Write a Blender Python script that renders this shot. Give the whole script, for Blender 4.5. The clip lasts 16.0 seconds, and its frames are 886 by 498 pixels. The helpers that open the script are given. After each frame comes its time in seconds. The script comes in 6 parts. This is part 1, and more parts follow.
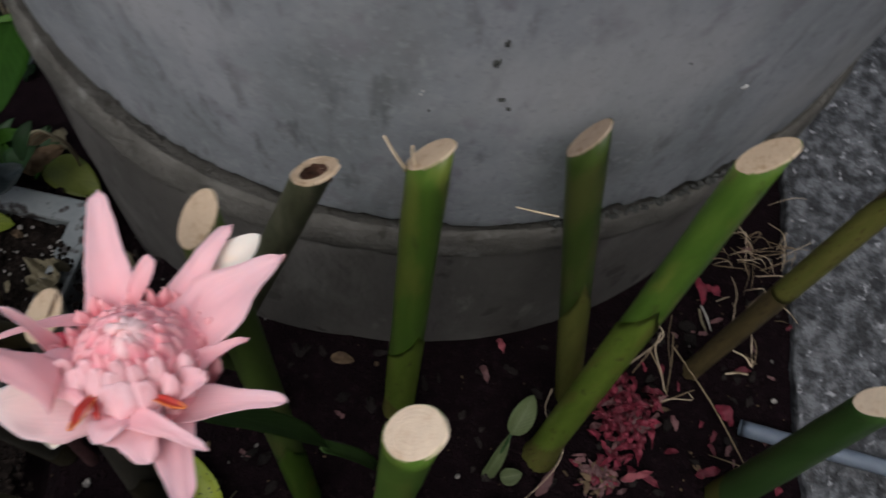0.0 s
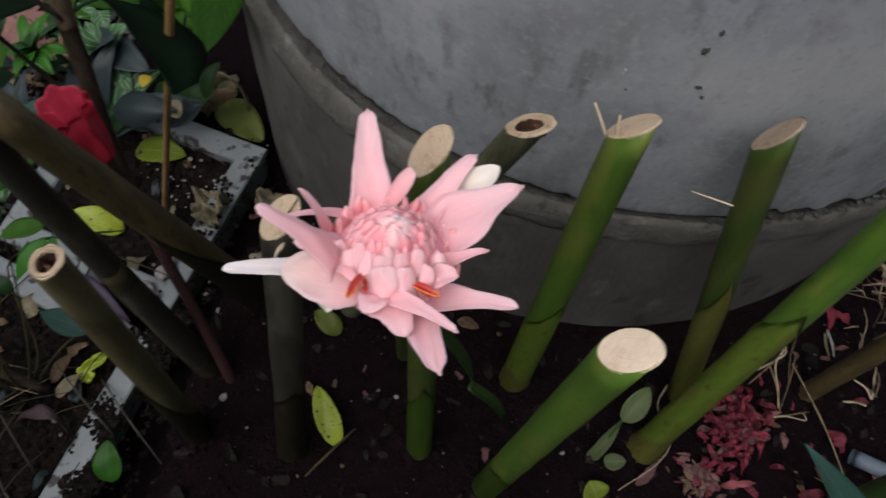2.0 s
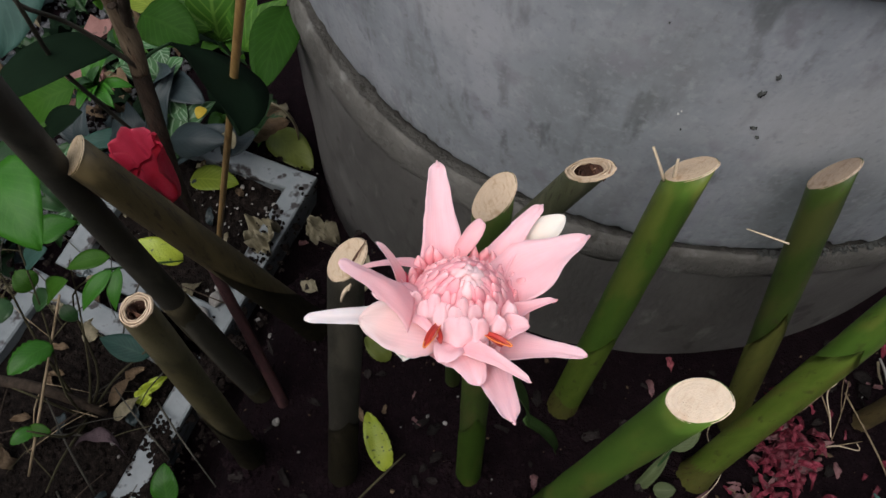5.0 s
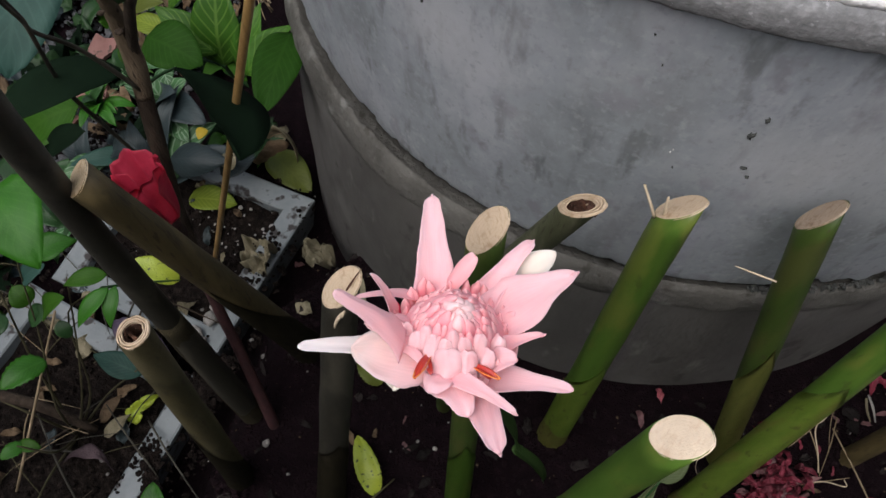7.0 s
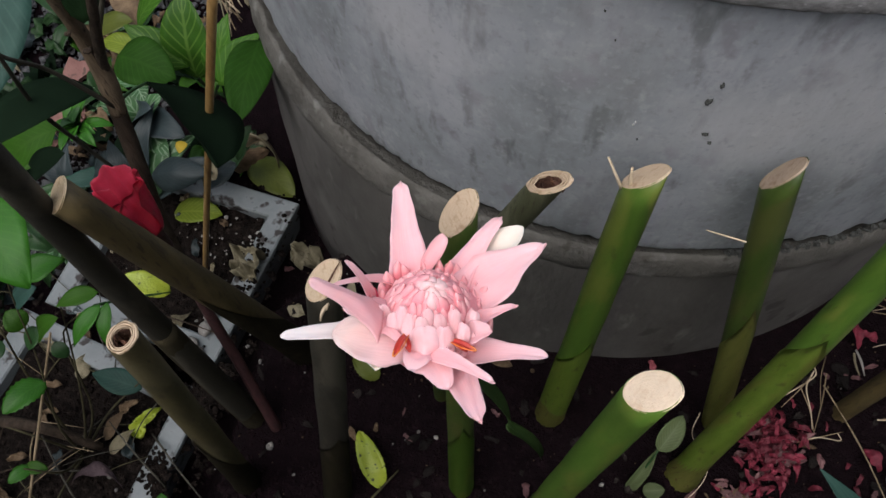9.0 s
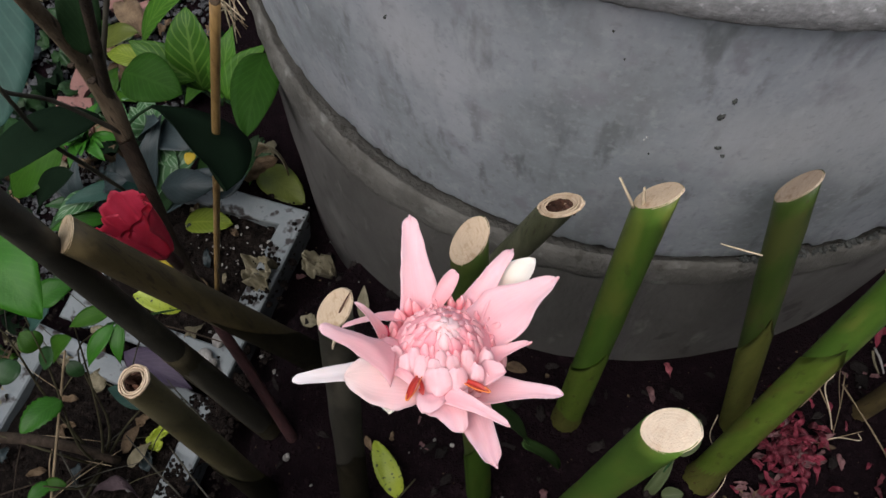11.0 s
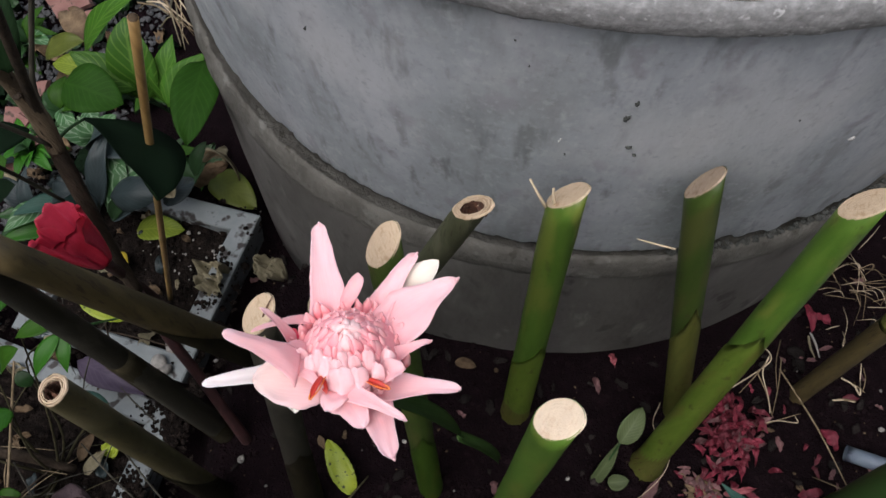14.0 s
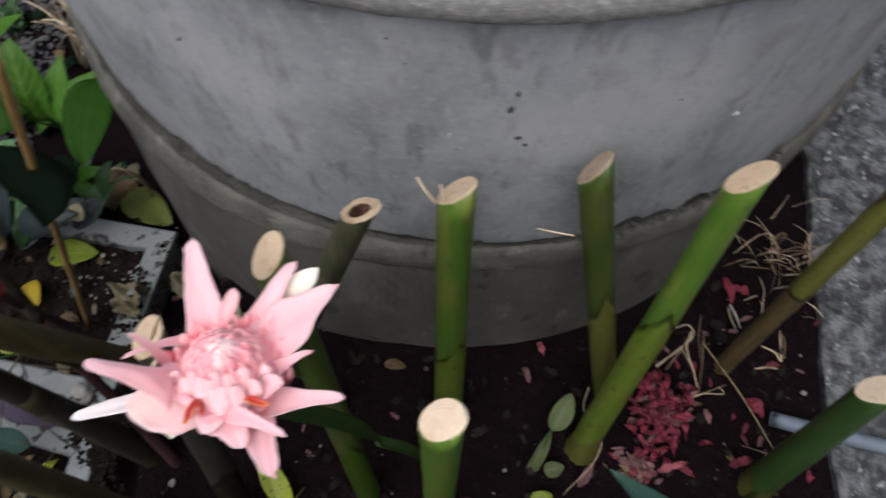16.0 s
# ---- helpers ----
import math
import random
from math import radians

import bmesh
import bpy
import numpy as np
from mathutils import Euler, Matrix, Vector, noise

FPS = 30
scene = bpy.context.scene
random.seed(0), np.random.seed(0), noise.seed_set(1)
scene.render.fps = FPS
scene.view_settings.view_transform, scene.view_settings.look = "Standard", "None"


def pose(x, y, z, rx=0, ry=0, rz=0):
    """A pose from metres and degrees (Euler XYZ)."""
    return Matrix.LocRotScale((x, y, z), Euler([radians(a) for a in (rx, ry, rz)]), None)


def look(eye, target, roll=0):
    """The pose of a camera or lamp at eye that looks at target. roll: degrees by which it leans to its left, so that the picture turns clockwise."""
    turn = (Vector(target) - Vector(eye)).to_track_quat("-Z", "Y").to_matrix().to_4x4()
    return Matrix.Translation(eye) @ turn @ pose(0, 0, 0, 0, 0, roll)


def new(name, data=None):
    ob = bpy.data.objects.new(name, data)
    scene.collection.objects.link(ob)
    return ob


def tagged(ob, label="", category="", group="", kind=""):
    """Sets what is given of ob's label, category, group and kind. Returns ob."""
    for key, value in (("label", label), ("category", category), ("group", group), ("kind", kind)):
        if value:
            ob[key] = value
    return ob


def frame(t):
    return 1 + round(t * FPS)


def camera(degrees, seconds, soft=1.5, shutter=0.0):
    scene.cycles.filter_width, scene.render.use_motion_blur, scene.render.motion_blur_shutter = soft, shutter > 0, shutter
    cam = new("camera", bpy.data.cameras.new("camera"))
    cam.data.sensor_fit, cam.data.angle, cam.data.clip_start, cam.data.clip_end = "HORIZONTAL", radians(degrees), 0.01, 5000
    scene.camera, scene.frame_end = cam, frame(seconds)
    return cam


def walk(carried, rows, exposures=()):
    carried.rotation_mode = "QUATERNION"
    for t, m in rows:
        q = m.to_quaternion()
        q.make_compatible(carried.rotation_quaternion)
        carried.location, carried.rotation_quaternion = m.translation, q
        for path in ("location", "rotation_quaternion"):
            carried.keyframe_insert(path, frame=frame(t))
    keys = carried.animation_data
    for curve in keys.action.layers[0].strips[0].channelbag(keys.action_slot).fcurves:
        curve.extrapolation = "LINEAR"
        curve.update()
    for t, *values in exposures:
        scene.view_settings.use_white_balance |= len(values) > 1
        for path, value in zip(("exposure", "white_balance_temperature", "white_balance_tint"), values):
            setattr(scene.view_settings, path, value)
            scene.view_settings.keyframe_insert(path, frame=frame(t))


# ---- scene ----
cam = camera(57.5, 16.0, soft=1.5, shutter=0.5)
PATH = [
    (0, (-0.011, 0.279, 1.16), (0.083, 0.996, -0.705), 13.0),
    (0.5, (-0.046, 0.266, 1.174), (-0.032, 0.993, -0.69), 11.2),
    (1, (-0.049, 0.257, 1.163), (0.012, 0.941, -0.715), 17.1),
    (1.5, (-0.047, 0.246, 1.183), (-0.025, 0.948, -0.69), 13.0),
    (2, (-0.074, 0.218, 1.193), (-0.197, 0.892, -0.685), 5.0),
    (2.5, (-0.082, 0.213, 1.208), (-0.268, 0.91, -0.658), 1.7),
    (3, (-0.093, 0.218, 1.214), (-0.342, 0.887, -0.655), -3.9),
    (3.5, (-0.094, 0.228, 1.214), (-0.313, 0.91, -0.653), -2.5),
    (6, (-0.096, 0.222, 1.217), (-0.315, 0.91, -0.648), -1.1),
    (6.5, (-0.096, 0.227, 1.226), (-0.312, 0.963, -0.621), 0.7),
    (7, (-0.094, 0.226, 1.227), (-0.317, 0.963, -0.619), 0.4),
    (7.5, (-0.091, 0.225, 1.228), (-0.3, 0.967, -0.618), 0.3),
    (8, (-0.089, 0.218, 1.234), (-0.304, 0.972, -0.606), -0.2),
    (8.5, (-0.085, 0.213, 1.239), (-0.306, 0.954, -0.605), -2.3),
    (9, (-0.077, 0.215, 1.24), (-0.284, 0.949, -0.608), -3.3),
    (11.5, (-0.087, 0.245, 1.248), (-0.323, 0.946, -0.61), -7.4),
    (12, (-0.095, 0.244, 1.254), (-0.34, 0.961, -0.597), -6.6),
    (12.5, (-0.082, 0.251, 1.254), (-0.298, 0.975, -0.598), -6.3),
    (13, (-0.068, 0.254, 1.252), (-0.261, 0.965, -0.608), -6.0),
    (13.5, (-0.051, 0.253, 1.262), (-0.217, 0.973, -0.596), -3.4),
    (14, (-0.038, 0.246, 1.266), (-0.206, 0.954, -0.597), -4.1),
    (14.5, (-0.032, 0.24, 1.262), (-0.209, 0.938, -0.604), -5.2),
    (15, (-0.031, 0.248, 1.269), (-0.179, 0.985, -0.585), -3.2),
    (15.5, (-0.036, 0.245, 1.266), (-0.181, 0.973, -0.591), -2.6),
    (16, (0.004, 0.257, 1.259), (-0.035, 0.974, -0.608), 0.9),
]
walk(cam, [(t, look(eye, target, roll)) for t, eye, target, roll in PATH], exposures=[(0.0, 0.55, 6500, 12), (2.0, 0.74, 6500, 12), (3.5, 0.92, 6500, 12), (7.0, 1.00, 6500, 12), (12.5, 1.08, 6500, 12), (14.5, 1.16, 6500, 12), (16.0, 1.18, 6500, 12)])

# ---- light: a bright overcast sky over a shady garden corner ----
SUN_UP, SUN_ROUND = 66.0, 205.0
world = bpy.data.worlds.new("overcast_sky")
scene.world = world
world.use_nodes = True
wn = world.node_tree.nodes
sky = wn.new("ShaderNodeTexSky")
sky.sky_type, sky.sun_disc = "NISHITA", False
sky.sun_elevation, sky.sun_rotation = radians(SUN_UP), radians(SUN_ROUND)
sky.dust_density, sky.ozone_density, sky.air_density = 2.0, 1.0, 1.0
wn["Background"].inputs["Strength"].default_value = 0.12
veil = wn.new("ShaderNodeHueSaturation")   # cloud takes most of the blue out of the sky
veil.inputs["Saturation"].default_value = 0.45
world.node_tree.links.new(sky.outputs["Color"], veil.inputs["Color"])
world.node_tree.links.new(veil.outputs["Color"], wn["Background"].inputs["Color"])
sun = new("sun", bpy.data.lights.new("sun", "SUN"))
sun.data.energy, sun.data.angle, sun.data.color = 1.25, radians(55), (1.0, 0.94, 0.90)
a_, b_ = radians(SUN_UP), radians(SUN_ROUND)
sun.matrix_world = look(Vector((math.sin(b_) * math.cos(a_), math.cos(b_) * math.cos(a_), math.sin(a_))) * 10, (0, 0, 0))

# ---- materials ----
def surface(name, stops, scale=20.0, rough=0.7, bump=0.2, bump_scale=None, detail=6.0, fleck=None, fleck_scale=200.0,
            fleck_at=0.62, spread=0.0, stretch=(1, 1, 1), metal=0.0, coat=0.0, soft_light=0.0, shine=0.5):
    """A noise-coloured surface: stops are (place, colour) of the ramp; fleck adds small spots of a second colour."""
    m = bpy.data.materials.new(name)
    m.use_nodes = True
    nt = m.node_tree
    bsdf = nt.nodes["Principled BSDF"]
    geo = nt.nodes.new("ShaderNodeTexCoord")
    info = nt.nodes.new("ShaderNodeObjectInfo")
    shift = nt.nodes.new("ShaderNodeVectorMath")
    shift.operation = "MULTIPLY_ADD"
    shift.inputs[1].default_value = stretch
    times = nt.nodes.new("ShaderNodeVectorMath")
    times.operation = "SCALE"
    times.inputs["Scale"].default_value = 7.0
    times.inputs[0].default_value = (1, 1, 1)
    nt.links.new(info.outputs["Random"], times.inputs["Scale"])
    nt.links.new(geo.outputs["Object"], shift.inputs[0])
    nt.links.new(times.outputs["Vector"], shift.inputs[2])
    big = nt.nodes.new("ShaderNodeTexNoise")
    big.inputs["Scale"].default_value, big.inputs["Detail"].default_value, big.inputs["Roughness"].default_value = scale, detail, 0.62
    nt.links.new(shift.outputs["Vector"], big.inputs["Vector"])
    ramp = nt.nodes.new("ShaderNodeValToRGB")
    while len(ramp.color_ramp.elements) < len(stops):
        ramp.color_ramp.elements.new(0.5)
    for e, (p, c) in zip(ramp.color_ramp.elements, stops):
        e.position, e.color = p, (*c, 1)
    nt.links.new(big.outputs["Fac"], ramp.inputs["Fac"])
    colour = ramp.outputs["Color"]
    if fleck:
        fine = nt.nodes.new("ShaderNodeTexNoise")
        fine.inputs["Scale"].default_value, fine.inputs["Detail"].default_value = fleck_scale, 3.0
        nt.links.new(shift.outputs["Vector"], fine.inputs["Vector"])
        step = nt.nodes.new("ShaderNodeMapRange")
        step.inputs["From Min"].default_value, step.inputs["From Max"].default_value = fleck_at, fleck_at + 0.08
        nt.links.new(fine.outputs["Fac"], step.inputs["Value"])
        mix = nt.nodes.new("ShaderNodeMix")
        mix.data_type = "RGBA"
        nt.links.new(step.outputs["Result"], mix.inputs["Factor"])
        nt.links.new(colour, mix.inputs["A"])
        mix.inputs["B"].default_value = (*fleck, 1)
        colour = mix.outputs["Result"]
    if spread:
        hsv = nt.nodes.new("ShaderNodeHueSaturation")
        span = nt.nodes.new("ShaderNodeMapRange")
        span.inputs["To Min"].default_value, span.inputs["To Max"].default_value = 1 - spread, 1 + spread
        nt.links.new(info.outputs["Random"], span.inputs["Value"])
        nt.links.new(span.outputs["Result"], hsv.inputs["Value"])
        nt.links.new(colour, hsv.inputs["Color"])
        colour = hsv.outputs["Color"]
    nt.links.new(colour, bsdf.inputs["Base Color"])
    bsdf.inputs["Roughness"].default_value, bsdf.inputs["Metallic"].default_value = rough, metal
    bsdf.inputs["Coat Weight"].default_value, bsdf.inputs["Specular IOR Level"].default_value = coat, shine
    if soft_light:
        bsdf.inputs["Subsurface Weight"].default_value = soft_light
        bsdf.inputs["Subsurface Radius"].default_value = (0.0035, 0.0028, 0.0026) if soft_light > 0.45 else (0.004, 0.0025, 0.002)
        bsdf.inputs["Subsurface Scale"].default_value = 1.0
    if bump:
        small = nt.nodes.new("ShaderNodeTexNoise")
        small.inputs["Scale"].default_value, small.inputs["Detail"].default_value = bump_scale or scale * 6, 5.0
        nt.links.new(shift.outputs["Vector"], small.inputs["Vector"])
        relief = nt.nodes.new("ShaderNodeBump")
        relief.inputs["Strength"].default_value, relief.inputs["Distance"].default_value = bump, 0.004
        nt.links.new(small.outputs["Fac"], relief.inputs["Height"])
        nt.links.new(relief.outputs["Normal"], bsdf.inputs["Normal"])
    return m


def cut_wood(name, pale, dark, amount):
    """The end of a cut stem: leaf sheaths rolled round each other, as rings about the middle."""
    m = surface(name, [(0.3, pale), (0.75, tuple(0.86 * c for c in pale))], 150, 0.6, 0.25, 900)
    nt = m.node_tree
    bsdf = nt.nodes["Principled BSDF"]
    old = bsdf.inputs["Base Color"].links[0].from_socket
    tc = nt.nodes.new("ShaderNodeTexCoord")
    off = nt.nodes.new("ShaderNodeVectorMath")
    off.operation = "SUBTRACT"
    off.inputs[1].default_value = (0.46, 0.53, 0.5)
    nt.links.new(tc.outputs["Generated"], off.inputs[0])
    wave = nt.nodes.new("ShaderNodeTexWave")
    wave.wave_type, wave.rings_direction = "RINGS", "Z"
    wave.inputs["Scale"].default_value, wave.inputs["Distortion"].default_value, wave.inputs["Detail"].default_value = 3.4, 3.5, 3.0
    nt.links.new(off.outputs["Vector"], wave.inputs["Vector"])
    step = nt.nodes.new("ShaderNodeMapRange")
    step.inputs["From Min"].default_value, step.inputs["From Max"].default_value = 0.72, 1.0
    step.inputs["To Max"].default_value = amount
    nt.links.new(wave.outputs["Fac"], step.inputs["Value"])
    mix = nt.nodes.new("ShaderNodeMix")
    mix.data_type = "RGBA"
    nt.links.new(step.outputs["Result"], mix.inputs["Factor"])
    nt.links.new(old, mix.inputs["A"])
    mix.inputs["B"].default_value = (*dark, 1)
    nt.links.new(mix.outputs["Result"], bsdf.inputs["Base Color"])
    return m


def veined(name, flesh, vein, rough=0.4, amount=0.6, scale=30.0, gloss=0.0, shine=0.18):
    """Leaf blade with paler side veins; the blades carry a UV map whose u runs along the leaf and v across it."""
    m = surface(name, [(0.3, flesh), (0.7, tuple(0.72 * c for c in flesh))], 35, rough, 0.10, 350, spread=0.22, coat=gloss, shine=shine)
    nt = m.node_tree
    bsdf = nt.nodes["Principled BSDF"]
    old = bsdf.inputs["Base Color"].links[0].from_socket
    uv = nt.nodes.new("ShaderNodeUVMap")
    sep = nt.nodes.new("ShaderNodeSeparateXYZ")
    nt.links.new(uv.outputs["UV"], sep.inputs[0])
    side = nt.nodes.new("ShaderNodeMath")
    side.operation = "ABSOLUTE"
    nt.links.new(sep.outputs["Y"], side.inputs[0])
    slant = nt.nodes.new("ShaderNodeMath")
    slant.operation = "MULTIPLY_ADD"
    slant.inputs[1].default_value = -0.35
    nt.links.new(side.outputs[0], slant.inputs[0])
    nt.links.new(sep.outputs["X"], slant.inputs[2])
    comb = nt.nodes.new("ShaderNodeCombineXYZ")
    nt.links.new(slant.outputs[0], comb.inputs["X"])
    wave = nt.nodes.new("ShaderNodeTexWave")
    wave.inputs["Scale"].default_value, wave.inputs["Distortion"].default_value = scale / 10, 0.8
    nt.links.new(comb.outputs[0], wave.inputs["Vector"])
    step = nt.nodes.new("ShaderNodeMapRange")
    step.inputs["From Min"].default_value, step.inputs["From Max"].default_value = 0.8, 1.0
    step.inputs["To Max"].default_value = amount
    nt.links.new(wave.outputs["Fac"], step.inputs["Value"])
    rib = nt.nodes.new("ShaderNodeMapRange")
    rib.inputs["From Min"].default_value, rib.inputs["From Max"].default_value = 0.10, 0.03
    rib.inputs["To Max"].default_value = amount
    nt.links.new(side.outputs[0], rib.inputs["Value"])
    most = nt.nodes.new("ShaderNodeMath")
    most.operation = "MAXIMUM"
    nt.links.new(step.outputs["Result"], most.inputs[0])
    nt.links.new(rib.outputs["Result"], most.inputs[1])
    mix = nt.nodes.new("ShaderNodeMix")
    mix.data_type = "RGBA"
    nt.links.new(most.outputs[0], mix.inputs["Factor"])
    nt.links.new(old, mix.inputs["A"])
    mix.inputs["B"].default_value = (*vein, 1)
    nt.links.new(mix.outputs["Result"], bsdf.inputs["Base Color"])
    return m


CONCRETE = surface("weathered_concrete", [(0.30, (0.188, 0.205, 0.217)), (0.42, (0.267, 0.297, 0.315)), (0.52, (0.305, 0.333, 0.361)), (0.62, (0.358, 0.382, 0.414)), (0.75, (0.408, 0.439, 0.467))], 9.0, 0.85, 0.12, 190,
                   fleck=(0.240, 0.251, 0.275), fleck_scale=26, fleck_at=0.60, stretch=(1, 1, 0.6), detail=10)


def streaked(m, dark, scale, stretch, low, high, most):
    """Adds soft run-down stains of a darker tone to a surface."""
    nt = m.node_tree
    bsdf = nt.nodes["Principled BSDF"]
    old = bsdf.inputs["Base Color"].links[0].from_socket
    tc = nt.nodes.new("ShaderNodeTexCoord")
    mul = nt.nodes.new("ShaderNodeVectorMath")
    mul.operation = "MULTIPLY"
    mul.inputs[1].default_value = stretch
    nt.links.new(tc.outputs["Object"], mul.inputs[0])
    noise_node = nt.nodes.new("ShaderNodeTexNoise")
    noise_node.inputs["Scale"].default_value, noise_node.inputs["Detail"].default_value, noise_node.inputs["Roughness"].default_value = scale, 4.0, 0.55
    nt.links.new(mul.outputs["Vector"], noise_node.inputs["Vector"])
    step = nt.nodes.new("ShaderNodeMapRange")
    step.interpolation_type = "SMOOTHSTEP"
    step.inputs["From Min"].default_value, step.inputs["From Max"].default_value, step.inputs["To Max"].default_value = low, high, most
    nt.links.new(noise_node.outputs["Fac"], step.inputs["Value"])
    mix = nt.nodes.new("ShaderNodeMix")
    mix.data_type = "RGBA"
    nt.links.new(step.outputs["Result"], mix.inputs["Factor"])
    nt.links.new(old, mix.inputs["A"])
    mix.inputs["B"].default_value = (*dark, 1)
    nt.links.new(mix.outputs["Result"], bsdf.inputs["Base Color"])


streaked(CONCRETE, (0.118, 0.130, 0.130), 40, (1, 1, 0.30), 0.55, 0.70, 0.70)
streaked(CONCRETE, (0.163, 0.176, 0.179), 70, (1, 1, 0.7), 0.56, 0.76, 0.5)
streaked(CONCRETE, (0.479, 0.506, 0.523), 48, (1, 1, 0.6), 0.60, 0.78, 0.45)
streaked(CONCRETE, (0.214, 0.232, 0.252), 60, (1, 1, 0.6), 0.50, 0.70, 0.32)
streaked(CONCRETE, (0.153, 0.165, 0.162), 90, (1, 1, 0.8), 0.60, 0.75, 0.5)
streaked(CONCRETE, (0.150, 0.163, 0.164), 22, (1, 1, 0.26), 0.56, 0.72, 0.50)
streaked(CONCRETE, (0.455, 0.470, 0.482), 6, (1, 1, 0.8), 0.48, 0.68, 0.50)
streaked(CONCRETE, (0.381, 0.407, 0.424), 120, (1, 1, 0.9), 0.52, 0.72, 0.45)
streaked(CONCRETE, (0.206, 0.221, 0.228), 160, (1, 1, 0.9), 0.55, 0.74, 0.40)
# darker than the upper ring: its own tone plus shade near the soil, as colour
LOWER_CONCRETE = surface("shaded_lower_concrete", [(0.3, (0.066, 0.064, 0.059)), (0.7, (0.132, 0.128, 0.120))], 6, 0.9, 0.4, 120, fleck=(0.05, 0.048, 0.043), fleck_scale=30, stretch=(1, 1, 0.5))
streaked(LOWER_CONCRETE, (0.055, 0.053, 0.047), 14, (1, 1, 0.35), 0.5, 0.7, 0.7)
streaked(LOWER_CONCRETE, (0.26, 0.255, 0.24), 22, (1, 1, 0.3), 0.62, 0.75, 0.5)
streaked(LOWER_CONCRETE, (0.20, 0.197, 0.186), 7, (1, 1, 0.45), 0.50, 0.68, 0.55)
MORTAR = surface("rough_mortar", [(0.3, (0.0624, 0.0608, 0.0530)), (0.65, (0.1131, 0.1108, 0.0998))], 22, 0.95, 0.8, 160, fleck=(0.0546, 0.0515, 0.0437), fleck_scale=55, fleck_at=0.62)
streaked(MORTAR, (0.215, 0.220, 0.205), 26, (1, 1, 1), 0.56, 0.72, 0.6)
RIM = surface("pale_rim_concrete", [(0.30, (0.135, 0.138, 0.138)), (0.5, (0.195, 0.200, 0.202)), (0.70, (0.285, 0.290, 0.292))], 120, 0.95, 0.30, 320, fleck=(0.36, 0.365, 0.37), fleck_scale=150, fleck_at=0.63, stretch=(1, 1, 1.3))
# pale cement, whitened further: the sky's brightness on the level top is put into colour
RIMTOP = surface("sky_lit_cement_top", [(0.3, (0.58, 0.58, 0.57)), (0.7, (0.74, 0.74, 0.73))], 30, 0.9, 0.6, 200, fleck=(0.3, 0.3, 0.3), fleck_scale=90, fleck_at=0.68)
STAIN = surface("black_mould", [(0.3, (0.02, 0.022, 0.02)), (0.7, (0.07, 0.075, 0.07))], 120, 0.95, 0.3)
LICHEN = surface("white_speck", [(0.3, (0.45, 0.46, 0.45)), (0.7, (0.6, 0.6, 0.6))], 120, 0.95, 0.3)
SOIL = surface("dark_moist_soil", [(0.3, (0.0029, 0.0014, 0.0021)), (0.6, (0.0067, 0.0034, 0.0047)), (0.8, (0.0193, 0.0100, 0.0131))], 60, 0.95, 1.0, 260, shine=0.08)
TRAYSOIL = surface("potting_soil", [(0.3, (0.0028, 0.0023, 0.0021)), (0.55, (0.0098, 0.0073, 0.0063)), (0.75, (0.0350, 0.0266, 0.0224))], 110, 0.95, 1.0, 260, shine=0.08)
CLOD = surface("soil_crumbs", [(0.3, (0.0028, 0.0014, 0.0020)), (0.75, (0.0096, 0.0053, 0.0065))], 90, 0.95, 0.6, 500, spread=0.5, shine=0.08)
PAVING = surface("mottled_wet_concrete", [(0.38, (0.012, 0.014, 0.017)), (0.48, (0.045, 0.051, 0.057)), (0.62, (0.125, 0.137, 0.150))], 44, 0.6, 1.0, 120,
                 fleck=(0.27, 0.285, 0.305), fleck_scale=70, fleck_at=0.63)
GRAVEL = surface("dark_gravel", [(0.3, (0.0225, 0.0255, 0.0285)), (0.7, (0.0938, 0.0975, 0.1035))], 30, 0.8, 0.4, 200)
GREEN = surface("green_stem_skin", [(0.3, (0.054, 0.122, 0.015)), (0.7, (0.090, 0.172, 0.025))], 14, 0.42, 0.12, 300, stretch=(6, 6, 0.7), fleck=(0.04, 0.06, 0.012), fleck_scale=60, fleck_at=0.68, spread=0.1)
DARKGREEN = surface("dull_green_stem_skin", [(0.3, (0.028, 0.054, 0.008)), (0.7, (0.050, 0.082, 0.014))], 14, 0.5, 0.15, 300, stretch=(6, 6, 0.7), fleck=(0.05, 0.045, 0.02), fleck_scale=50, fleck_at=0.62)
DEEPGREEN = surface("deep_green_stem_skin", [(0.3, (0.028, 0.070, 0.016)), (0.7, (0.046, 0.100, 0.026))], 14, 0.42, 0.15, 300, stretch=(6, 6, 0.7), fleck=(0.05, 0.06, 0.03), fleck_scale=50, fleck_at=0.64)
OLIVE = surface("brown_olive_stem_skin", [(0.3, (0.0469, 0.0428, 0.0163)), (0.7, (0.1020, 0.0857, 0.0347))], 12, 0.6, 0.25, 260, stretch=(6, 6, 0.7), fleck=(0.0298, 0.0213, 0.0127), fleck_scale=45, fleck_at=0.6)
GREYSTEM = surface("grey_green_stem_skin", [(0.3, (0.050, 0.056, 0.028)), (0.7, (0.090, 0.096, 0.052))], 14, 0.6, 0.25, 260, stretch=(6, 6, 0.7), fleck=(0.035, 0.032, 0.018), fleck_scale=45, fleck_at=0.6)
UMBER = surface("dark_umber_stem_skin", [(0.3, (0.0139, 0.0131, 0.0084)), (0.7, (0.0306, 0.0277, 0.0185))], 12, 0.65, 0.25, 260, stretch=(6, 6, 0.7))
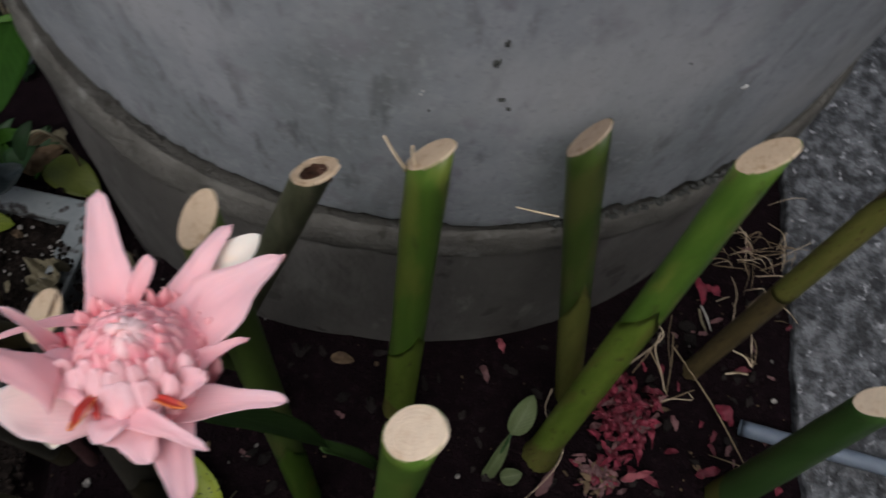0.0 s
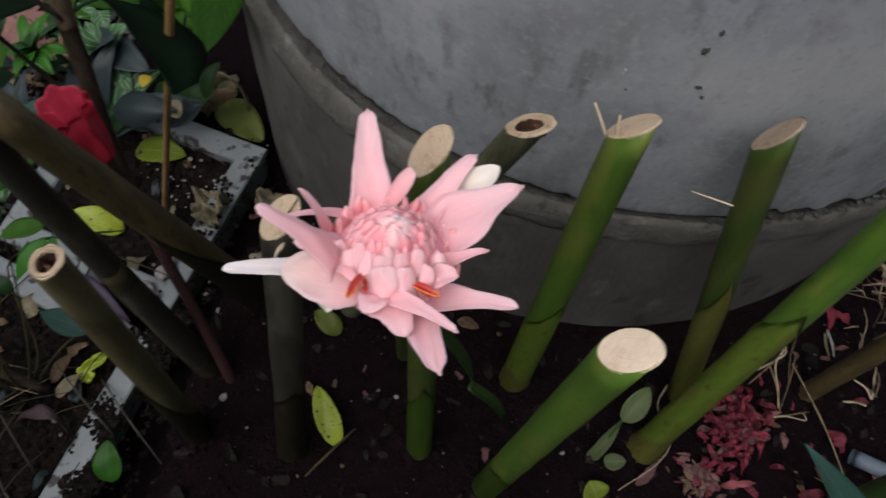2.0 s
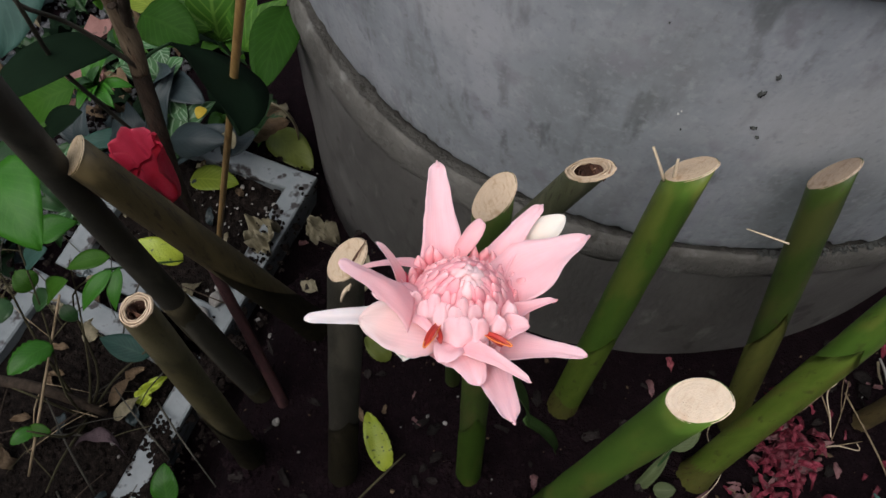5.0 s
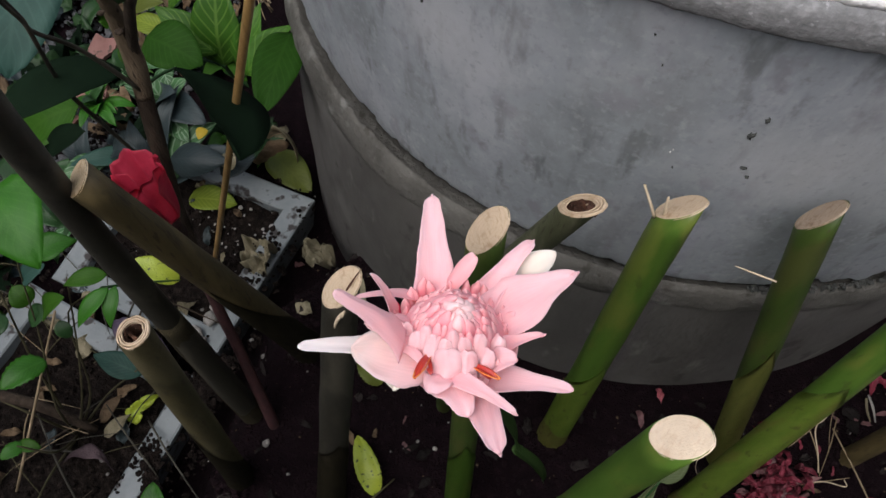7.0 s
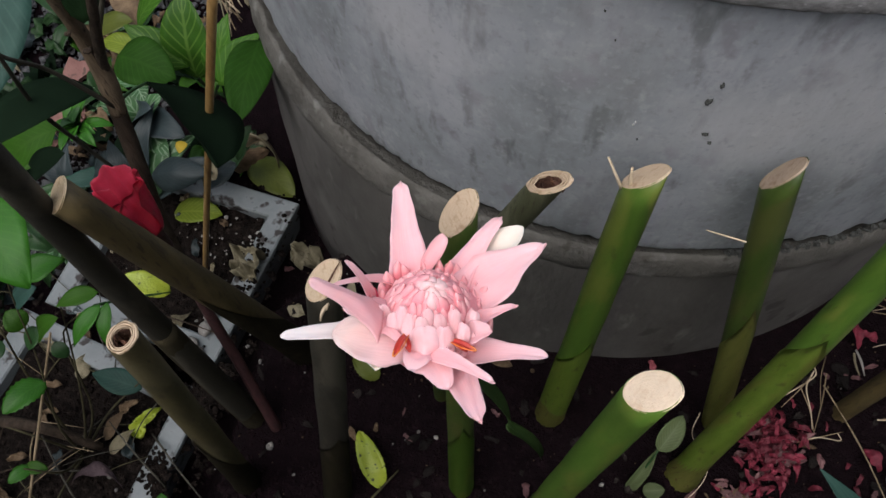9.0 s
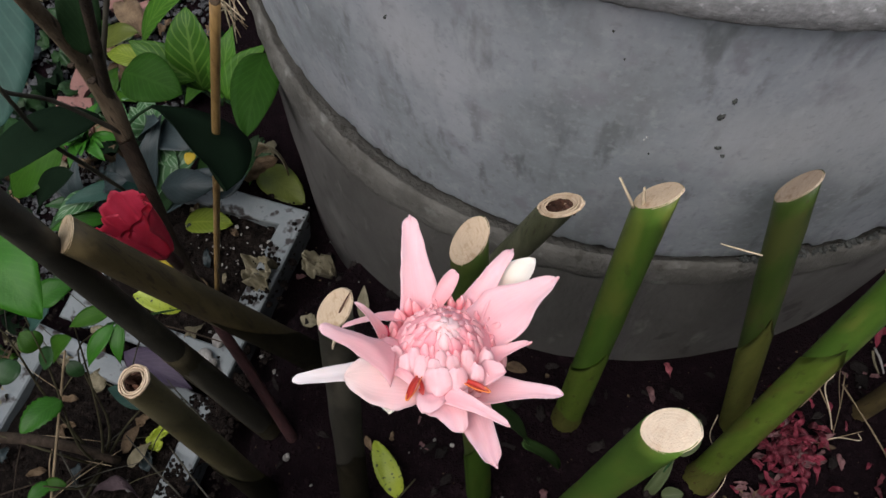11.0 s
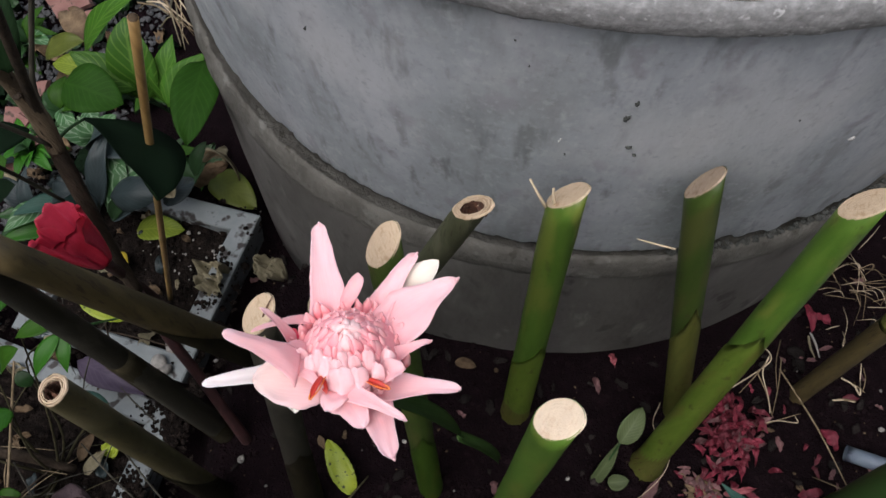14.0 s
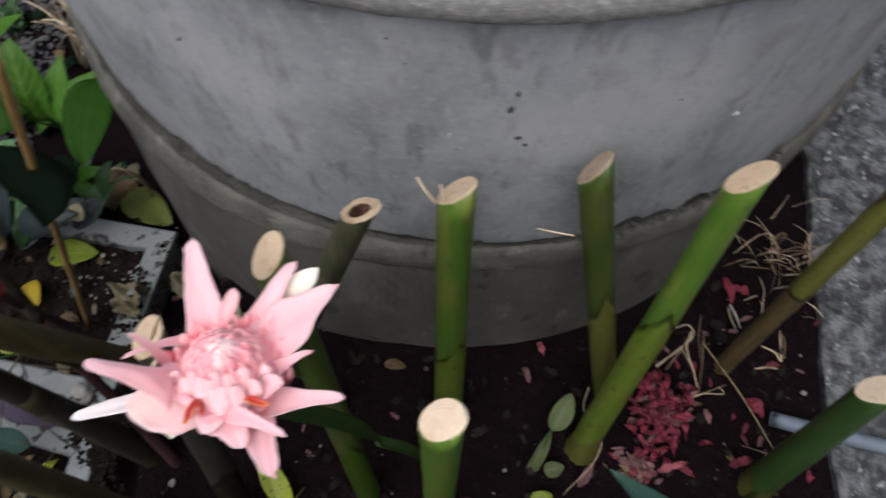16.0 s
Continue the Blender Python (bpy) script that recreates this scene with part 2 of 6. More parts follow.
AMBER = surface("yellow_brown_stem_skin", [(0.3, (0.0459, 0.0360, 0.0130)), (0.7, (0.0956, 0.0720, 0.0285))], 12, 0.6, 0.25, 260, stretch=(6, 6, 0.7), fleck=(0.0344, 0.0229, 0.0107), fleck_scale=45, fleck_at=0.58)
SHEATH = surface("yellow_green_sheath", [(0.3, (0.1688, 0.1938, 0.0425)), (0.7, (0.2500, 0.2438, 0.0688))], 16, 0.5, 0.2, 260, stretch=(6, 6, 0.8), fleck=(0.1375, 0.0938, 0.0350), fleck_scale=50, fleck_at=0.60)
PALESHEATH = surface("pale_olive_sheath", [(0.3, (0.17, 0.20, 0.042)), (0.7, (0.26, 0.265, 0.07))], 16, 0.5, 0.2, 260, stretch=(6, 6, 0.8), fleck=(0.14, 0.10, 0.03), fleck_scale=50, fleck_at=0.62)
PALEGREEN = surface("pale_green_sheath", [(0.3, (0.1638, 0.2730, 0.0343)), (0.7, (0.2574, 0.3666, 0.0624))], 14, 0.45, 0.15, 260, stretch=(6, 6, 0.8), fleck=(0.1560, 0.1560, 0.0468), fleck_scale=50, fleck_at=0.68)
for m, pale, worn in ((GREEN, (0.150, 0.185, 0.035), (0.045, 0.055, 0.014)), (PALEGREEN, (0.235, 0.250, 0.055), (0.075, 0.065, 0.022)), (DARKGREEN, (0.075, 0.085, 0.022), (0.024, 0.026, 0.010)),
                      (OLIVE, (0.125, 0.110, 0.055), (0.020, 0.018, 0.010)), (AMBER, (0.140, 0.105, 0.045), (0.026, 0.019, 0.010)), (GREYSTEM, (0.150, 0.150, 0.095), (0.030, 0.028, 0.016)), (UMBER, (0.065, 0.060, 0.044), (0.006, 0.006, 0.004))):
    streaked(m, pale, 34, (1, 1, 0.20), 0.49, 0.64, 0.75)
    streaked(m, worn, 90, (1, 1, 0.35), 0.60, 0.72, 0.60)
    streaked(m, worn, 9, (1, 1, 0.5), 0.55, 0.74, 0.40)
# sheath for the stem feet: shade inside the clump is put into its dark colour
SHADESHEATH = surface("shade_toned_sheath", [(0.3, (0.0202, 0.0176, 0.0101)), (0.7, (0.0437, 0.0370, 0.0193))], 14, 0.8, 0.4, 260, stretch=(6, 6, 0.8), shine=0.2)
streaked(SHADESHEATH, (0.085, 0.070, 0.045), 34, (1, 1, 0.35), 0.56, 0.72, 0.55)
CUT = cut_wood("fresh_cut_pith", (0.80, 0.66, 0.49), (0.68, 0.50, 0.33), 0.13)
CUT_OLD = cut_wood("dried_cut_pith", (0.56, 0.44, 0.31), (0.40, 0.28, 0.16), 0.22)
CUT_BROWN = cut_wood("browned_cut_pith", (0.42, 0.325, 0.24), (0.28, 0.19, 0.12), 0.35)
CUT_AMBER = cut_wood("amber_cut_pith", (0.60, 0.48, 0.31), (0.36, 0.24, 0.12), 0.5)
for m, worn, most in ((CUT, (0.60, 0.42, 0.26), 0.35), (CUT_OLD, (0.34, 0.23, 0.13), 0.55), (CUT_BROWN, (0.20, 0.13, 0.075), 0.6), (CUT_AMBER, (0.30, 0.19, 0.09), 0.6)):
    streaked(m, worn, 130, (1, 1, 1), 0.52, 0.70, most)
    streaked(m, worn, 420, (0.3, 1, 1), 0.54, 0.70, most)
ROT = surface("brown_rotten_core", [(0.3, (0.035, 0.013, 0.008)), (0.7, (0.12, 0.05, 0.025))], 200, 0.9, 0.8, 600)
FIBRE = surface("pale_fibre", [(0.3, (0.42, 0.34, 0.23)), (0.7, (0.62, 0.52, 0.38))], 60, 0.8, 0.2)
STRAW = surface("dry_straw", [(0.3, (0.12, 0.092, 0.055)), (0.7, (0.29, 0.225, 0.145))], 40, 0.8, 0.2, spread=0.4, shine=0.2)
PINK = surface("pink_bract", [(0.25, (0.80, 0.345, 0.38)), (0.75, (0.81, 0.42, 0.445))], 22, 0.65, 0.08, 260, spread=0.03, soft_light=0.4, shine=0.22)
PALEPINK = surface("pale_pink_bract", [(0.25, (0.80, 0.375, 0.41)), (0.75, (0.81, 0.465, 0.49))], 26, 0.65, 0.08, 260, spread=0.03, soft_light=0.4, shine=0.22)
WHITISH = surface("white_pink_bract", [(0.25, (0.80, 0.62, 0.62)), (0.75, (0.82, 0.72, 0.70))], 20, 0.55, 0.08, 260, soft_light=0.3)
CREAM = surface("cream_bract", [(0.25, (0.74, 0.64, 0.555)), (0.75, (0.78, 0.71, 0.61))], 20, 0.55, 0.08, 260, spread=0.03, soft_light=0.3)
ROSE = surface("rose_floret", [(0.3, (0.84, 0.33, 0.37)), (0.75, (0.85, 0.40, 0.43))], 60, 0.7, 0.1, 400, spread=0.04, soft_light=0.5, shine=0.1)
BLUSH = surface("blush_floret", [(0.3, (0.83, 0.43, 0.465)), (0.75, (0.85, 0.52, 0.54))], 60, 0.7, 0.1, 400, spread=0.04, soft_light=0.5, shine=0.15)
LIP = surface("orange_red_lip", [(0.3, (0.32, 0.014, 0.014)), (0.7, (0.52, 0.045, 0.025))], 80, 0.45, 0.1)
LIPEDGE = surface("orange_lip_edge", [(0.3, (0.75, 0.20, 0.04)), (0.7, (0.8, 0.30, 0.06))], 80, 0.5, 0.1)
RED = surface("crimson_bract", [(0.3, (0.52, 0.022, 0.062)), (0.7, (0.70, 0.060, 0.125))], 30, 0.5, 0.15, 220, spread=0.15, soft_light=0.1)
FALLEN = surface("fallen_crimson_petal", [(0.3, (0.0595, 0.0034, 0.0110)), (0.7, (0.1700, 0.0136, 0.0323))], 60, 0.7, 0.3, 300, spread=0.45)
ROSY = surface("fresh_fallen_petal", [(0.3, (0.1800, 0.0270, 0.0450)), (0.7, (0.2880, 0.0780, 0.0900))], 60, 0.7, 0.3, 300, spread=0.25)
FADED = surface("faded_pink_petal", [(0.3, (0.065, 0.026, 0.030)), (0.7, (0.15, 0.075, 0.075))], 60, 0.7, 0.3, 300, spread=0.4)
DRY = surface("dry_brown_leaf", [(0.3, (0.055, 0.036, 0.022)), (0.7, (0.16, 0.115, 0.07))], 40, 0.85, 0.5, 260, spread=0.35, shine=0.2)
DRYPALE = surface("dry_pale_leaf", [(0.3, (0.1170, 0.1053, 0.0663)), (0.7, (0.2418, 0.2184, 0.1482))], 40, 0.85, 0.5, 260, spread=0.3, shine=0.2)
LEAF = veined("green_leaf", (0.024, 0.078, 0.006), (0.050, 0.115, 0.016), 0.55, 0.22, shine=0.14)
BRIGHT = veined("bright_green_leaf", (0.022, 0.105, 0.007), (0.05, 0.15, 0.020), 0.5, 0.22, shine=0.22)
VARIEG = veined("variegated_leaf", (0.034, 0.108, 0.010), (0.105, 0.19, 0.035), 0.5, 0.45, 22, shine=0.16)
OLIVELEAF = veined("olive_leaf", (0.075, 0.095, 0.016), (0.10, 0.12, 0.025), 0.55, 0.3, shine=0.25)
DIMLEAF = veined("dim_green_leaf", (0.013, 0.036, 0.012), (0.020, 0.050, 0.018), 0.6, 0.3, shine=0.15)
PALEBARK = surface("pale_bark", [(0.3, (0.085, 0.062, 0.040)), (0.7, (0.17, 0.13, 0.085))], 45, 0.85, 0.5, 220, stretch=(3, 3, 0.6), fleck=(0.03, 0.022, 0.016), fleck_scale=70, fleck_at=0.62, shine=0.2)
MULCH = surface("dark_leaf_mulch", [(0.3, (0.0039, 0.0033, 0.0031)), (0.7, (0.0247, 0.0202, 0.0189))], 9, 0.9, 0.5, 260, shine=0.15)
STRIPED = veined("white_striped_leaf", (0.05, 0.13, 0.05), (0.22, 0.31, 0.21), 0.45, 0.6, 16)
# matt near-black green: the shade on leaves turned from the light is put into colour
DARKLEAF = veined("shaded_dark_leaf", (0.005, 0.012, 0.006), (0.007, 0.015, 0.007), 0.8, 0.2, shine=0.04)
STRAPLEAF = veined("dull_strap_leaf", (0.034, 0.075, 0.018), (0.060, 0.100, 0.036), 0.6, 0.3, shine=0.12)
CLUMPLEAF = veined("broad_green_leaf", (0.020, 0.066, 0.008), (0.034, 0.090, 0.014), 0.6, 0.22, shine=0.06)
MIDLEAF = veined("deep_green_leaf", (0.016, 0.052, 0.014), (0.028, 0.075, 0.022), 0.5, 0.25, shine=0.3)
TEAL = veined("blue_green_leaf", (0.024, 0.066, 0.052), (0.040, 0.088, 0.070), 0.6, 0.3, shine=0.18)
GREYLEAF = veined("grey_blue_leaf", (0.026, 0.040, 0.043), (0.048, 0.062, 0.064), 0.5, 0.35, shine=0.25)
PURPLE = veined("purple_grey_leaf", (0.07, 0.055, 0.085), (0.10, 0.08, 0.12), 0.5, 0.35)
YELLOW = veined("yellow_green_leaf", (0.15, 0.21, 0.022), (0.24, 0.29, 0.05), 0.5, 0.35)
GOLD = veined("yellow_leaf", (0.34, 0.25, 0.022), (0.42, 0.32, 0.05), 0.5, 0.35)
BARK = surface("brown_bark", [(0.3, (0.0195, 0.0150, 0.0112)), (0.7, (0.0638, 0.0465, 0.0330))], 45, 0.85, 0.6, 220, stretch=(3, 3, 0.6), shine=0.2)
REDBARK = surface("red_brown_bark", [(0.3, (0.022, 0.009, 0.009)), (0.7, (0.065, 0.022, 0.024))], 45, 0.7, 0.4, 220, stretch=(3, 3, 0.6))
TWIG = surface("green_brown_twig", [(0.3, (0.030, 0.028, 0.015)), (0.7, (0.075, 0.068, 0.036))], 45, 0.8, 0.3, 220, shine=0.2)
DRYPURPLE = surface("dry_purple_brown_leaf", [(0.3, (0.030, 0.020, 0.024)), (0.7, (0.085, 0.060, 0.066))], 40, 0.8, 0.5, 260, shine=0.2)
CANE = surface("bamboo_cane", [(0.3, (0.20, 0.12, 0.042)), (0.7, (0.36, 0.23, 0.085))], 18, 0.5, 0.2, 220, stretch=(8, 8, 0.5))
TRAY = surface("grey_white_plastic", [(0.3, (0.125, 0.150, 0.158)), (0.7, (0.205, 0.230, 0.238))], 18, 0.6, 0.1, 200, fleck=(0.016, 0.013, 0.012), fleck_scale=36, fleck_at=0.56)
PIPE = surface("blue_grey_pvc", [(0.3, (0.22, 0.28, 0.36)), (0.7, (0.30, 0.37, 0.45))], 30, 0.45, 0.05)
TERRA = surface("weathered_terracotta", [(0.3, (0.16, 0.075, 0.065)), (0.7, (0.26, 0.14, 0.125))], 30, 0.9, 0.4, 200, fleck=(0.09, 0.06, 0.05), fleck_scale=60, fleck_at=0.58)
CHIP = surface("pale_chip", [(0.3, (0.16, 0.155, 0.145)), (0.7, (0.32, 0.31, 0.29))], 100, 0.8, 0.3, spread=0.5)
# dull tone of the unseen walls that are added to block sky light
HEDGE = surface("dull_blocker_wall", [(0.3, (0.05, 0.05, 0.045)), (0.7, (0.09, 0.09, 0.08))], 6, 0.9, 0.3)
SAGE = veined("grey_green_leaf", (0.085, 0.115, 0.050), (0.15, 0.18, 0.10), 0.6, 0.3, shine=0.2)
SPOTTED = surface("spotted_yellow_leaf", [(0.3, (0.22, 0.30, 0.022)), (0.7, (0.32, 0.38, 0.035))], 30, 0.5, 0.2, 300, fleck=(0.03, 0.04, 0.010), fleck_scale=140, fleck_at=0.60)


def petal_tint(m, pale, most):
    """Lets a bract grow paler towards its tip, with fine veins along it; uses the blade's UV map."""
    nt = m.node_tree
    bsdf = nt.nodes["Principled BSDF"]
    old = bsdf.inputs["Base Color"].links[0].from_socket
    uv = nt.nodes.new("ShaderNodeUVMap")
    sep = nt.nodes.new("ShaderNodeSeparateXYZ")
    nt.links.new(uv.outputs["UV"], sep.inputs[0])
    span = nt.nodes.new("ShaderNodeMapRange")
    span.inputs["From Min"].default_value, span.inputs["From Max"].default_value, span.inputs["To Max"].default_value = 0.25, 0.95, most
    nt.links.new(sep.outputs["X"], span.inputs["Value"])
    mix = nt.nodes.new("ShaderNodeMix")
    mix.data_type = "RGBA"
    nt.links.new(span.outputs["Result"], mix.inputs["Factor"])
    nt.links.new(old, mix.inputs["A"])
    mix.inputs["B"].default_value = (*pale, 1)
    stretch = nt.nodes.new("ShaderNodeVectorMath")
    stretch.operation = "MULTIPLY"
    stretch.inputs[1].default_value = (1.6, 9.0, 1)
    nt.links.new(uv.outputs["UV"], stretch.inputs[0])
    vein = nt.nodes.new("ShaderNodeTexNoise")
    vein.inputs["Scale"].default_value, vein.inputs["Detail"].default_value = 1.6, 3.0
    nt.links.new(stretch.outputs["Vector"], vein.inputs["Vector"])
    tone = nt.nodes.new("ShaderNodeMapRange")
    tone.inputs["From Min"].default_value, tone.inputs["From Max"].default_value = 0.3, 0.7
    tone.inputs["To Min"].default_value, tone.inputs["To Max"].default_value = 0.955, 1.025
    nt.links.new(vein.outputs["Fac"], tone.inputs["Value"])
    hsv = nt.nodes.new("ShaderNodeHueSaturation")
    nt.links.new(tone.outputs["Result"], hsv.inputs["Value"])
    nt.links.new(mix.outputs["Result"], hsv.inputs["Color"])
    nt.links.new(hsv.outputs["Color"], bsdf.inputs["Base Color"])
    relief = nt.nodes.new("ShaderNodeBump")
    relief.inputs["Strength"].default_value, relief.inputs["Distance"].default_value = 0.12, 0.0010
    nt.links.new(vein.outputs["Fac"], relief.inputs["Height"])
    nt.links.new(relief.outputs["Normal"], bsdf.inputs["Normal"])


LOBE = surface("cream_edged_pink_bract", [(0.25, (0.80, 0.43, 0.45)), (0.75, (0.81, 0.52, 0.53))], 24, 0.6, 0.08, 260, soft_light=0.4, shine=0.22)
petal_tint(LOBE, (0.78, 0.60, 0.53), 0.6)
petal_tint(PALEPINK, (0.80, 0.495, 0.52), 0.6)
petal_tint(PINK, (0.80, 0.46, 0.48), 0.5)
petal_tint(WHITISH, (0.79, 0.71, 0.69), 0.5)


def tipped(m, low, high, length):
    """Colours a floret from its rosy base to its paler tip, along its own length."""
    nt = m.node_tree
    bsdf = nt.nodes["Principled BSDF"]
    tc = nt.nodes.new("ShaderNodeTexCoord")
    sep = nt.nodes.new("ShaderNodeSeparateXYZ")
    nt.links.new(tc.outputs["Object"], sep.inputs[0])
    span = nt.nodes.new("ShaderNodeMapRange")
    span.inputs["From Min"].default_value, span.inputs["From Max"].default_value = length * 0.45, length
    nt.links.new(sep.outputs["Z"], span.inputs["Value"])
    mix = nt.nodes.new("ShaderNodeMix")
    mix.data_type = "RGBA"
    nt.links.new(span.outputs["Result"], mix.inputs["Factor"])
    mix.inputs["A"].default_value, mix.inputs["B"].default_value = (*low, 1), (*high, 1)
    nt.links.new(mix.outputs["Result"], bsdf.inputs["Base Color"])
    return m


FLORET = tipped(surface("outer_floret", [(0, (1, 1, 1)), (1, (1, 1, 1))], 60, 0.75, 0.1, 400, soft_light=0.5, shine=0.15), (0.82, 0.24, 0.30), (0.85, 0.425, 0.45), 0.020)
FLORET_IN = tipped(surface("inner_floret", [(0, (1, 1, 1)), (1, (1, 1, 1))], 60, 0.75, 0.1, 400, soft_light=0.5, shine=0.1), (0.84, 0.42, 0.45), (0.86, 0.56, 0.565), 0.013)
# ---- building blocks ----
def origin(ob):
    at = Vector((0, 0, 0))
    while ob:
        at += ob.location
        ob = ob.parent
    return at


def smooth(me, on=True):
    me.polygons.foreach_set("use_smooth", [on] * len(me.polygons))


def thing(name, at, label, category, group="", kind=""):
    ob = new(name)
    ob.location, ob.empty_display_size = at, 0.02
    return tagged(ob, label, category, group, kind)


def part(name, bm, material, parent=None, label="", flat=False):
    """Links a bmesh, in world coordinates, as one mesh object under a thing or a part."""
    me = bpy.data.meshes.new(name)
    bm.transform(Matrix.Translation(-origin(parent)))
    bm.normal_update()
    bm.to_mesh(me)
    bm.free()
    me.materials.append(material)
    smooth(me, not flat)
    ob = new(name, me)
    ob.parent = parent
    return tagged(ob, label)


def single(name, bm, material, at, label, category, group="", kind="", flat=False):
    """A thing that is one mesh, with its origin at its base."""
    me = bpy.data.meshes.new(name)
    bm.transform(Matrix.Translation(-Vector(at)))
    bm.normal_update()
    bm.to_mesh(me)
    bm.free()
    me.materials.append(material)
    smooth(me, not flat)
    ob = new(name, me)
    ob.location = at
    return tagged(ob, label, category, group, kind)


def side_frame(a):
    u = a.cross(Vector((0, 1, 0)))
    u = u.normalized() if u.length > 1e-4 else Vector((1, 0, 0))
    return u, a.cross(u)


def spline(pts, n):
    """n points on a smooth line through pts (Catmull-Rom)."""
    p = [Vector(q) for q in pts]
    if len(p) == 2:
        return [p[0].lerp(p[1], i / (n - 1)) for i in range(n)]
    p = [2 * p[0] - p[1]] + p + [2 * p[-1] - p[-2]]
    out = []
    for i in range(n):
        s = i / (n - 1) * (len(p) - 3)
        k = min(int(s), len(p) - 4)
        t = s - k
        a, b, c, d = p[k:k + 4]
        out.append(0.5 * (2 * b + (c - a) * t + (2 * a - 5 * b + 4 * c - d) * t * t + (3 * b - a - 3 * c + d) * t ** 3))
    return out


def tube(pts, radii, segs=14, n=None, wobble=0.0, cut=None, caps=True, seed=0, lid=True):
    """A tapered round tube along a smooth line; cut: the normal of the slanting plane that ends it."""
    n = n or max(2, len(pts) * 4)
    line = spline(pts, n)
    rad = [float(q) for q in np.interp(np.linspace(0, 1, n), np.linspace(0, 1, len(radii)), radii)]
    bm = bmesh.new()
    uvl = bm.loops.layers.uv.new("UVMap")
    rings = []
    for i, c in enumerate(line):
        a = (line[min(i + 1, n - 1)] - line[max(i - 1, 0)]).normalized()
        u, v = side_frame(a)
        ring = []
        for k in range(segs):
            th = 2 * math.pi * k / segs
            r = rad[i] * (1 + wobble * noise.noise(Vector((math.cos(th) * 1.5, math.sin(th) * 1.5, i * 0.35 + seed * 9.1))))
            d = r * (math.cos(th) * u + math.sin(th) * v)
            if cut is not None:
                fade = max(0.0, 1 - (line[-1] - c).length / 0.05) ** 2 if i < n - 1 else 1.0
                d = d - a * (d.dot(cut) / max(0.2, a.dot(cut))) * fade
            ring.append(bm.verts.new(c + d))
        rings.append(ring)
    for i in range(n - 1):
        for k in range(segs):
            f = bm.faces.new((rings[i][k], rings[i][(k + 1) % segs], rings[i + 1][(k + 1) % segs], rings[i + 1][k]))
            for lp, (uu, vv) in zip(f.loops, ((i, k), (i, k + 1), (i + 1, k + 1), (i + 1, k))):
                lp[uvl].uv = (uu / n, vv / segs)
    if caps:
        bm.faces.new(rings[0][::-1])
        if lid:
            bm.faces.new(rings[-1])
    return bm


PROFILES = {
    "lance": lambda s: math.sin(math.pi * s ** 0.75) ** 0.9,
    "oval": lambda s: math.sin(math.pi * s ** 0.85) ** 0.6,
    "heart": lambda s: math.sin(math.pi * min(1, s * 0.97 + 0.03) ** 0.55) ** 0.75,
    "petal": lambda s: (0.72 + 0.28 * math.sin(math.pi * min(1.0, s / 0.56))) * (1 - 0.62 * max(0.0, (s - 0.28) / 0.72) ** 1.3) * math.sqrt(max(0.0, 1 - max(0.0, (s - 0.88) / 0.125) ** 2)),
    "taper": lambda s: (0.80 + 0.20 * math.sin(math.pi * min(1.0, s / 0.6))) * (1 - 0.60 * max(0.0, (s - 0.25) / 0.75) ** 1.1) * math.sqrt(max(0.0, 1 - max(0.0, (s - 0.89) / 0.115) ** 2)),
    "spear": lambda s: (1.0 - 0.70 * min(1.0, s / 0.9) ** 0.60) * math.sqrt(max(0.0, 1 - max(0.0, (s - 0.9) / 0.105) ** 2)),
    "fan": lambda s: (0.80 + 0.20 * math.sin(math.pi * min(1.0, s / 0.7))) * (1 - 0.80 * max(0.0, (s - 0.38) / 0.62) ** 1.25) * math.sqrt(max(0.0, 1 - max(0.0, (s - 0.92) / 0.085) ** 2)),
    "tongue": lambda s: (0.75 + 0.25 * s) * math.sqrt(max(0.0, 1 - max(0, (s - 0.6) / 0.42) ** 2)),
    "strap": lambda s: min(1, 6 * s + 0.25) * (1 - max(0, (s - 0.5) / 0.5) ** 2),
}


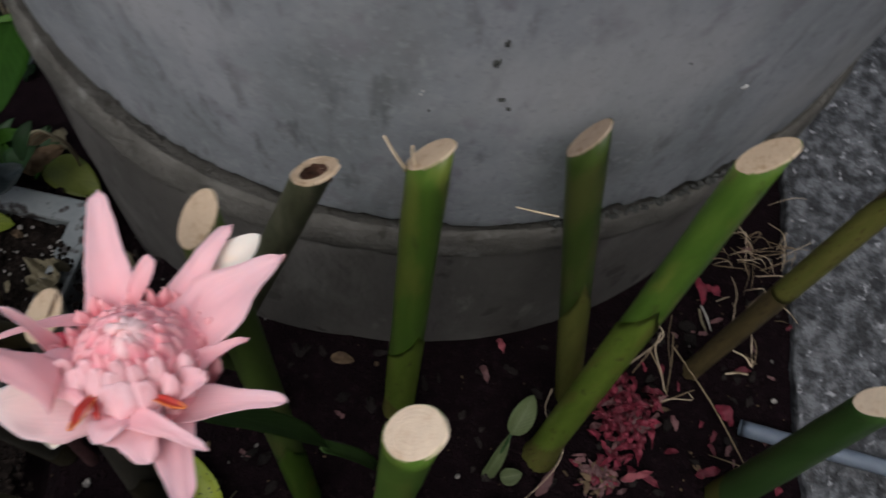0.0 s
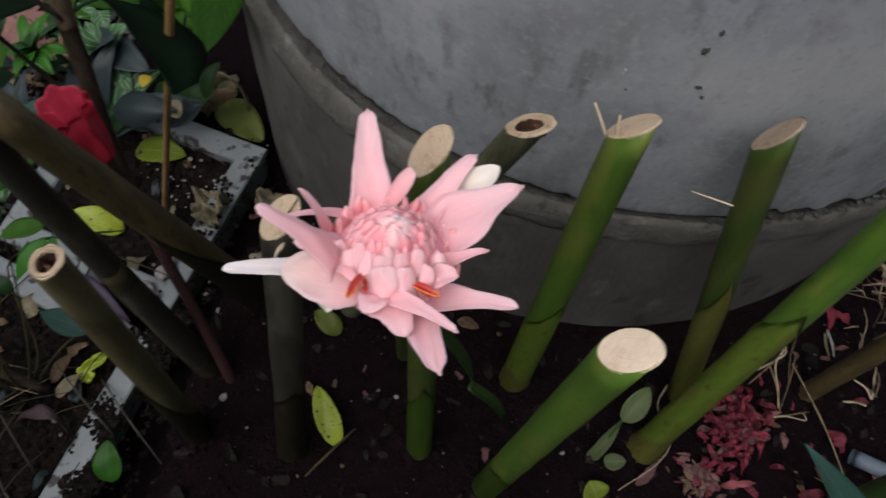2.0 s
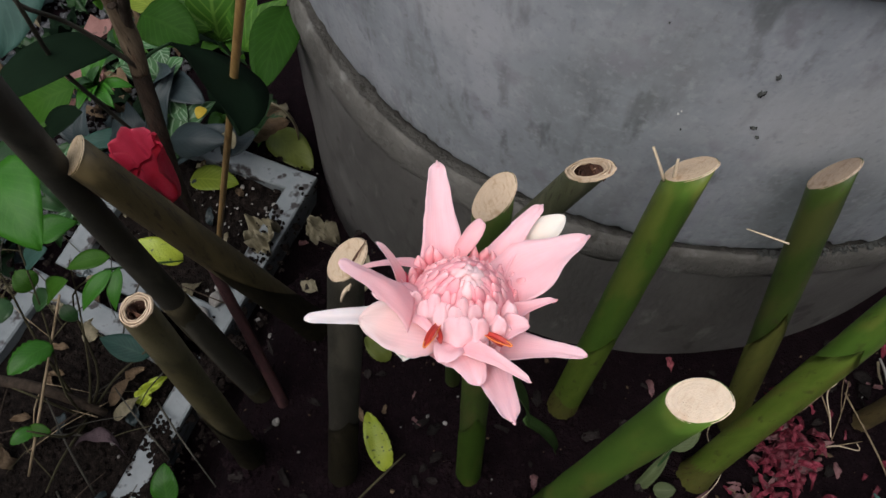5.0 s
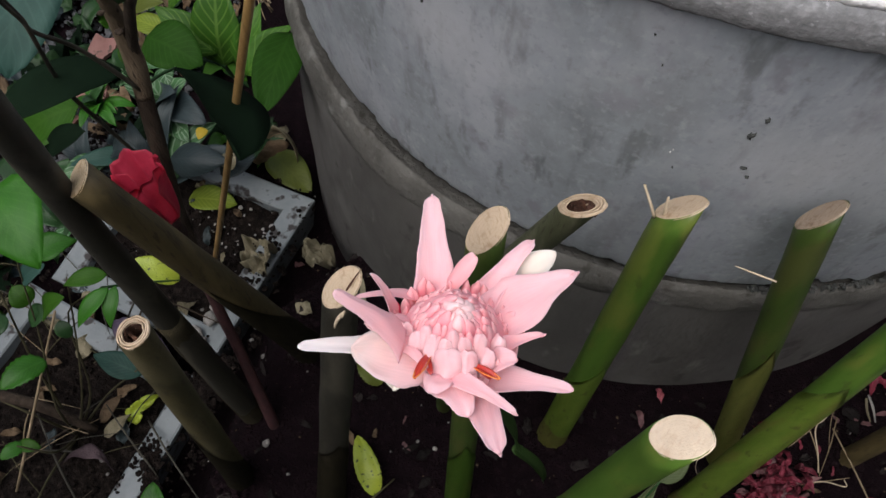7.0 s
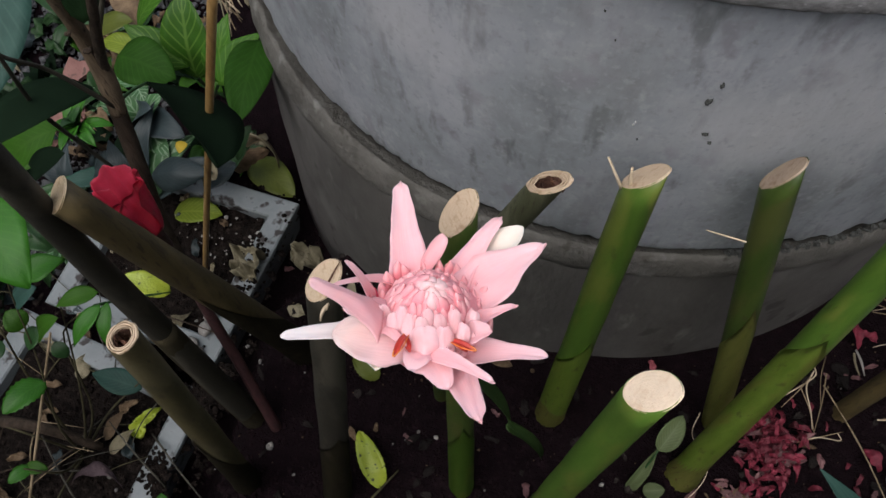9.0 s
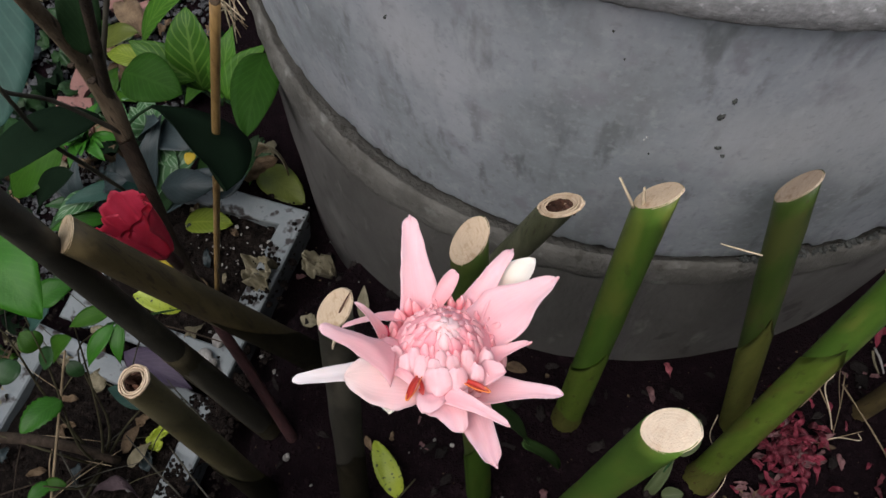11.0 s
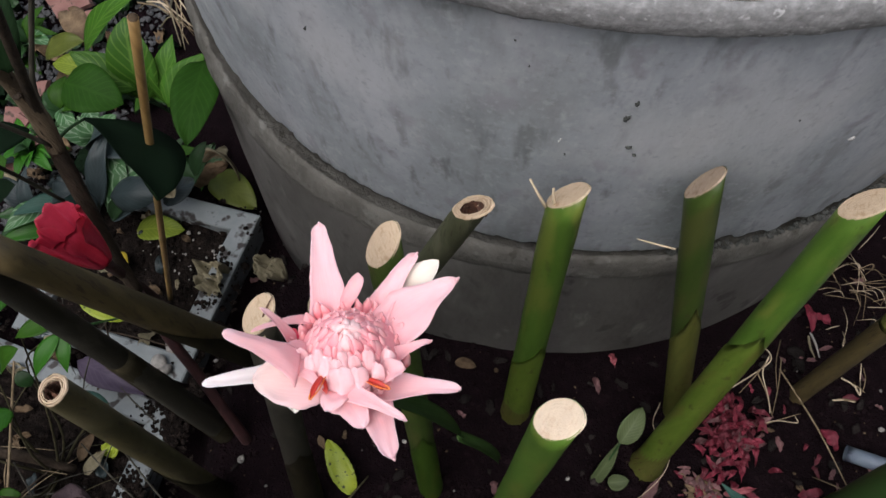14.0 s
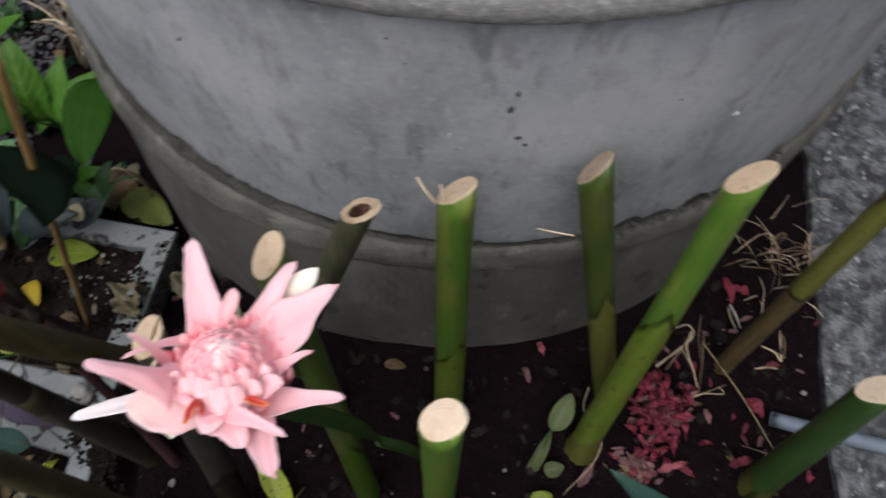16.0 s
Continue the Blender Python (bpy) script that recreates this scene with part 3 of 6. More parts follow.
def blade(base, tip, width, up=(0, 0, 1), arch=0.15, cup=0.15, shape="lance", nl=12, nw=6, thick=0.0008, wave=0.0, seed=0, curl=0.0,
          halves=(1, 1), teeth=0.0, twist=0.0, ridge=0.0, ragged=0.0):
    """A leaf or petal from base to tip: arch lifts its middle, cup lifts its edges, curl bends the tip, wave ruffles, teeth notch the edge."""
    base, tip, up = Vector(base), Vector(tip), Vector(up)
    run = tip - base
    length = run.length
    a = run.normalized()
    side = a.cross(up).normalized()
    out = side.cross(a).normalized()
    bm = bmesh.new()
    uvl = bm.loops.layers.uv.new("UVMap")
    top, low = [], []
    for i in range(nl + 1):
        s = i / nl
        mid = base + run * s + out * (length * (arch * 4 * s * (1 - s) + curl * s ** 3))
        w = 0.5 * width * max(0.04, PROFILES[shape](s))
        if teeth:
            w *= 1 + teeth * ((i * 2.5) % 1.0 - 0.5)
        if wave > 0.3:
            w *= 1 + 0.55 * noise.noise(Vector((s * 6.0, seed * 2.3, 1.5)))
        th = twist * s
        sd, ot = side * math.cos(th) + out * math.sin(th), out * math.cos(th) - side * math.sin(th)
        rt, rl = [], []
        for j in range(nw + 1):
            x = 2 * j / nw - 1
            x2 = x * (halves[0] if x < 0 else halves[1])
            if ragged:
                x2 *= 1 + ragged * (noise.noise(Vector((s * 3.6, seed * 5.3, 2.0 if x < 0 else 8.0))) + 0.4 * noise.noise(Vector((s * 11.0, seed * 3.1, 4.0 if x < 0 else 9.0))))
            p = mid + sd * (w * x2) + ot * (w * cup * 2 * x * x)
            if ridge:
                p += ot * (ridge * w * (0.6 + 0.4 * math.sin(7 * s + seed)) * math.cos(3 * math.pi * x + seed))
            if wave:
                p += ot * (wave * width * noise.noise(Vector((s * 3.1 + seed * 3.7, x * 1.3, seed * 1.9))))
                if wave > 0.3:
                    p += ot * (0.55 * wave * width * noise.noise(Vector((s * 8.5 + seed, x * 3.4, seed * 4.1))))
            t = thick * (1 - 0.8 * x * x) * (1 - 0.6 * s)
            rt.append(bm.verts.new(p + ot * t))
            rl.append(bm.verts.new(p - ot * t))
        top.append(rt), low.append(rl)

    def quad(vs, uvs):
        f = bm.faces.new(vs)
        for lp, q in zip(f.loops, uvs):
            lp[uvl].uv = q

    for i in range(nl):
        for j in range(nw):
            q = [(k / nl, 2 * m / nw - 1) for k, m in ((i, j), (i, j + 1), (i + 1, j + 1), (i + 1, j))]
            quad((top[i][j], top[i][j + 1], top[i + 1][j + 1], top[i + 1][j]), q)
            quad((low[i][j], low[i + 1][j], low[i + 1][j + 1], low[i][j + 1]), [q[0], q[3], q[2], q[1]])
        for j in (0, nw):
            e = (top[i][j], top[i + 1][j], low[i + 1][j], low[i][j])
            quad(e if j == 0 else e[::-1], [(i / nl, 1)] * 4)
    quad([v for v in top[0]][::-1] + low[0], [(0, 0)] * (2 * nw + 2))
    quad(top[nl] + low[nl][::-1], [(1, 0)] * (2 * nw + 2))
    return bm


def joined(parts):
    bm = bmesh.new()
    for b in parts:
        me = bpy.data.meshes.new("tmp")
        b.to_mesh(me)
        b.free()
        bm.from_mesh(me)
        bpy.data.meshes.remove(me)
    return bm


def lathe(centre, profile, segs=180, rough=0.0, freq=6.0, seed=0, arc=None, closed=True):
    """Turns a closed profile of (radius, height) about a vertical axis; rough moves the surface in and out."""
    bm = bmesh.new()
    cx, cy = centre
    a0, a1 = arc or (0, 2 * math.pi)
    count = segs if arc is None else segs + 1
    rings = []
    for k in range(count):
        th = a0 + (a1 - a0) * k / segs
        ring = []
        for r, z in profile:
            d = rough * noise.noise(Vector((math.cos(th) * freq, math.sin(th) * freq, z * freq * 2 + seed)))
            e = rough * noise.noise(Vector((math.cos(th) * freq * 3, math.sin(th) * freq * 3, r * 9 + seed + 5)))
            ring.append(bm.verts.new((cx + (r + d) * math.cos(th), cy + (r + d) * math.sin(th), z + e)))
        rings.append(ring)
    m = len(profile)
    for k in range(segs):
        n = (k + 1) % count
        for i in range(m if closed else m - 1):
            j = (i + 1) % m
            bm.faces.new((rings[k][i], rings[n][i], rings[n][j], rings[k][j]))
    return bm


def lump(at, size, seed, squash=0.7, sub=1):
    """A small irregular stone or crumb."""
    bm = bmesh.new()
    bmesh.ops.create_icosphere(bm, subdivisions=sub, radius=1)
    for v in bm.verts:
        v.co *= 1 + 0.35 * noise.noise(v.co * 1.3 + Vector((seed * 3.1, seed, 0)))
        v.co = Vector((v.co.x * size, v.co.y * size * 0.8, v.co.z * size * squash))
    bm.transform(Matrix.Translation(at) @ Matrix.Rotation(seed * 2.4, 4, "Z"))
    return bm


def lumps(spots, squash=0.7):
    """Many crumbs in one mesh: spots are (x, y, z, size)."""
    base = lump((0, 0, 0), 1.0, 3, 1.0)
    vs = np.array([v.co[:] for v in base.verts])
    fs = np.array([[v.index for v in f.verts] for f in base.faces])
    base.free()
    rng = np.random.default_rng(5)
    allv, allf = [], []
    for k, (x, y, z, size) in enumerate(spots):
        q = Euler(rng.uniform(0, 6.28, 3)).to_matrix()
        p = vs * rng.uniform(0.7, 1.25, 3) * size @ np.array(q).T
        p[:, 2] *= squash
        allv.append(p + (x, y, z))
        allf.append(fs + k * len(vs))
    me = bpy.data.meshes.new("crumbs")
    me.from_pydata(np.concatenate(allv).tolist(), [], np.concatenate(allf).tolist())
    bm = bmesh.new()
    bm.from_mesh(me)
    bpy.data.meshes.remove(me)
    return bm


def rise(x, y):
    """Height of the bed: level by the ring, lower where the planting trays stand."""
    near_ring = min(1.0, max(0.0, (y - 0.56) / 0.14))
    s = min(1.0, max(0.0, (-0.43 + 0.10 * near_ring - x) / 0.10))
    s = s * s * (3 - 2 * s)
    near = max(0.0, 1 - math.hypot(x, y - 0.6) / 3.0)
    bank = 0.014 * math.exp(-max(0.0, math.hypot(x + 0.021, y - 1.176) - 0.600) / 0.028) * (0.55 + 0.9 * noise.noise(Vector((x * 11, y * 11, 9)))) if s < 0.5 else 0.0
    return bank - 0.16 * s + near * (0.010 * noise.noise(Vector((x * 7, y * 7, 0))) + 0.006 * noise.noise(Vector((x * 23, y * 23, 4))))


# ---- ground ----
def spread_axis(lo, hi, step, far):
    inner = list(np.arange(lo, hi + 1e-6, step))
    outer = [step * 1.6 ** k for k in range(1, 40) if step * 1.6 ** k < far]
    return [lo - d for d in outer[::-1]] + inner + [hi + d for d in outer]


xs, ys = spread_axis(-1.5, 0.9, 0.02, 400), spread_axis(0.0, 1.6, 0.02, 400)
gv = [(x, y, rise(x, y)) for y in ys for x in xs]
gf = [(j * len(xs) + i, j * len(xs) + i + 1, (j + 1) * len(xs) + i + 1, (j + 1) * len(xs) + i) for j in range(len(ys) - 1) for i in range(len(xs) - 1)]
gm = bpy.data.meshes.new("ground")
gm.from_pydata(gv, [], gf)
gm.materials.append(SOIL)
smooth(gm)
ground = tagged(new("ground", gm), "dark moist garden soil with crumbs and litter", "ground", "", "structure")

# ---- paving strip beside the bed ----
def paving():
    bm = bmesh.new()
    nx, ny = 90, 150
    grid = []
    for j in range(ny + 1):
        y = -0.887 + 3.887 * j / ny
        edge = 0.588 + 0.012 * noise.noise(Vector((y * 5, 2, 0))) + 0.006 * noise.noise(Vector((y * 26, 7, 0)))
        row = []
        for i in range(nx + 1):
            x = edge + (1.29 - edge) * (i / nx) ** 1.6
            z = 0.020 + 0.004 * noise.noise(Vector((x * 16, y * 16, 1))) + 0.003 * noise.noise(Vector((x * 45, y * 45, 3)))
            row.append(bm.verts.new((x, y, z - (0.010 if i == 0 else 0))))
        grid.append(row)
    for j in range(ny):
        for i in range(nx):
            bm.faces.new((grid[j][i], grid[j][i + 1], grid[j + 1][i + 1], grid[j + 1][i]))
    rim = bmesh.ops.extrude_edge_only(bm, edges=[e for e in bm.edges if e.is_boundary])
    for v in [g for g in rim["geom"] if isinstance(g, bmesh.types.BMVert)]:
        v.co.z = -0.10
    return bm


single("pavement", paving(), PAVING, (0.6, 0.6, 0.0), "rough mottled grey concrete path beside the soil bed", "path", "", "structure")

# ---- unseen plain walls, added behind the camera and at both sides to block low sky light ----
def wall(name, x0, y0, x1, y1, high, thick=0.12):
    bm = bmesh.new()
    bmesh.ops.create_cube(bm, size=1)
    run = Vector((x1 - x0, y1 - y0, 0))
    for v in bm.verts:
        v.co = Vector((v.co.x * run.length, v.co.y * thick, (v.co.z + 0.5) * (high + 0.3) - 0.3))
    bmesh.ops.bevel(bm, geom=bm.edges[:], offset=0.008, segments=2, affect="EDGES")
    bm.transform(Matrix.Translation(((x0 + x1) / 2, (y0 + y1) / 2, 0)) @ Matrix.Rotation(math.atan2(run.y, run.x), 4, "Z"))
    single(name, bm, HEDGE, ((x0 + x1) / 2, (y0 + y1) / 2, 0), "unseen plain wall added to hold back sky light", "wall", "", "structure", flat=True)


wall("wall_south", -3.0, -0.95, 3.0, -0.95, 2.05)
wall("wall_east", 1.35, -0.89, 1.35, 4.0, 2.2)
wall("wall_west", -2.4, -0.89, -2.4, 4.0, 2.0)

# ---- the concrete ring planter ----
RING = (-0.005, 1.176)
ring = thing("concrete_ring_planter", (0.0, 1.2, 0.0), "large round grey concrete ring planter, stained, standing in the soil", "planter")
def settled(bm):
    """The lower ring stands a little off the upper one's axis, leans outwards and bulges on its western side."""
    for v in bm.verts:
        low = min(1.0, max(0.0, (0.385 - v.co.z) / 0.385))
        out = Vector((v.co.x - RING[0], v.co.y - RING[1], 0)).normalized()
        west = max(0.0, out.dot(Vector((-0.50, -0.866, 0)))) ** 10
        v.co += out * (west * (0.010 + 0.014 * math.sin(math.pi * 0.5 * low ** 0.6))) - Vector((0.010 * low, 0, 0))
    return bm


lower = part("lower_ring", settled(lathe(RING, [(0.6160, -0.32), (0.5990, 0.0), (0.5980, 0.05), (0.5965, 0.1), (0.5950, 0.15), (0.5940, 0.2), (0.5925, 0.25), (0.5910, 0.3), (0.5900, 0.325), (0.5890, 0.339), (0.5875, 0.345), (0.576, 0.348), (0.496, 0.348), (0.496, -0.32)], 220, 0.004, 4, 1)), LOWER_CONCRETE, ring, "lower ring of grey concrete, shade near the soil put into its colour")
part("mortar_joint", settled(lathe(RING, [(0.576, 0.383), (0.5795, 0.3915), (0.5835, 0.3925), (0.5885, 0.384), (0.5920, 0.372), (0.5935, 0.360), (0.5930, 0.350), (0.5900, 0.342), (0.536, 0.342), (0.536, 0.383)], 900, 0.0026, 18, 7)), MORTAR, ring, "sloping mortar joint")
def chipped(bm):
    """Breaks up the lower edge of the upper ring along the joint."""
    for v in bm.verts:
        if v.co.z < 0.4065:
            q = Vector((v.co.x * 38, v.co.y * 38, 0))
            out = Vector((v.co.x - RING[0], v.co.y - RING[1], 0)).normalized()
            east = max(0.0, out.dot(Vector((0.50, -0.866, 0)))) ** 24
            chip = max(0.0, noise.noise(q) + 0.5 * noise.noise(q * 2.7) - 0.12 + 0.22 * east)
            v.co.z += (0.006 + 0.005 * east) * chip + 0.0012 * noise.noise(q * 3.3)
            k = 1 - 0.010 * chip
            v.co.x, v.co.y = RING[0] + (v.co.x - RING[0]) * k, RING[1] + (v.co.y - RING[1]) * k
    return bm


upper = part("upper_ring", chipped(lathe(RING, [(0.5700, 0.3960), (0.5760, 0.3967), (0.5785, 0.3990), (0.5792, 0.404), (0.5790, 0.420), (0.5790, 0.48), (0.5790, 0.56), (0.5790, 0.64), (0.5790, 0.72), (0.5790, 0.80), (0.5790, 0.810), (0.5790, 0.8125), (0.5760, 0.8130), (0.5060, 0.813), (0.5060, 0.3965)], 900, 0.0022, 4, 3)), CONCRETE, ring, "upper ring of stained grey concrete")
part("rim", lathe(RING, [(0.5800, 0.8200), (0.5870, 0.8203), (0.5930, 0.8220), (0.5955, 0.826), (0.5962, 0.836), (0.5950, 0.846), (0.5915, 0.8520), (0.586, 0.8545), (0.576, 0.8550), (0.536, 0.8550), (0.476, 0.8550), (0.473, 0.80), (0.506, 0.8131), (0.5800, 0.8131)], 700, 0.0013, 40, 9), RIM, ring, "rough pale rim")
part("rim_top", lathe(RING, [(0.5885, 0.8535), (0.5865, 0.8585), (0.536, 0.8610), (0.488, 0.8595), (0.484, 0.854)], 400, 0.0012, 30, 4), RIMTOP, ring, "pale cement top of the rim, whitened for sky light")
part("planter_soil", lathe(RING, [(0.0005, 0.74), (0.2260, 0.745), (0.5010, 0.74), (0.5010, 0.60), (0.0005, 0.60)], 64, 0.004, 6, 2), SOIL, ring, "dark soil")


def wall_patch(th, z, w, h, seed, r=0.5800):
    """A thin crust on the outer wall at an angle and height."""
    bm = bmesh.new()
    pts = []
    for k in range(12):
        q = 2 * math.pi * k / 12
        g = 0.8 + 1.1 * noise.noise(Vector((math.cos(q) * 1.9 + seed * 5, math.sin(q) * 1.9, seed * 1.7)))
        t2, z2 = th + w * g * math.cos(q) / r, z + h * g * math.sin(q)
        pts.append((t2, z2))
    outer = [bm.verts.new((RING[0] + (r - 0.003) * math.cos(t), RING[1] + (r - 0.003) * math.sin(t), zz)) for t, zz in pts]
    inner = [bm.verts.new((RING[0] + (r + 0.0004) * math.cos(th + (t - th) * 0.8), RING[1] + (r + 0.0004) * math.sin(th + (t - th) * 0.8), z + (zz - z) * 0.8)) for t, zz in pts]
    for k in range(12):
        bm.faces.new((outer[k], outer[(k + 1) % 12], inner[(k + 1) % 12], inner[k]))
    bm.faces.new(inner)
    return bm


def stain(x, z, w, h, seed, material=None):
    th = -math.pi / 2 + math.asin(max(-1, min(1, (x - RING[0]) / 0.582)))
    part("stain", wall_patch(th, z, w * 0.5, h * 0.5, seed), material or STAIN, upper)
# dark pits and pale specks on the outer wall
stain(0.0384, 0.6926, 0.0048, 0.0110, 1)
stain(0.0424, 0.7152, 0.0032, 0.0060, 2)
stain(0.0487, 0.6448, 0.0055, 0.0025, 3)
stain(0.0559, 0.6319, 0.0035, 0.0016, 4)
stain(-0.0576, 0.778, 0.0018, 0.0018, 5)
stain(-0.242, 0.6906, 0.0035, 0.003, 6)
stain(-0.0039, 0.6231, 0.0016, 0.0018, 7)
stain(0.1806, 0.679, 0.0016, 0.002, 8)
stain(-0.0451, 0.7493, 0.0014, 0.0014, 9)
stain(-0.2406, 0.6944, 0.0022, 0.0016, 10)
stain(0.2499, 0.6170, 0.0085, 0.0105, 11, LICHEN)
stain(-0.0114, 0.645, 0.0016, 0.0018, 12, LICHEN)
stain(-0.0101, 0.6496, 0.0015, 0.0015, 13, LICHEN)

# crumbled mortar in the gaping eastern stretch of the joint
crumbs = []
r5 = random.Random(31)
for k in range(150):
    th = math.radians(r5.uniform(-76, -48))
    r = 0.5815 + r5.uniform(-0.002, 0.004)
    crumbs.append((RING[0] + r * math.cos(th), RING[1] + r * math.sin(th), 0.3935 + r5.uniform(-0.002, 0.007), r5.uniform(0.0015, 0.0045)))
part("crumbled_mortar", lumps(crumbs), STAIN, ring, "dark crumbs in the open joint", flat=True)

# ---- cut stems of the torch ginger clump ----
FEET = []


def stem(label, base, top, radius, cut, skin, face, mids=(), foot=1.35, hollow=False, sheaths=(), group="cut stems in the clump"):
    """A cut stem: skin, slanting cut face with rolled layers, leaf-sheath wraps given as (from, to, turn) along it."""
    base, top, cut = Vector(base), Vector(top), Vector(cut).normalized()
    ob = thing("cut_stem", base, label, "plant stem", group)
    FEET.append((base, radius * foot))
    below = base - Vector((0, 0, 0.03))
    pts = [below, *[Vector(m) for m in mids], top]
    radii = np.linspace(radius * foot, radius, len(pts))
    stalk = part("stalk", tube(pts, radii, 20, 26, 0.05, cut, caps=True, seed=base.x * 40, lid=not hollow), skin, ob)
    a = (top - Vector(pts[-2])).normalized()
    u, v = side_frame(a)
    # cut face in its own frame
    zx = cut
    xx = (a.cross(zx) if a.cross(zx).length > 0.05 else u).normalized()
    yy = zx.cross(xx)
    m = Matrix((xx, yy, zx)).transposed().to_4x4()
    m.translation = top
    inv = m.inverted()

    def ring_at(f, lift):
        out = []
        for k in range(28):
            th = 2 * math.pi * k / 28
            wob = 1 + (0.10 if hollow else 0.03) * noise.noise(Vector((math.cos(th) * 2, math.sin(th) * 2, f * 6 + base.x * 30)))
            d = radius * f * wob * (math.cos(th) * u + math.sin(th) * v)
            d = d - a * (d.dot(cut) / a.dot(cut))
            out.append(inv @ (top + d + (cut * lift if lift > -0.0015 else a * lift)))
        return out

    bm = bmesh.new()
    steps = [1.0, 0.97, 0.93, 0.905, 0.90, 0.80, 0.77, 0.765, 0.64, 0.61, 0.605, 0.46, 0.43, 0.425, 0.2]
    lifts = [-0.001, 0.0003, 0.0005, 0.0005, 0.0003, 0.0005, 0.0005, 0.0004, 0.0006, 0.0006, 0.0005, 0.0007, 0.0007, 0.0006, 0.0007]
    if hollow:
        steps, lifts = [1.0, 0.97, 0.90, 0.875, 0.865, 0.825, 0.81, 0.755, 0.735, 0.725, 0.70, 0.685, 0.64, 0.62, 0.60, 0.56], [-0.001, 0.0003, 0.0006, 0.0004, -0.004, -0.004, 0.0003, 0.0006, 0.0003, -0.005, -0.005, 0.0004, 0.0006, 0.0, -0.005, -0.020]
    rings = [[bm.verts.new(p) for p in ring_at(f, l)] for f, l in zip(steps, lifts)]
    for r0, r1 in zip(rings, rings[1:]):
        for k in range(28):
            bm.faces.new((r0[k], r0[(k + 1) % 28], r1[(k + 1) % 28], r1[k]))
    if not hollow:
        bm.faces.new(rings[-1])
    me = bpy.data.meshes.new("cut_face")
    bm.normal_update()
    bm.to_mesh(me)
    bm.free()
    me.materials.append(face)
    disc = new("cut_face", me)
    disc.parent = stalk
    disc.matrix_basis = Matrix.Translation(-base) @ m
    tagged(disc, "brown-edged hollow cut end" if hollow else "pale cream cut end with rolled layers")
    if hollow:
        hole = bmesh.new()
        prev = None
        for f, l in ((0.60, -0.003), (0.58, -0.012), (0.50, -0.03)):
            rr = [hole.verts.new(m @ p) for p in ring_at(f, l)]
            if prev:
                for k in range(28):
                    hole.faces.new((prev[k], prev[(k + 1) % 28], rr[(k + 1) % 28], rr[k]))
            prev = rr
        hole.faces.new(prev)
        part("rotten_core", hole, ROT, stalk, "dark brown rotten core")
        for k in range(4):
            th = k * 2.4
            d = radius * 0.5 * (math.cos(th) * u + math.sin(th) * v)
            d = d - a * (d.dot(cut) / a.dot(cut))
            q = top + d
            part("core_shred", blade(q - cut * 0.008, q + cut * 0.002 - d * 0.35, radius * 0.35, d.normalized(), 0.1, 0.2, "tongue", 5, 3, 0.0004, seed=k), ROT, stalk)
    line = spline(pts, 60)
    rad = [float(q) for q in np.interp(np.linspace(0, 1, 60), np.linspace(0, 1, len(radii)), radii)]
    for s0, s1, turn, mat, slant, flare in sheaths:
        bm = bmesh.new()
        rows = []
        n = 22
        for i in range(n + 1):
            row = []
            for k in range(25):
                dth = (k / 24 - 0.5) * 2 * math.pi * 0.985
                high = s1 - slant * (abs(dth) / math.pi) ** 0.8      # the mouth slopes down from a pointed tip
                s = (s0 + (high - s0) * i / n) * 59
                j = min(int(s), 58)
                c = line[j].lerp(line[j + 1], s - j)
                r = rad[j] + (rad[j + 1] - rad[j]) * (s - j)
                ax = (line[min(j + 2, 59)] - line[max(j - 1, 0)]).normalized()
                uu, vv = side_frame(ax)
                th = turn + dth
                out = 1.035 + 0.012 * (i / n) + flare * (1 - i / n) ** 2 * (1 + 0.5 * noise.noise(Vector((k * 0.9, i * 0.5, base.x * 20))))
                row.append(bm.verts.new(c + r * out * (math.cos(th) * uu + math.sin(th) * vv)))
            rows.append(row)
        for r0, r1 in zip(rows, rows[1:]):
            for k in range(24):
                bm.faces.new((r0[k], r0[k + 1], r1[k + 1], r1[k]))
        bmesh.ops.solidify(bm, geom=bm.faces[:], thickness=0.0010)
        part("sheath", bm, mat, ob, "overlapping pointed leaf sheath")
    return ob


FRESH = "cut green ginger stem, pale slanting end"
OLD = "old olive-brown cut ginger stem in soil"
stem(FRESH + ", behind the flower", (-0.105, 0.339, 0), (-0.130, 0.447, 0.728), 0.0139, (-0.68, -0.33, 0.66), DARKGREEN, CUT_OLD, foot=1.25, sheaths=((0.02, 0.45, 2.0, GREEN, 0.22, 0.05),))
stem(OLD + ", its end split", (-0.285, 0.29, 0.0), (-0.222, 0.395, 0.677), 0.0140, (-0.60, -0.28, 0.70), UMBER, CUT_OLD, foot=1.4, sheaths=((0.0, 0.50, 2.2, SHADESHEATH, 0.16, 0.1),))
stem(OLD + ", hollow at the end", (-0.27, 0.515, 0), (-0.072, 0.497, 0.704), 0.0120, (-0.63, 0.29, 0.72), GREYSTEM, CUT_OLD, foot=1.3, hollow=True)
s3 = stem(FRESH + " and splinters", (0.004, 0.476, 0), (-0.001, 0.526, 0.687), 0.0155, (-0.69, 0.44, 0.57), GREEN, CUT_OLD, foot=1.35, sheaths=((0.0, 0.545, 2.2, PALEGREEN, 0.20, 0.0), (0.0, 0.16, 0.9, SHEATH, 0.08, 0.2)))
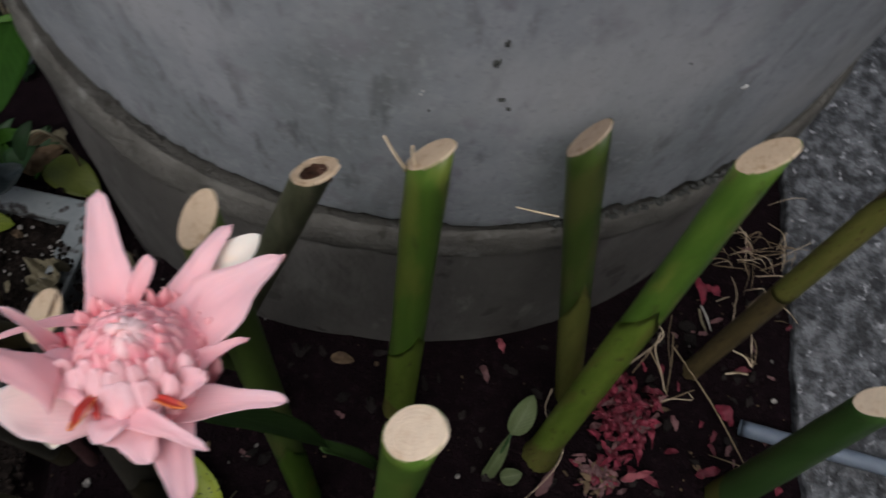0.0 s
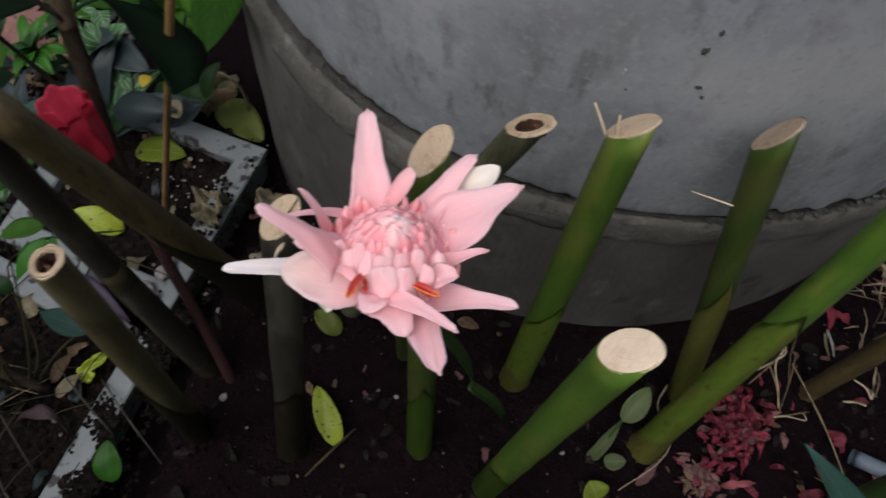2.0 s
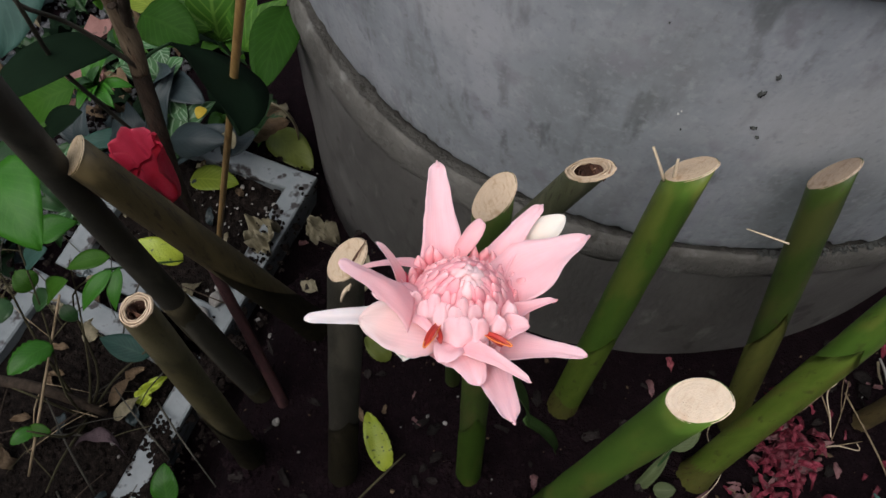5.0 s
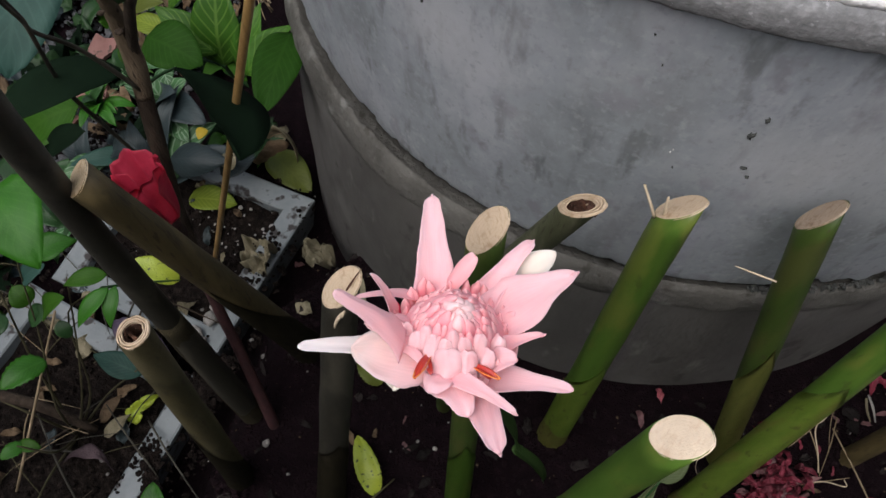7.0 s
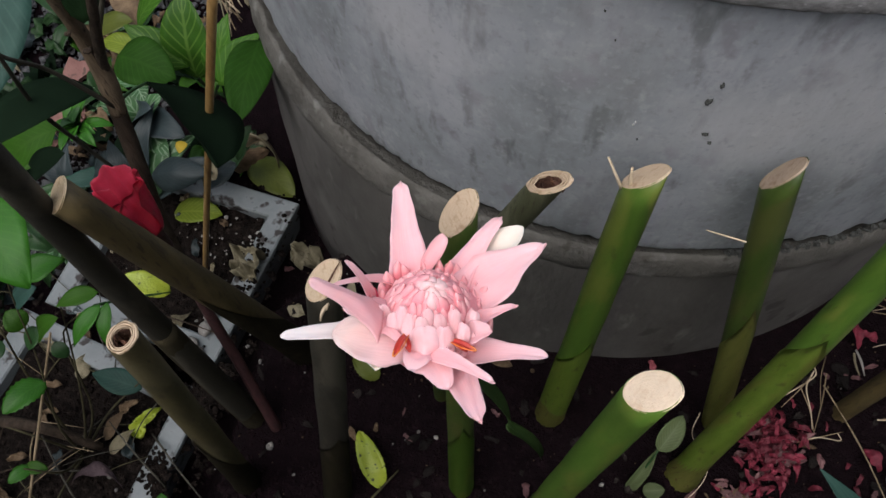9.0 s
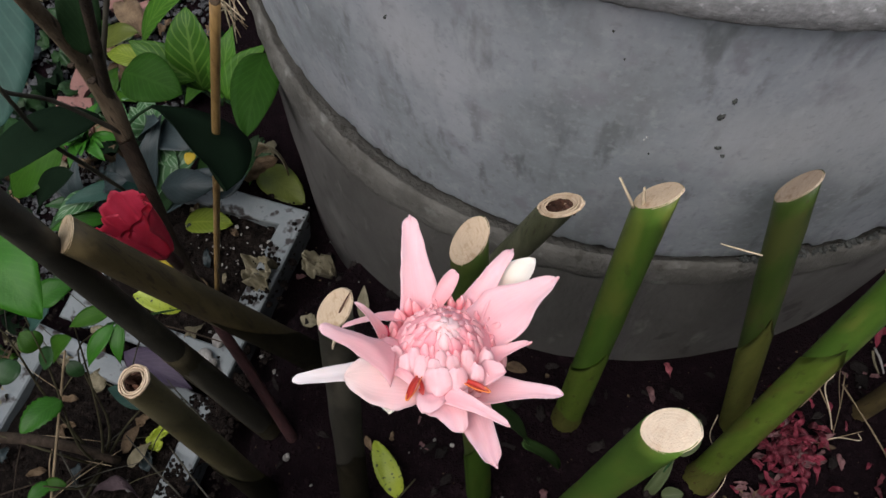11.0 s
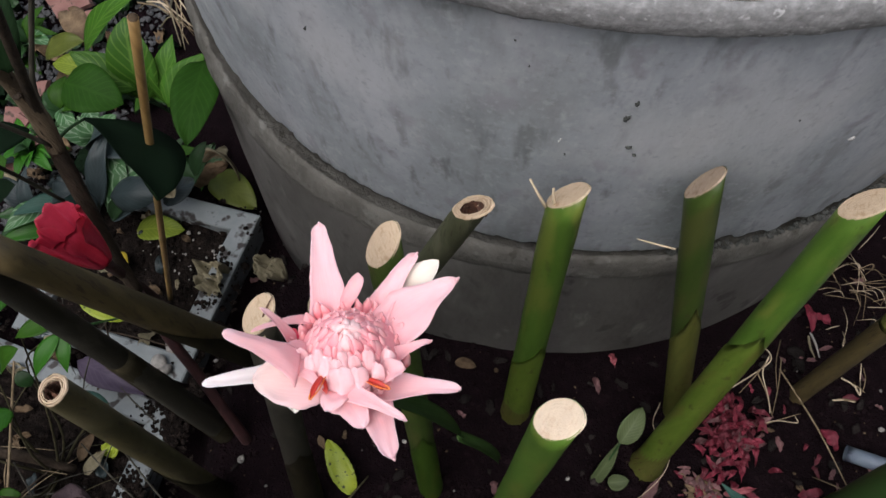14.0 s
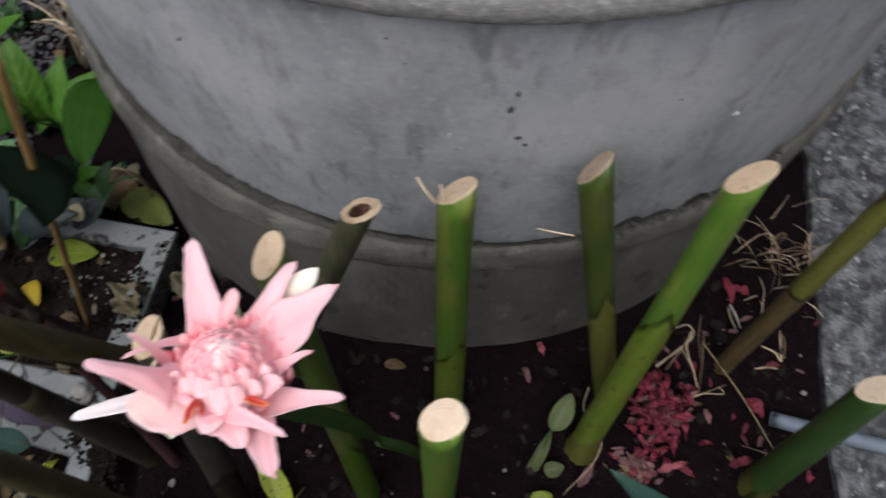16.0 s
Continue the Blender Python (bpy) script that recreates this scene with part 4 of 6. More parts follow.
s4 = stem(FRESH + " near concrete ring", (0.253, 0.515, 0), (0.115, 0.577, 0.643), 0.0160, (-0.85, 0.39, 0.36), DARKGREEN, CUT_BROWN, foot=1.05, sheaths=((0.0, 0.67, 2.05, PALESHEATH, 0.28, 0.05),))
stem(FRESH + ", tallest of all", (0.0, 0.315, 0), (0.001, 0.328, 0.815), 0.0130, (-0.72, 0.26, 0.64), GREEN, CUT, foot=1.5, sheaths=((0.0, 0.4, 1.0, GREEN, 0.15, 0.0),))
stem(OLD + ", hollow brown core", (-0.425, 0.28, 0.0), (-0.303, 0.302, 0.780), 0.0104, (-0.37, -0.03, 0.93), OLIVE, CUT_OLD, foot=1.8, hollow=True, sheaths=((0.0, 0.62, 1.2, SHADESHEATH, 0.45, 0.0), (0.0, 0.25, 2.6, SHADESHEATH, 0.12, 0.2)))
stem(OLD + " over the trays", (-0.393, 0.498, 0.0), (-0.395, 0.391, 0.755), 0.0127, (-0.71, -0.31, 0.63), AMBER, CUT_AMBER, foot=1.8, sheaths=((0.0, 0.66, 1.9, SHADESHEATH, 0.50, 0.0), (0.0, 0.30, 0.6, SHADESHEATH, 0.12, 0.2)))
s8 = stem(FRESH + " and node scar", (0.208, 0.425, 0), (0.235, 0.562, 0.673), 0.0150, (-0.75, 0.32, 0.58), GREEN, CUT_OLD, foot=1.32, sheaths=((0.0, 0.71, 1.45, PALEGREEN, 0.16, 0.02), (0.0, 0.20, 2.4, SHEATH, 0.10, 0.55)))
stem(OLD + " beside the path", (0.430, 0.568, 0), (0.462, 0.660, 0.640), 0.0128, (-0.6, 0.3, 0.7), AMBER, CUT_OLD, foot=1.15, sheaths=((0.45, 0.92, 2.2, SHEATH, 0.20, 0.0),))
stem(FRESH + " over blue pipe", (0.472, 0.388, 0), (0.421, 0.440, 0.483), 0.0170, (-0.76, 0.47, 0.46), DEEPGREEN, CUT, foot=1.4, sheaths=((0.0, 0.30, -2.2, SHEATH, 0.12, 0.1),))


# uncut dark stem that leans out of the clump
lean = thing("leaning_stem", (-0.432, 0.373, 0.0), "dark brown leaning torch ginger stem", "plant stem")
part("stalk", tube([(-0.439, 0.373, -0.03), (-0.453, 0.392, 0.4), (-0.413, 0.383, 0.73), (-0.344, 0.355, 0.95)], [0.0180, 0.0142, 0.0110, 0.0096], 16, 24, 0.05), UMBER, lean)
# dark sheath colour stands in for the shade on the lower stalk
part("sheath", tube([(-0.436, 0.372, -0.02), (-0.456, 0.388, 0.2), (-0.453, 0.392, 0.4)], [0.0190, 0.0170, 0.0149], 16, 16, 0.06, seed=4), SHADESHEATH, lean, "basal sheath with the clump's shade in its dark colour")
SPLIT = bpy.data.objects["cut_stem.001"]
part("torn_fibre", tube([(-0.215, 0.389, 0.668), (-0.217, 0.382, 0.664), (-0.221, 0.376, 0.655), (-0.223, 0.373, 0.645)], [0.0016, 0.0020, 0.0014, 0.0008], 7, 12, 0.3), FIBRE, SPLIT, "torn pale fibre")
part("torn_fibre", tube([(-0.215, 0.39, 0.668), (-0.216, 0.383, 0.667), (-0.217, 0.378, 0.66)], [0.0012, 0.0012, 0.0006], 7, 10, 0.3), FIBRE, SPLIT, "torn pale fibre")
part("split", blade((-0.219, 0.388, 0.676), (-0.209, 0.406, 0.696), 0.0024, (-0.60, -0.28, 0.70), 0.0, 0.1, "lance", 8, 3, 0.0006), ROT, SPLIT, "dark split across the cut end")
part("curled_rind", blade((-0.214, 0.389, 0.672), (-0.209, 0.407, 0.694), 0.0060, (-0.60, -0.28, 0.70), 0.10, 0.25, "lance", 12, 6, 0.0009, 0.1, 2), CUT_OLD, SPLIT, "curled pale rind")

# splinters standing off two cut ends
part("splinter", tube([(-0.016, 0.52, 0.672), (-0.024, 0.522, 0.69), (-0.032, 0.529, 0.7)], [0.0015, 0.0013, 0.0010], 5, 8, 0.2), FIBRE, s3, "thin pale splinter")
part("splinter", tube([(-0.01, 0.52, 0.68), (-0.012, 0.521, 0.692), (-0.013, 0.524, 0.7)], [0.0020, 0.0015, 0.0010], 5, 8, 0.2), FIBRE, s3, "thin pale splinter")
part("splinter", tube([(0.106, 0.535, 0.59), (0.088, 0.538, 0.588), (0.073, 0.544, 0.58)], [0.0008, 0.0009, 0.0005], 6, 8), FIBRE, s4, "thin pale fibre")
part("node_scar", lump((0.217, 0.511, 0.39), 0.006, 4, 0.8), SHEATH, s8, "brown node scar")
part("node_scar", lump((0.219, 0.459, 0.13), 0.006, 5, 0.8), SHEATH, s8, "brown node scar")

# ---- the open pink flower head ----
flower = thing("torch_ginger_flower", (-0.165, 0.47, 0), "open pale pink torch ginger flower head on a green stalk", "flower")
HEAD, AXIS = Vector((-0.1247, 0.3495, 0.7927)), Vector((-0.09, 0.28, 0.955)).normalized()
part("flower_stalk", tube([(-0.165, 0.47, -0.02), (-0.160, 0.46, 0.25), (-0.145, 0.40, 0.60), tuple(HEAD - AXIS * 0.03)], [0.012, 0.011, 0.010, 0.014], 14, 24, 0.04), DARKGREEN, flower, "green flower stalk")
part("strap_leaf", joined([blade(tuple(HEAD - AXIS * 0.04), (-0.058, 0.363, 0.416), 0.017, (0.5, 0.2, 1), 0.03, 0.25, "strap", 18, 8, 0.0009, 0.08, 1), blade((-0.064, 0.361, 0.45), (-0.018, 0.362, 0.30), 0.015, (0.9, 0.1, 0.4), 0.05, 0.3, "tongue", 14, 6, 0.0009, 0.15, 2)]), STRAPLEAF, flower, "drooping dull green strap leaf")


def bract(base, tip, width, material, arch=0.10, cup=0.22, shape="petal", curl=0.0, wave=0.04, seed=0, label="", halves=(1, 1), twist=0.0, ridge=0.010, knob=0.0):
    """A bract of the flower; knob: the size of the small blunt point that ends it."""
    b, t = Vector(base), Vector(tip)
    bm = blade(b - AXIS * 0.004, t, width, AXIS, arch, cup, shape, 26, 12, 0.0009, wave, seed, curl, halves, twist=twist, ridge=ridge, ragged=0.15)
    if knob:
        run = (t - b).normalized()
        end = max((v.co for v in bm.verts), key=lambda q: q.dot(run)).copy()
        bm = joined([bm, tube([end - run * knob * 2.0, end - run * knob * 0.4, end + run * knob * 1.1 + AXIS * knob * 0.3], [knob * 1.0, knob * 0.95, knob * 0.3], 8, 7, 0.1)])
    part("bract", bm, material, flower, label)


# large bracts behind, then the nearer ones
bract((-0.1405, 0.3665, 0.7793), (-0.164, 0.433, 0.786), 0.0360, PALEPINK, 0.04, 0.20, "spear", seed=1, wave=0.06, knob=0.0015)
bract((-0.1376, 0.3791, 0.785), (-0.127, 0.398, 0.801), 0.0130, PINK, 0.10, -0.15, "tongue", seed=2)
bract((-0.1175, 0.376, 0.7821), (-0.097, 0.423, 0.783), 0.0260, PALEPINK, 0.06, 0.26, "spear", seed=3, wave=0.08, curl=0.04, knob=0.0014)
bract((-0.106, 0.3866, 0.7753), (-0.083, 0.421, 0.784), 0.0225, CREAM, 0.08, 0.15, "oval", seed=4, label="cream-white bract")
bract((-0.110, 0.3640, 0.7848), (-0.068, 0.406, 0.794), 0.0390, PALEPINK, 0.06, 0.13, "fan", seed=5, wave=0.08, curl=0.05, knob=0.0018)
bract((-0.1040, 0.3480, 0.7943), (-0.077, 0.364, 0.799), 0.0115, PINK, 0.10, 0.25, "taper", seed=6, curl=0.05, knob=0.0011)
bract((-0.1069, 0.3332, 0.8013), (-0.0879, 0.3426, 0.8143), 0.0165, PINK, 0.14, 0.20, "tongue", seed=7, wave=0.10)
bract((-0.1034, 0.3317, 0.8), (-0.0963, 0.3389, 0.8127), 0.0120, PINK, 0.14, 0.20, "tongue", seed=39, wave=0.10)
bract((-0.1080, 0.3328, 0.7932), (-0.055, 0.338, 0.803), 0.0190, PALEPINK, 0.05, 0.14, "taper", seed=8, wave=0.06)
bract((-0.1180, 0.3250, 0.8130), (-0.0815, 0.3125, 0.8240), 0.0150, PALEPINK, 0.08, 0.14, "spear", seed=9, knob=0.0010)
bract((-0.1120, 0.3350, 0.7870), (-0.0845, 0.2915, 0.8250), 0.0370, PALEPINK, 0.03, 0.12, "spear", seed=10, wave=0.07, knob=0.0012)
bract((-0.1230, 0.3280, 0.8060), (-0.1040, 0.3060, 0.8150), 0.0300, PALEPINK, 0.10, 0.06, "petal", seed=11, wave=0.05)
bract((-0.1222, 0.323, 0.8028), (-0.1259, 0.3113, 0.8179), 0.0180, PALEPINK, 0.25, 0.10, "tongue", seed=12, wave=0.12)
bract((-0.1500, 0.3482, 0.7822), (-0.1455, 0.3086, 0.8108), 0.0340, CREAM, 0.10, 0.16, "oval", seed=13, wave=0.04, label="cream curling bract")
bract((-0.1300, 0.3290, 0.8050), (-0.1740, 0.3250, 0.8110), 0.0380, LOBE, 0.08, 0.02, "oval", seed=40, curl=-0.06, wave=0.06, label="broad pink bract with a cream edge")
bract((-0.1560, 0.3350, 0.7900), (-0.201, 0.315, 0.812), 0.0230, WHITISH, 0.05, 0.14, "spear", seed=14, wave=0.05)
bract((-0.1480, 0.3350, 0.8200), (-0.185, 0.339, 0.848), 0.0260, PALEPINK, 0.06, -0.04, "spear", seed=15, wave=0.05)
bract((-0.1420, 0.3440, 0.8040), (-0.1700, 0.3360, 0.8190), 0.0250, PALEPINK, 0.08, -0.04, "petal", seed=52, wave=0.06)
bract((-0.1620, 0.3500, 0.7902), (-0.1748, 0.361, 0.8267), 0.0110, PALEPINK, 0.10, 0.20, "taper", seed=16)
bract((-0.152, 0.3707, 0.7819), (-0.1828, 0.3511, 0.8069), 0.0085, PINK, 0.10, 0.20, "taper", seed=17)
bract((-0.1546, 0.3355, 0.8003), (-0.1309, 0.3233, 0.814), 0.0105, PINK, 0.24, -0.10, "taper", seed=18, curl=0.05)
bract((-0.1607, 0.3566, 0.7883), (-0.1639, 0.3611, 0.7898), 0.0060, RED, 0.1, 0.2, "tongue", seed=21, label="small crimson edge")
part("withered_fringe", blade((-0.1541, 0.3453, 0.7891), (-0.1585, 0.3557, 0.7888), 0.0050, AXIS, 0.1, 0.3, "lance", 8, 4, 0.0005, 0.2, 3), YELLOW, flower, "thin olive withered fringe")


def lip(at, to, w):
    """A folded red lip with an orange edge that runs round it."""
    a, b = Vector(at), Vector(to)
    p = part("lip", blade(a, b, w * 0.75, AXIS, 0.12, 0.6, "tongue", 8, 6, 0.0005), LIP, flower, "folded orange-red lip")
    side = (b - a).cross(AXIS).normalized() * w * 0.36
    loop = [a + side * 0.7, a.lerp(b, 0.55) + side, b + side * 0.35, b - side * 0.35, a.lerp(b, 0.55) - side, a - side * 0.7]
    part("lip_edge", tube([q + AXIS * 0.0022 for q in loop], [0.0003, 0.0004, 0.0004, 0.0004, 0.0004, 0.0003], 6, 22), LIPEDGE, p)


lip((-0.1330, 0.3300, 0.8120), (-0.1355, 0.3150, 0.8215), 0.0056)
lip((-0.1090, 0.3325, 0.8110), (-0.0945, 0.3285, 0.8155), 0.0050)
part("lip", blade((-0.1345, 0.3310, 0.8090), (-0.1289, 0.3210, 0.8150), 0.0040, AXIS, 0.1, 0.2, "tongue", 6, 4, 0.0006), LIP, flower, "folded orange-red lip")
part("lip", blade((-0.1114, 0.3340, 0.8080), (-0.0987, 0.3290, 0.8110), 0.0040, AXIS, 0.1, 0.2, "tongue", 6, 4, 0.0006), LIP, flower, "folded orange-red lip")

# florets: soft upright tongues packed in a spiral over a dome
def floret_mesh(seed, length, width, thick):
    """A fleshy rounded tongue that stands up from the origin and bends a little inwards."""
    bm = bmesh.new()
    bmesh.ops.create_uvsphere(bm, u_segments=12, v_segments=10, radius=1)
    for v in bm.verts:
        s = (v.co.z + 1) / 2
        w = (0.70 + 0.30 * s) * (1 - 0.40 * max(0.0, (s - 0.70) / 0.30) ** 1.5)
        bend = 0.10 * math.sin(seed * 2.3)
        v.co = Vector((v.co.x * width * 0.5 * w + bend * length * s * s, v.co.y * thick * w + 0.20 * length * s * s - 0.10 * width * v.co.x ** 2, s * length))
        v.co += Vector((1, 1, 0.6)) * (0.16 * width * noise.noise(v.co * 210 + Vector((seed, 0, 0))))
    me = bpy.data.meshes.new("floret")
    bm.normal_update()
    bm.to_mesh(me)
    bm.free()
    smooth(me)
    return me


DOME = Vector((0.035, 0.26, 0.955)).normalized()
dome_r, dome_h = 0.0335, 0.034
tu, tv = side_frame(DOME)
bm = bmesh.new()
bmesh.ops.create_uvsphere(bm, u_segments=28, v_segments=18, radius=1)
for q in bm.verts:
    high = dome_h * (1 - (q.co.x ** 2 + q.co.y ** 2) * 0.9) - 0.0044 if q.co.z > 0 else dome_h * (0.1 + q.co.z) - 0.0044
    q.co = HEAD + tu * (q.co.x * dome_r * 0.93) + tv * (q.co.y * dome_r * 0.93) + DOME * high
core = part("flower_core", bm, ROSE, flower, "rose-pink packed core")
SIZES = ((0.024, 0.0070, 0.0032), (0.023, 0.0070, 0.0032), (0.020, 0.0070, 0.0032), (0.016, 0.0070, 0.0034))
kinds = [[floret_mesh(k + 9 * n, *dims) for n, dims in enumerate(SIZES)] for k in range(4)]
for row in kinds:
    for me, mat in zip(row, (FLORET, FLORET, FLORET, FLORET_IN)):
        me.materials.append(mat)
RINGS = ((1.0, 44), (0.84, 38), (0.67, 31), (0.50, 24), (0.34, 16), (0.19, 9), (0.05, 3))
k = 0
for r0, count in RINGS:
    for n in range(count):
        k += 1
        th = 2 * math.pi * (n + random.uniform(-0.28, 0.28)) / count + r0 * 5.0
        r = r0 + random.uniform(-0.05, 0.05)
        radial = math.cos(th) * tu + math.sin(th) * tv
        front = max(0.0, -radial.y)
        if r0 > 0.9 and front > 0.5:
            continue
        size = 0 if r0 > 0.9 else 1 if r0 > 0.6 else 2 if r0 > 0.3 else 3
        grow = (DOME + radial * (0.38 * r ** 2 - 0.45 * (1 - r) ** 2) + tu * random.uniform(-0.10, 0.10) + tv * random.uniform(-0.10, 0.10)).normalized()
        tip = HEAD + radial * (r * dome_r) + DOME * (dome_h * (1 - 0.90 * r * r) + 0.0010 + random.uniform(-0.0024, 0.0020))
        inward = -(radial - grow * radial.dot(grow)).normalized()
        m = Matrix((inward.cross(grow), inward, grow)).transposed().to_4x4()
        grown = random.uniform(0.88, 1.25)
        m.translation = tip - grow * SIZES[size][0] - flower.location
        ob = new("floret", kinds[k % 4][size])
        ob.parent = flower
        ob.matrix_basis = m @ Matrix.Diagonal((grown, grown, 1, 1))

# a lower fringe of florets behind the dome
for k in range(46):
    th = 2 * math.pi * (k + random.uniform(-0.3, 0.3)) / 46
    radial = math.cos(th) * tu + math.sin(th) * tv
    if radial.y < -0.05:
        continue
    r = random.uniform(1.02, 1.30)
    grow = (DOME + radial * 0.55 + tu * random.uniform(-0.15, 0.15)).normalized()
    tip = HEAD + radial * (r * dome_r) + DOME * random.uniform(0.000, 0.007)
    inward = -(radial - grow * radial.dot(grow)).normalized()
    m = Matrix((inward.cross(grow), inward, grow)).transposed().to_4x4()
    m.translation = tip - grow * SIZES[0][0] - flower.location
    ob = new("floret", kinds[k % 4][0])
    ob.parent = flower
    ob.matrix_basis = m

# the looser, larger florets that stand in front of the dome
for k, (b, t, w) in enumerate((((-0.1297, 0.3246, 0.7996), (-0.1327, 0.3407, 0.8134), 0.0088), ((-0.1238, 0.3323, 0.8062), (-0.1252, 0.3389, 0.8167), 0.0080), ((-0.114, 0.3345, 0.8044), (-0.1164, 0.3426, 0.8165), 0.0080), ((-0.1201, 0.3378, 0.8112), (-0.1226, 0.3433, 0.8199), 0.0062),
                               ((-0.1201, 0.3221, 0.8012), (-0.1226, 0.3348, 0.814), 0.0165), ((-0.1098, 0.3269, 0.8008), (-0.1127, 0.3368, 0.8143), 0.0105), ((-0.1033, 0.3311, 0.8022), (-0.1027, 0.3425, 0.8115), 0.0090), ((-0.0997, 0.3392, 0.7981), (-0.0993, 0.3517, 0.8071), 0.0090),
                               ((-0.1458, 0.3345, 0.7951), (-0.1492, 0.3433, 0.809), 0.0090), ((-0.1384, 0.3288, 0.7975), (-0.1417, 0.34, 0.8107), 0.0090), ((-0.1354, 0.3333, 0.8049), (-0.1375, 0.3439, 0.8141), 0.0075), ((-0.1084, 0.3385, 0.8059), (-0.1092, 0.3473, 0.8158), 0.0075))):
    near = AXIS * 0.006 - Vector((0, 0.003, 0))
    bm = blade(Vector(b) - AXIS * 0.006 + near, Vector(t) + AXIS * 0.002 + near, w * 1.15, AXIS, 0.05, -0.20, "tongue", 14, 8, 0.0010, 0.16, 60 + k, -0.04, ridge=0.08)
    part("floret", bm, BLUSH, flower)

# ---- the closed red flower behind the trays' edge ----
bud = thing("red_ginger_bud", (-0.645, 0.582, 0.0), "closed crimson flower bud on a brown stalk behind the cut stems", "flower bud")
b0, b1 = Vector((-0.457, 0.474, 0.485)), Vector((-0.482, 0.482, 0.565))
part("bud_stalk", tube([(-0.603, 0.562, -0.05), (-0.517, 0.513, 0.25), tuple(b0)], [0.008, 0.007, 0.006], 10, 12), REDBARK, bud)


def bud_petal(k, turn, wide, high):
    """A petal wrapped round the bud's axis, narrow below and flaring to a ruffled lip."""
    bm = bmesh.new()
    ax = (b1 - b0).normalized()
    uu, vv = side_frame(ax)
    grid = []
    for i in range(15):
        s = i / 14
        row = []
        for j in range(13):
            x = j / 6 - 1
            th = turn + x * wide * (0.75 + 0.25 * s)
            ruffle = noise.noise(Vector((x * 2.2 + k * 3.1, s * 2.0, k)))
            r = (0.009 + 0.0150 * s ** 0.75) * (1 + 0.05 * k) + 0.0040 * s * ruffle + 0.0030 * s * math.sin(9 * x + k)
            up = (b1 - b0).length * high * s * (1 - 0.16 * x * x * s) + 0.004 * s * s * noise.noise(Vector((x * 3 + k, 5, k * 2.2)))
            row.append(bm.verts.new(b0 + ax * up + r * (math.cos(th) * uu + math.sin(th) * vv)))
        grid.append(row)
    for r0, r1 in zip(grid, grid[1:]):
        for j in range(12):
            bm.faces.new((r0[j], r0[j + 1], r1[j + 1], r1[j]))
    bmesh.ops.solidify(bm, geom=bm.faces[:], thickness=0.0009)
    return bm


for k in range(5):
    part("petal", bud_petal(k, 2.4 * k + 0.6, 1.05, 0.82 + 0.05 * (k % 4)), RED, bud)

# ---- bamboo cane ----
cane = thing("bamboo_cane", (-0.615, 0.587, -0.07), "thin yellow-brown bamboo cane stuck in a tray", "stake")
cb, ct = Vector((-0.619, 0.59, -0.08)), Vector((-0.35, 0.589, 0.76))
part("cane", tube([cb, cb.lerp(ct, 0.5), ct], [0.0044, 0.0043, 0.0044], 12, 16, 0.03), CANE, cane)
for s in (0.38, 0.70):
    q, d = cb.lerp(ct, s), (ct - cb).normalized()
    part("node", tube([q - d * 0.002, q, q + d * 0.002], [0.0044, 0.0050, 0.0044], 12, 5, caps=False), CANE, cane)
part("cane_end", tube([ct - (ct - cb).normalized() * 0.001, ct + (ct - cb).normalized() * 0.0006], [0.0043, 0.0040], 12, 2), DRY, cane)

# ---- planting trays ----
def tray(label, corners, z, depth, lip_w=0.022):
    """An open plastic tray: four corners seen from above, in order; flat lip, sloping walls, soil inside."""
    c = [Vector((x, y, z)) for x, y, *_ in corners]
    mid = sum(c, Vector()) / 4
    ob = thing("planting_tray", (mid.x, mid.y, z - depth), label, "planting tray", "trays beside the ring")

    def inset(d, zz):
        out = []
        for k in range(4):
            e0, e1 = (c[k] - c[k - 1]).normalized(), (c[(k + 1) % 4] - c[k]).normalized()
            out.append(c[k] + (e1 - e0).normalized() * d * 1.414 + Vector((0, 0, zz - z)))
        return out

    loops = [inset(0.012, z - depth), inset(0.001, z - 0.014), inset(0, z - 0.012), inset(0, z - 0.002), inset(0.003, z), inset(lip_w - 0.003, z), inset(lip_w, z - 0.003), inset(lip_w + 0.006, z - depth + 0.006)]
    bm = bmesh.new()
    rows = [[bm.verts.new(p) for p in lp] for lp in loops]
    for r0, r1 in zip(rows, rows[1:]):
        for k in range(4):
            bm.faces.new((r0[k], r0[(k + 1) % 4], r1[(k + 1) % 4], r1[k]))
    bm.faces.new(rows[0][::-1])
    bm.faces.new(rows[-1])
    bmesh.ops.subdivide_edges(bm, edges=[e for e in bm.edges if e.calc_length() > 0.1], cuts=6)
    part("tray_body", bm, TRAY, ob, flat=True)
    bm = bmesh.new()
    inner = inset(lip_w + 0.001, z - 0.022)
    n = 16
    g = [[bm.verts.new(inner[0].lerp(inner[1], i / n).lerp(inner[3].lerp(inner[2], i / n), j / n) + Vector((0, 0, 0.010 * noise.noise(Vector((i * 0.6, j * 0.6, z * 40)))))) for i in range(n + 1)] for j in range(n + 1)]
    for j in range(n):
        for i in range(n):
            bm.faces.new((g[j][i], g[j][i + 1], g[j + 1][i + 1], g[j + 1][i]))
    bmesh.ops.recalc_face_normals(bm, faces=bm.faces)
    part("tray_soil", bm, TRAYSOIL, ob, "dark crumbly soil")
    return ob


TZ = -0.06
tray("grey-white plastic planting tray of dark soil beside the ring", [(-0.495, 0.763), (-0.83, 0.800), (-0.870, 0.492), (-0.550, 0.447)], TZ, 0.10, 0.042)
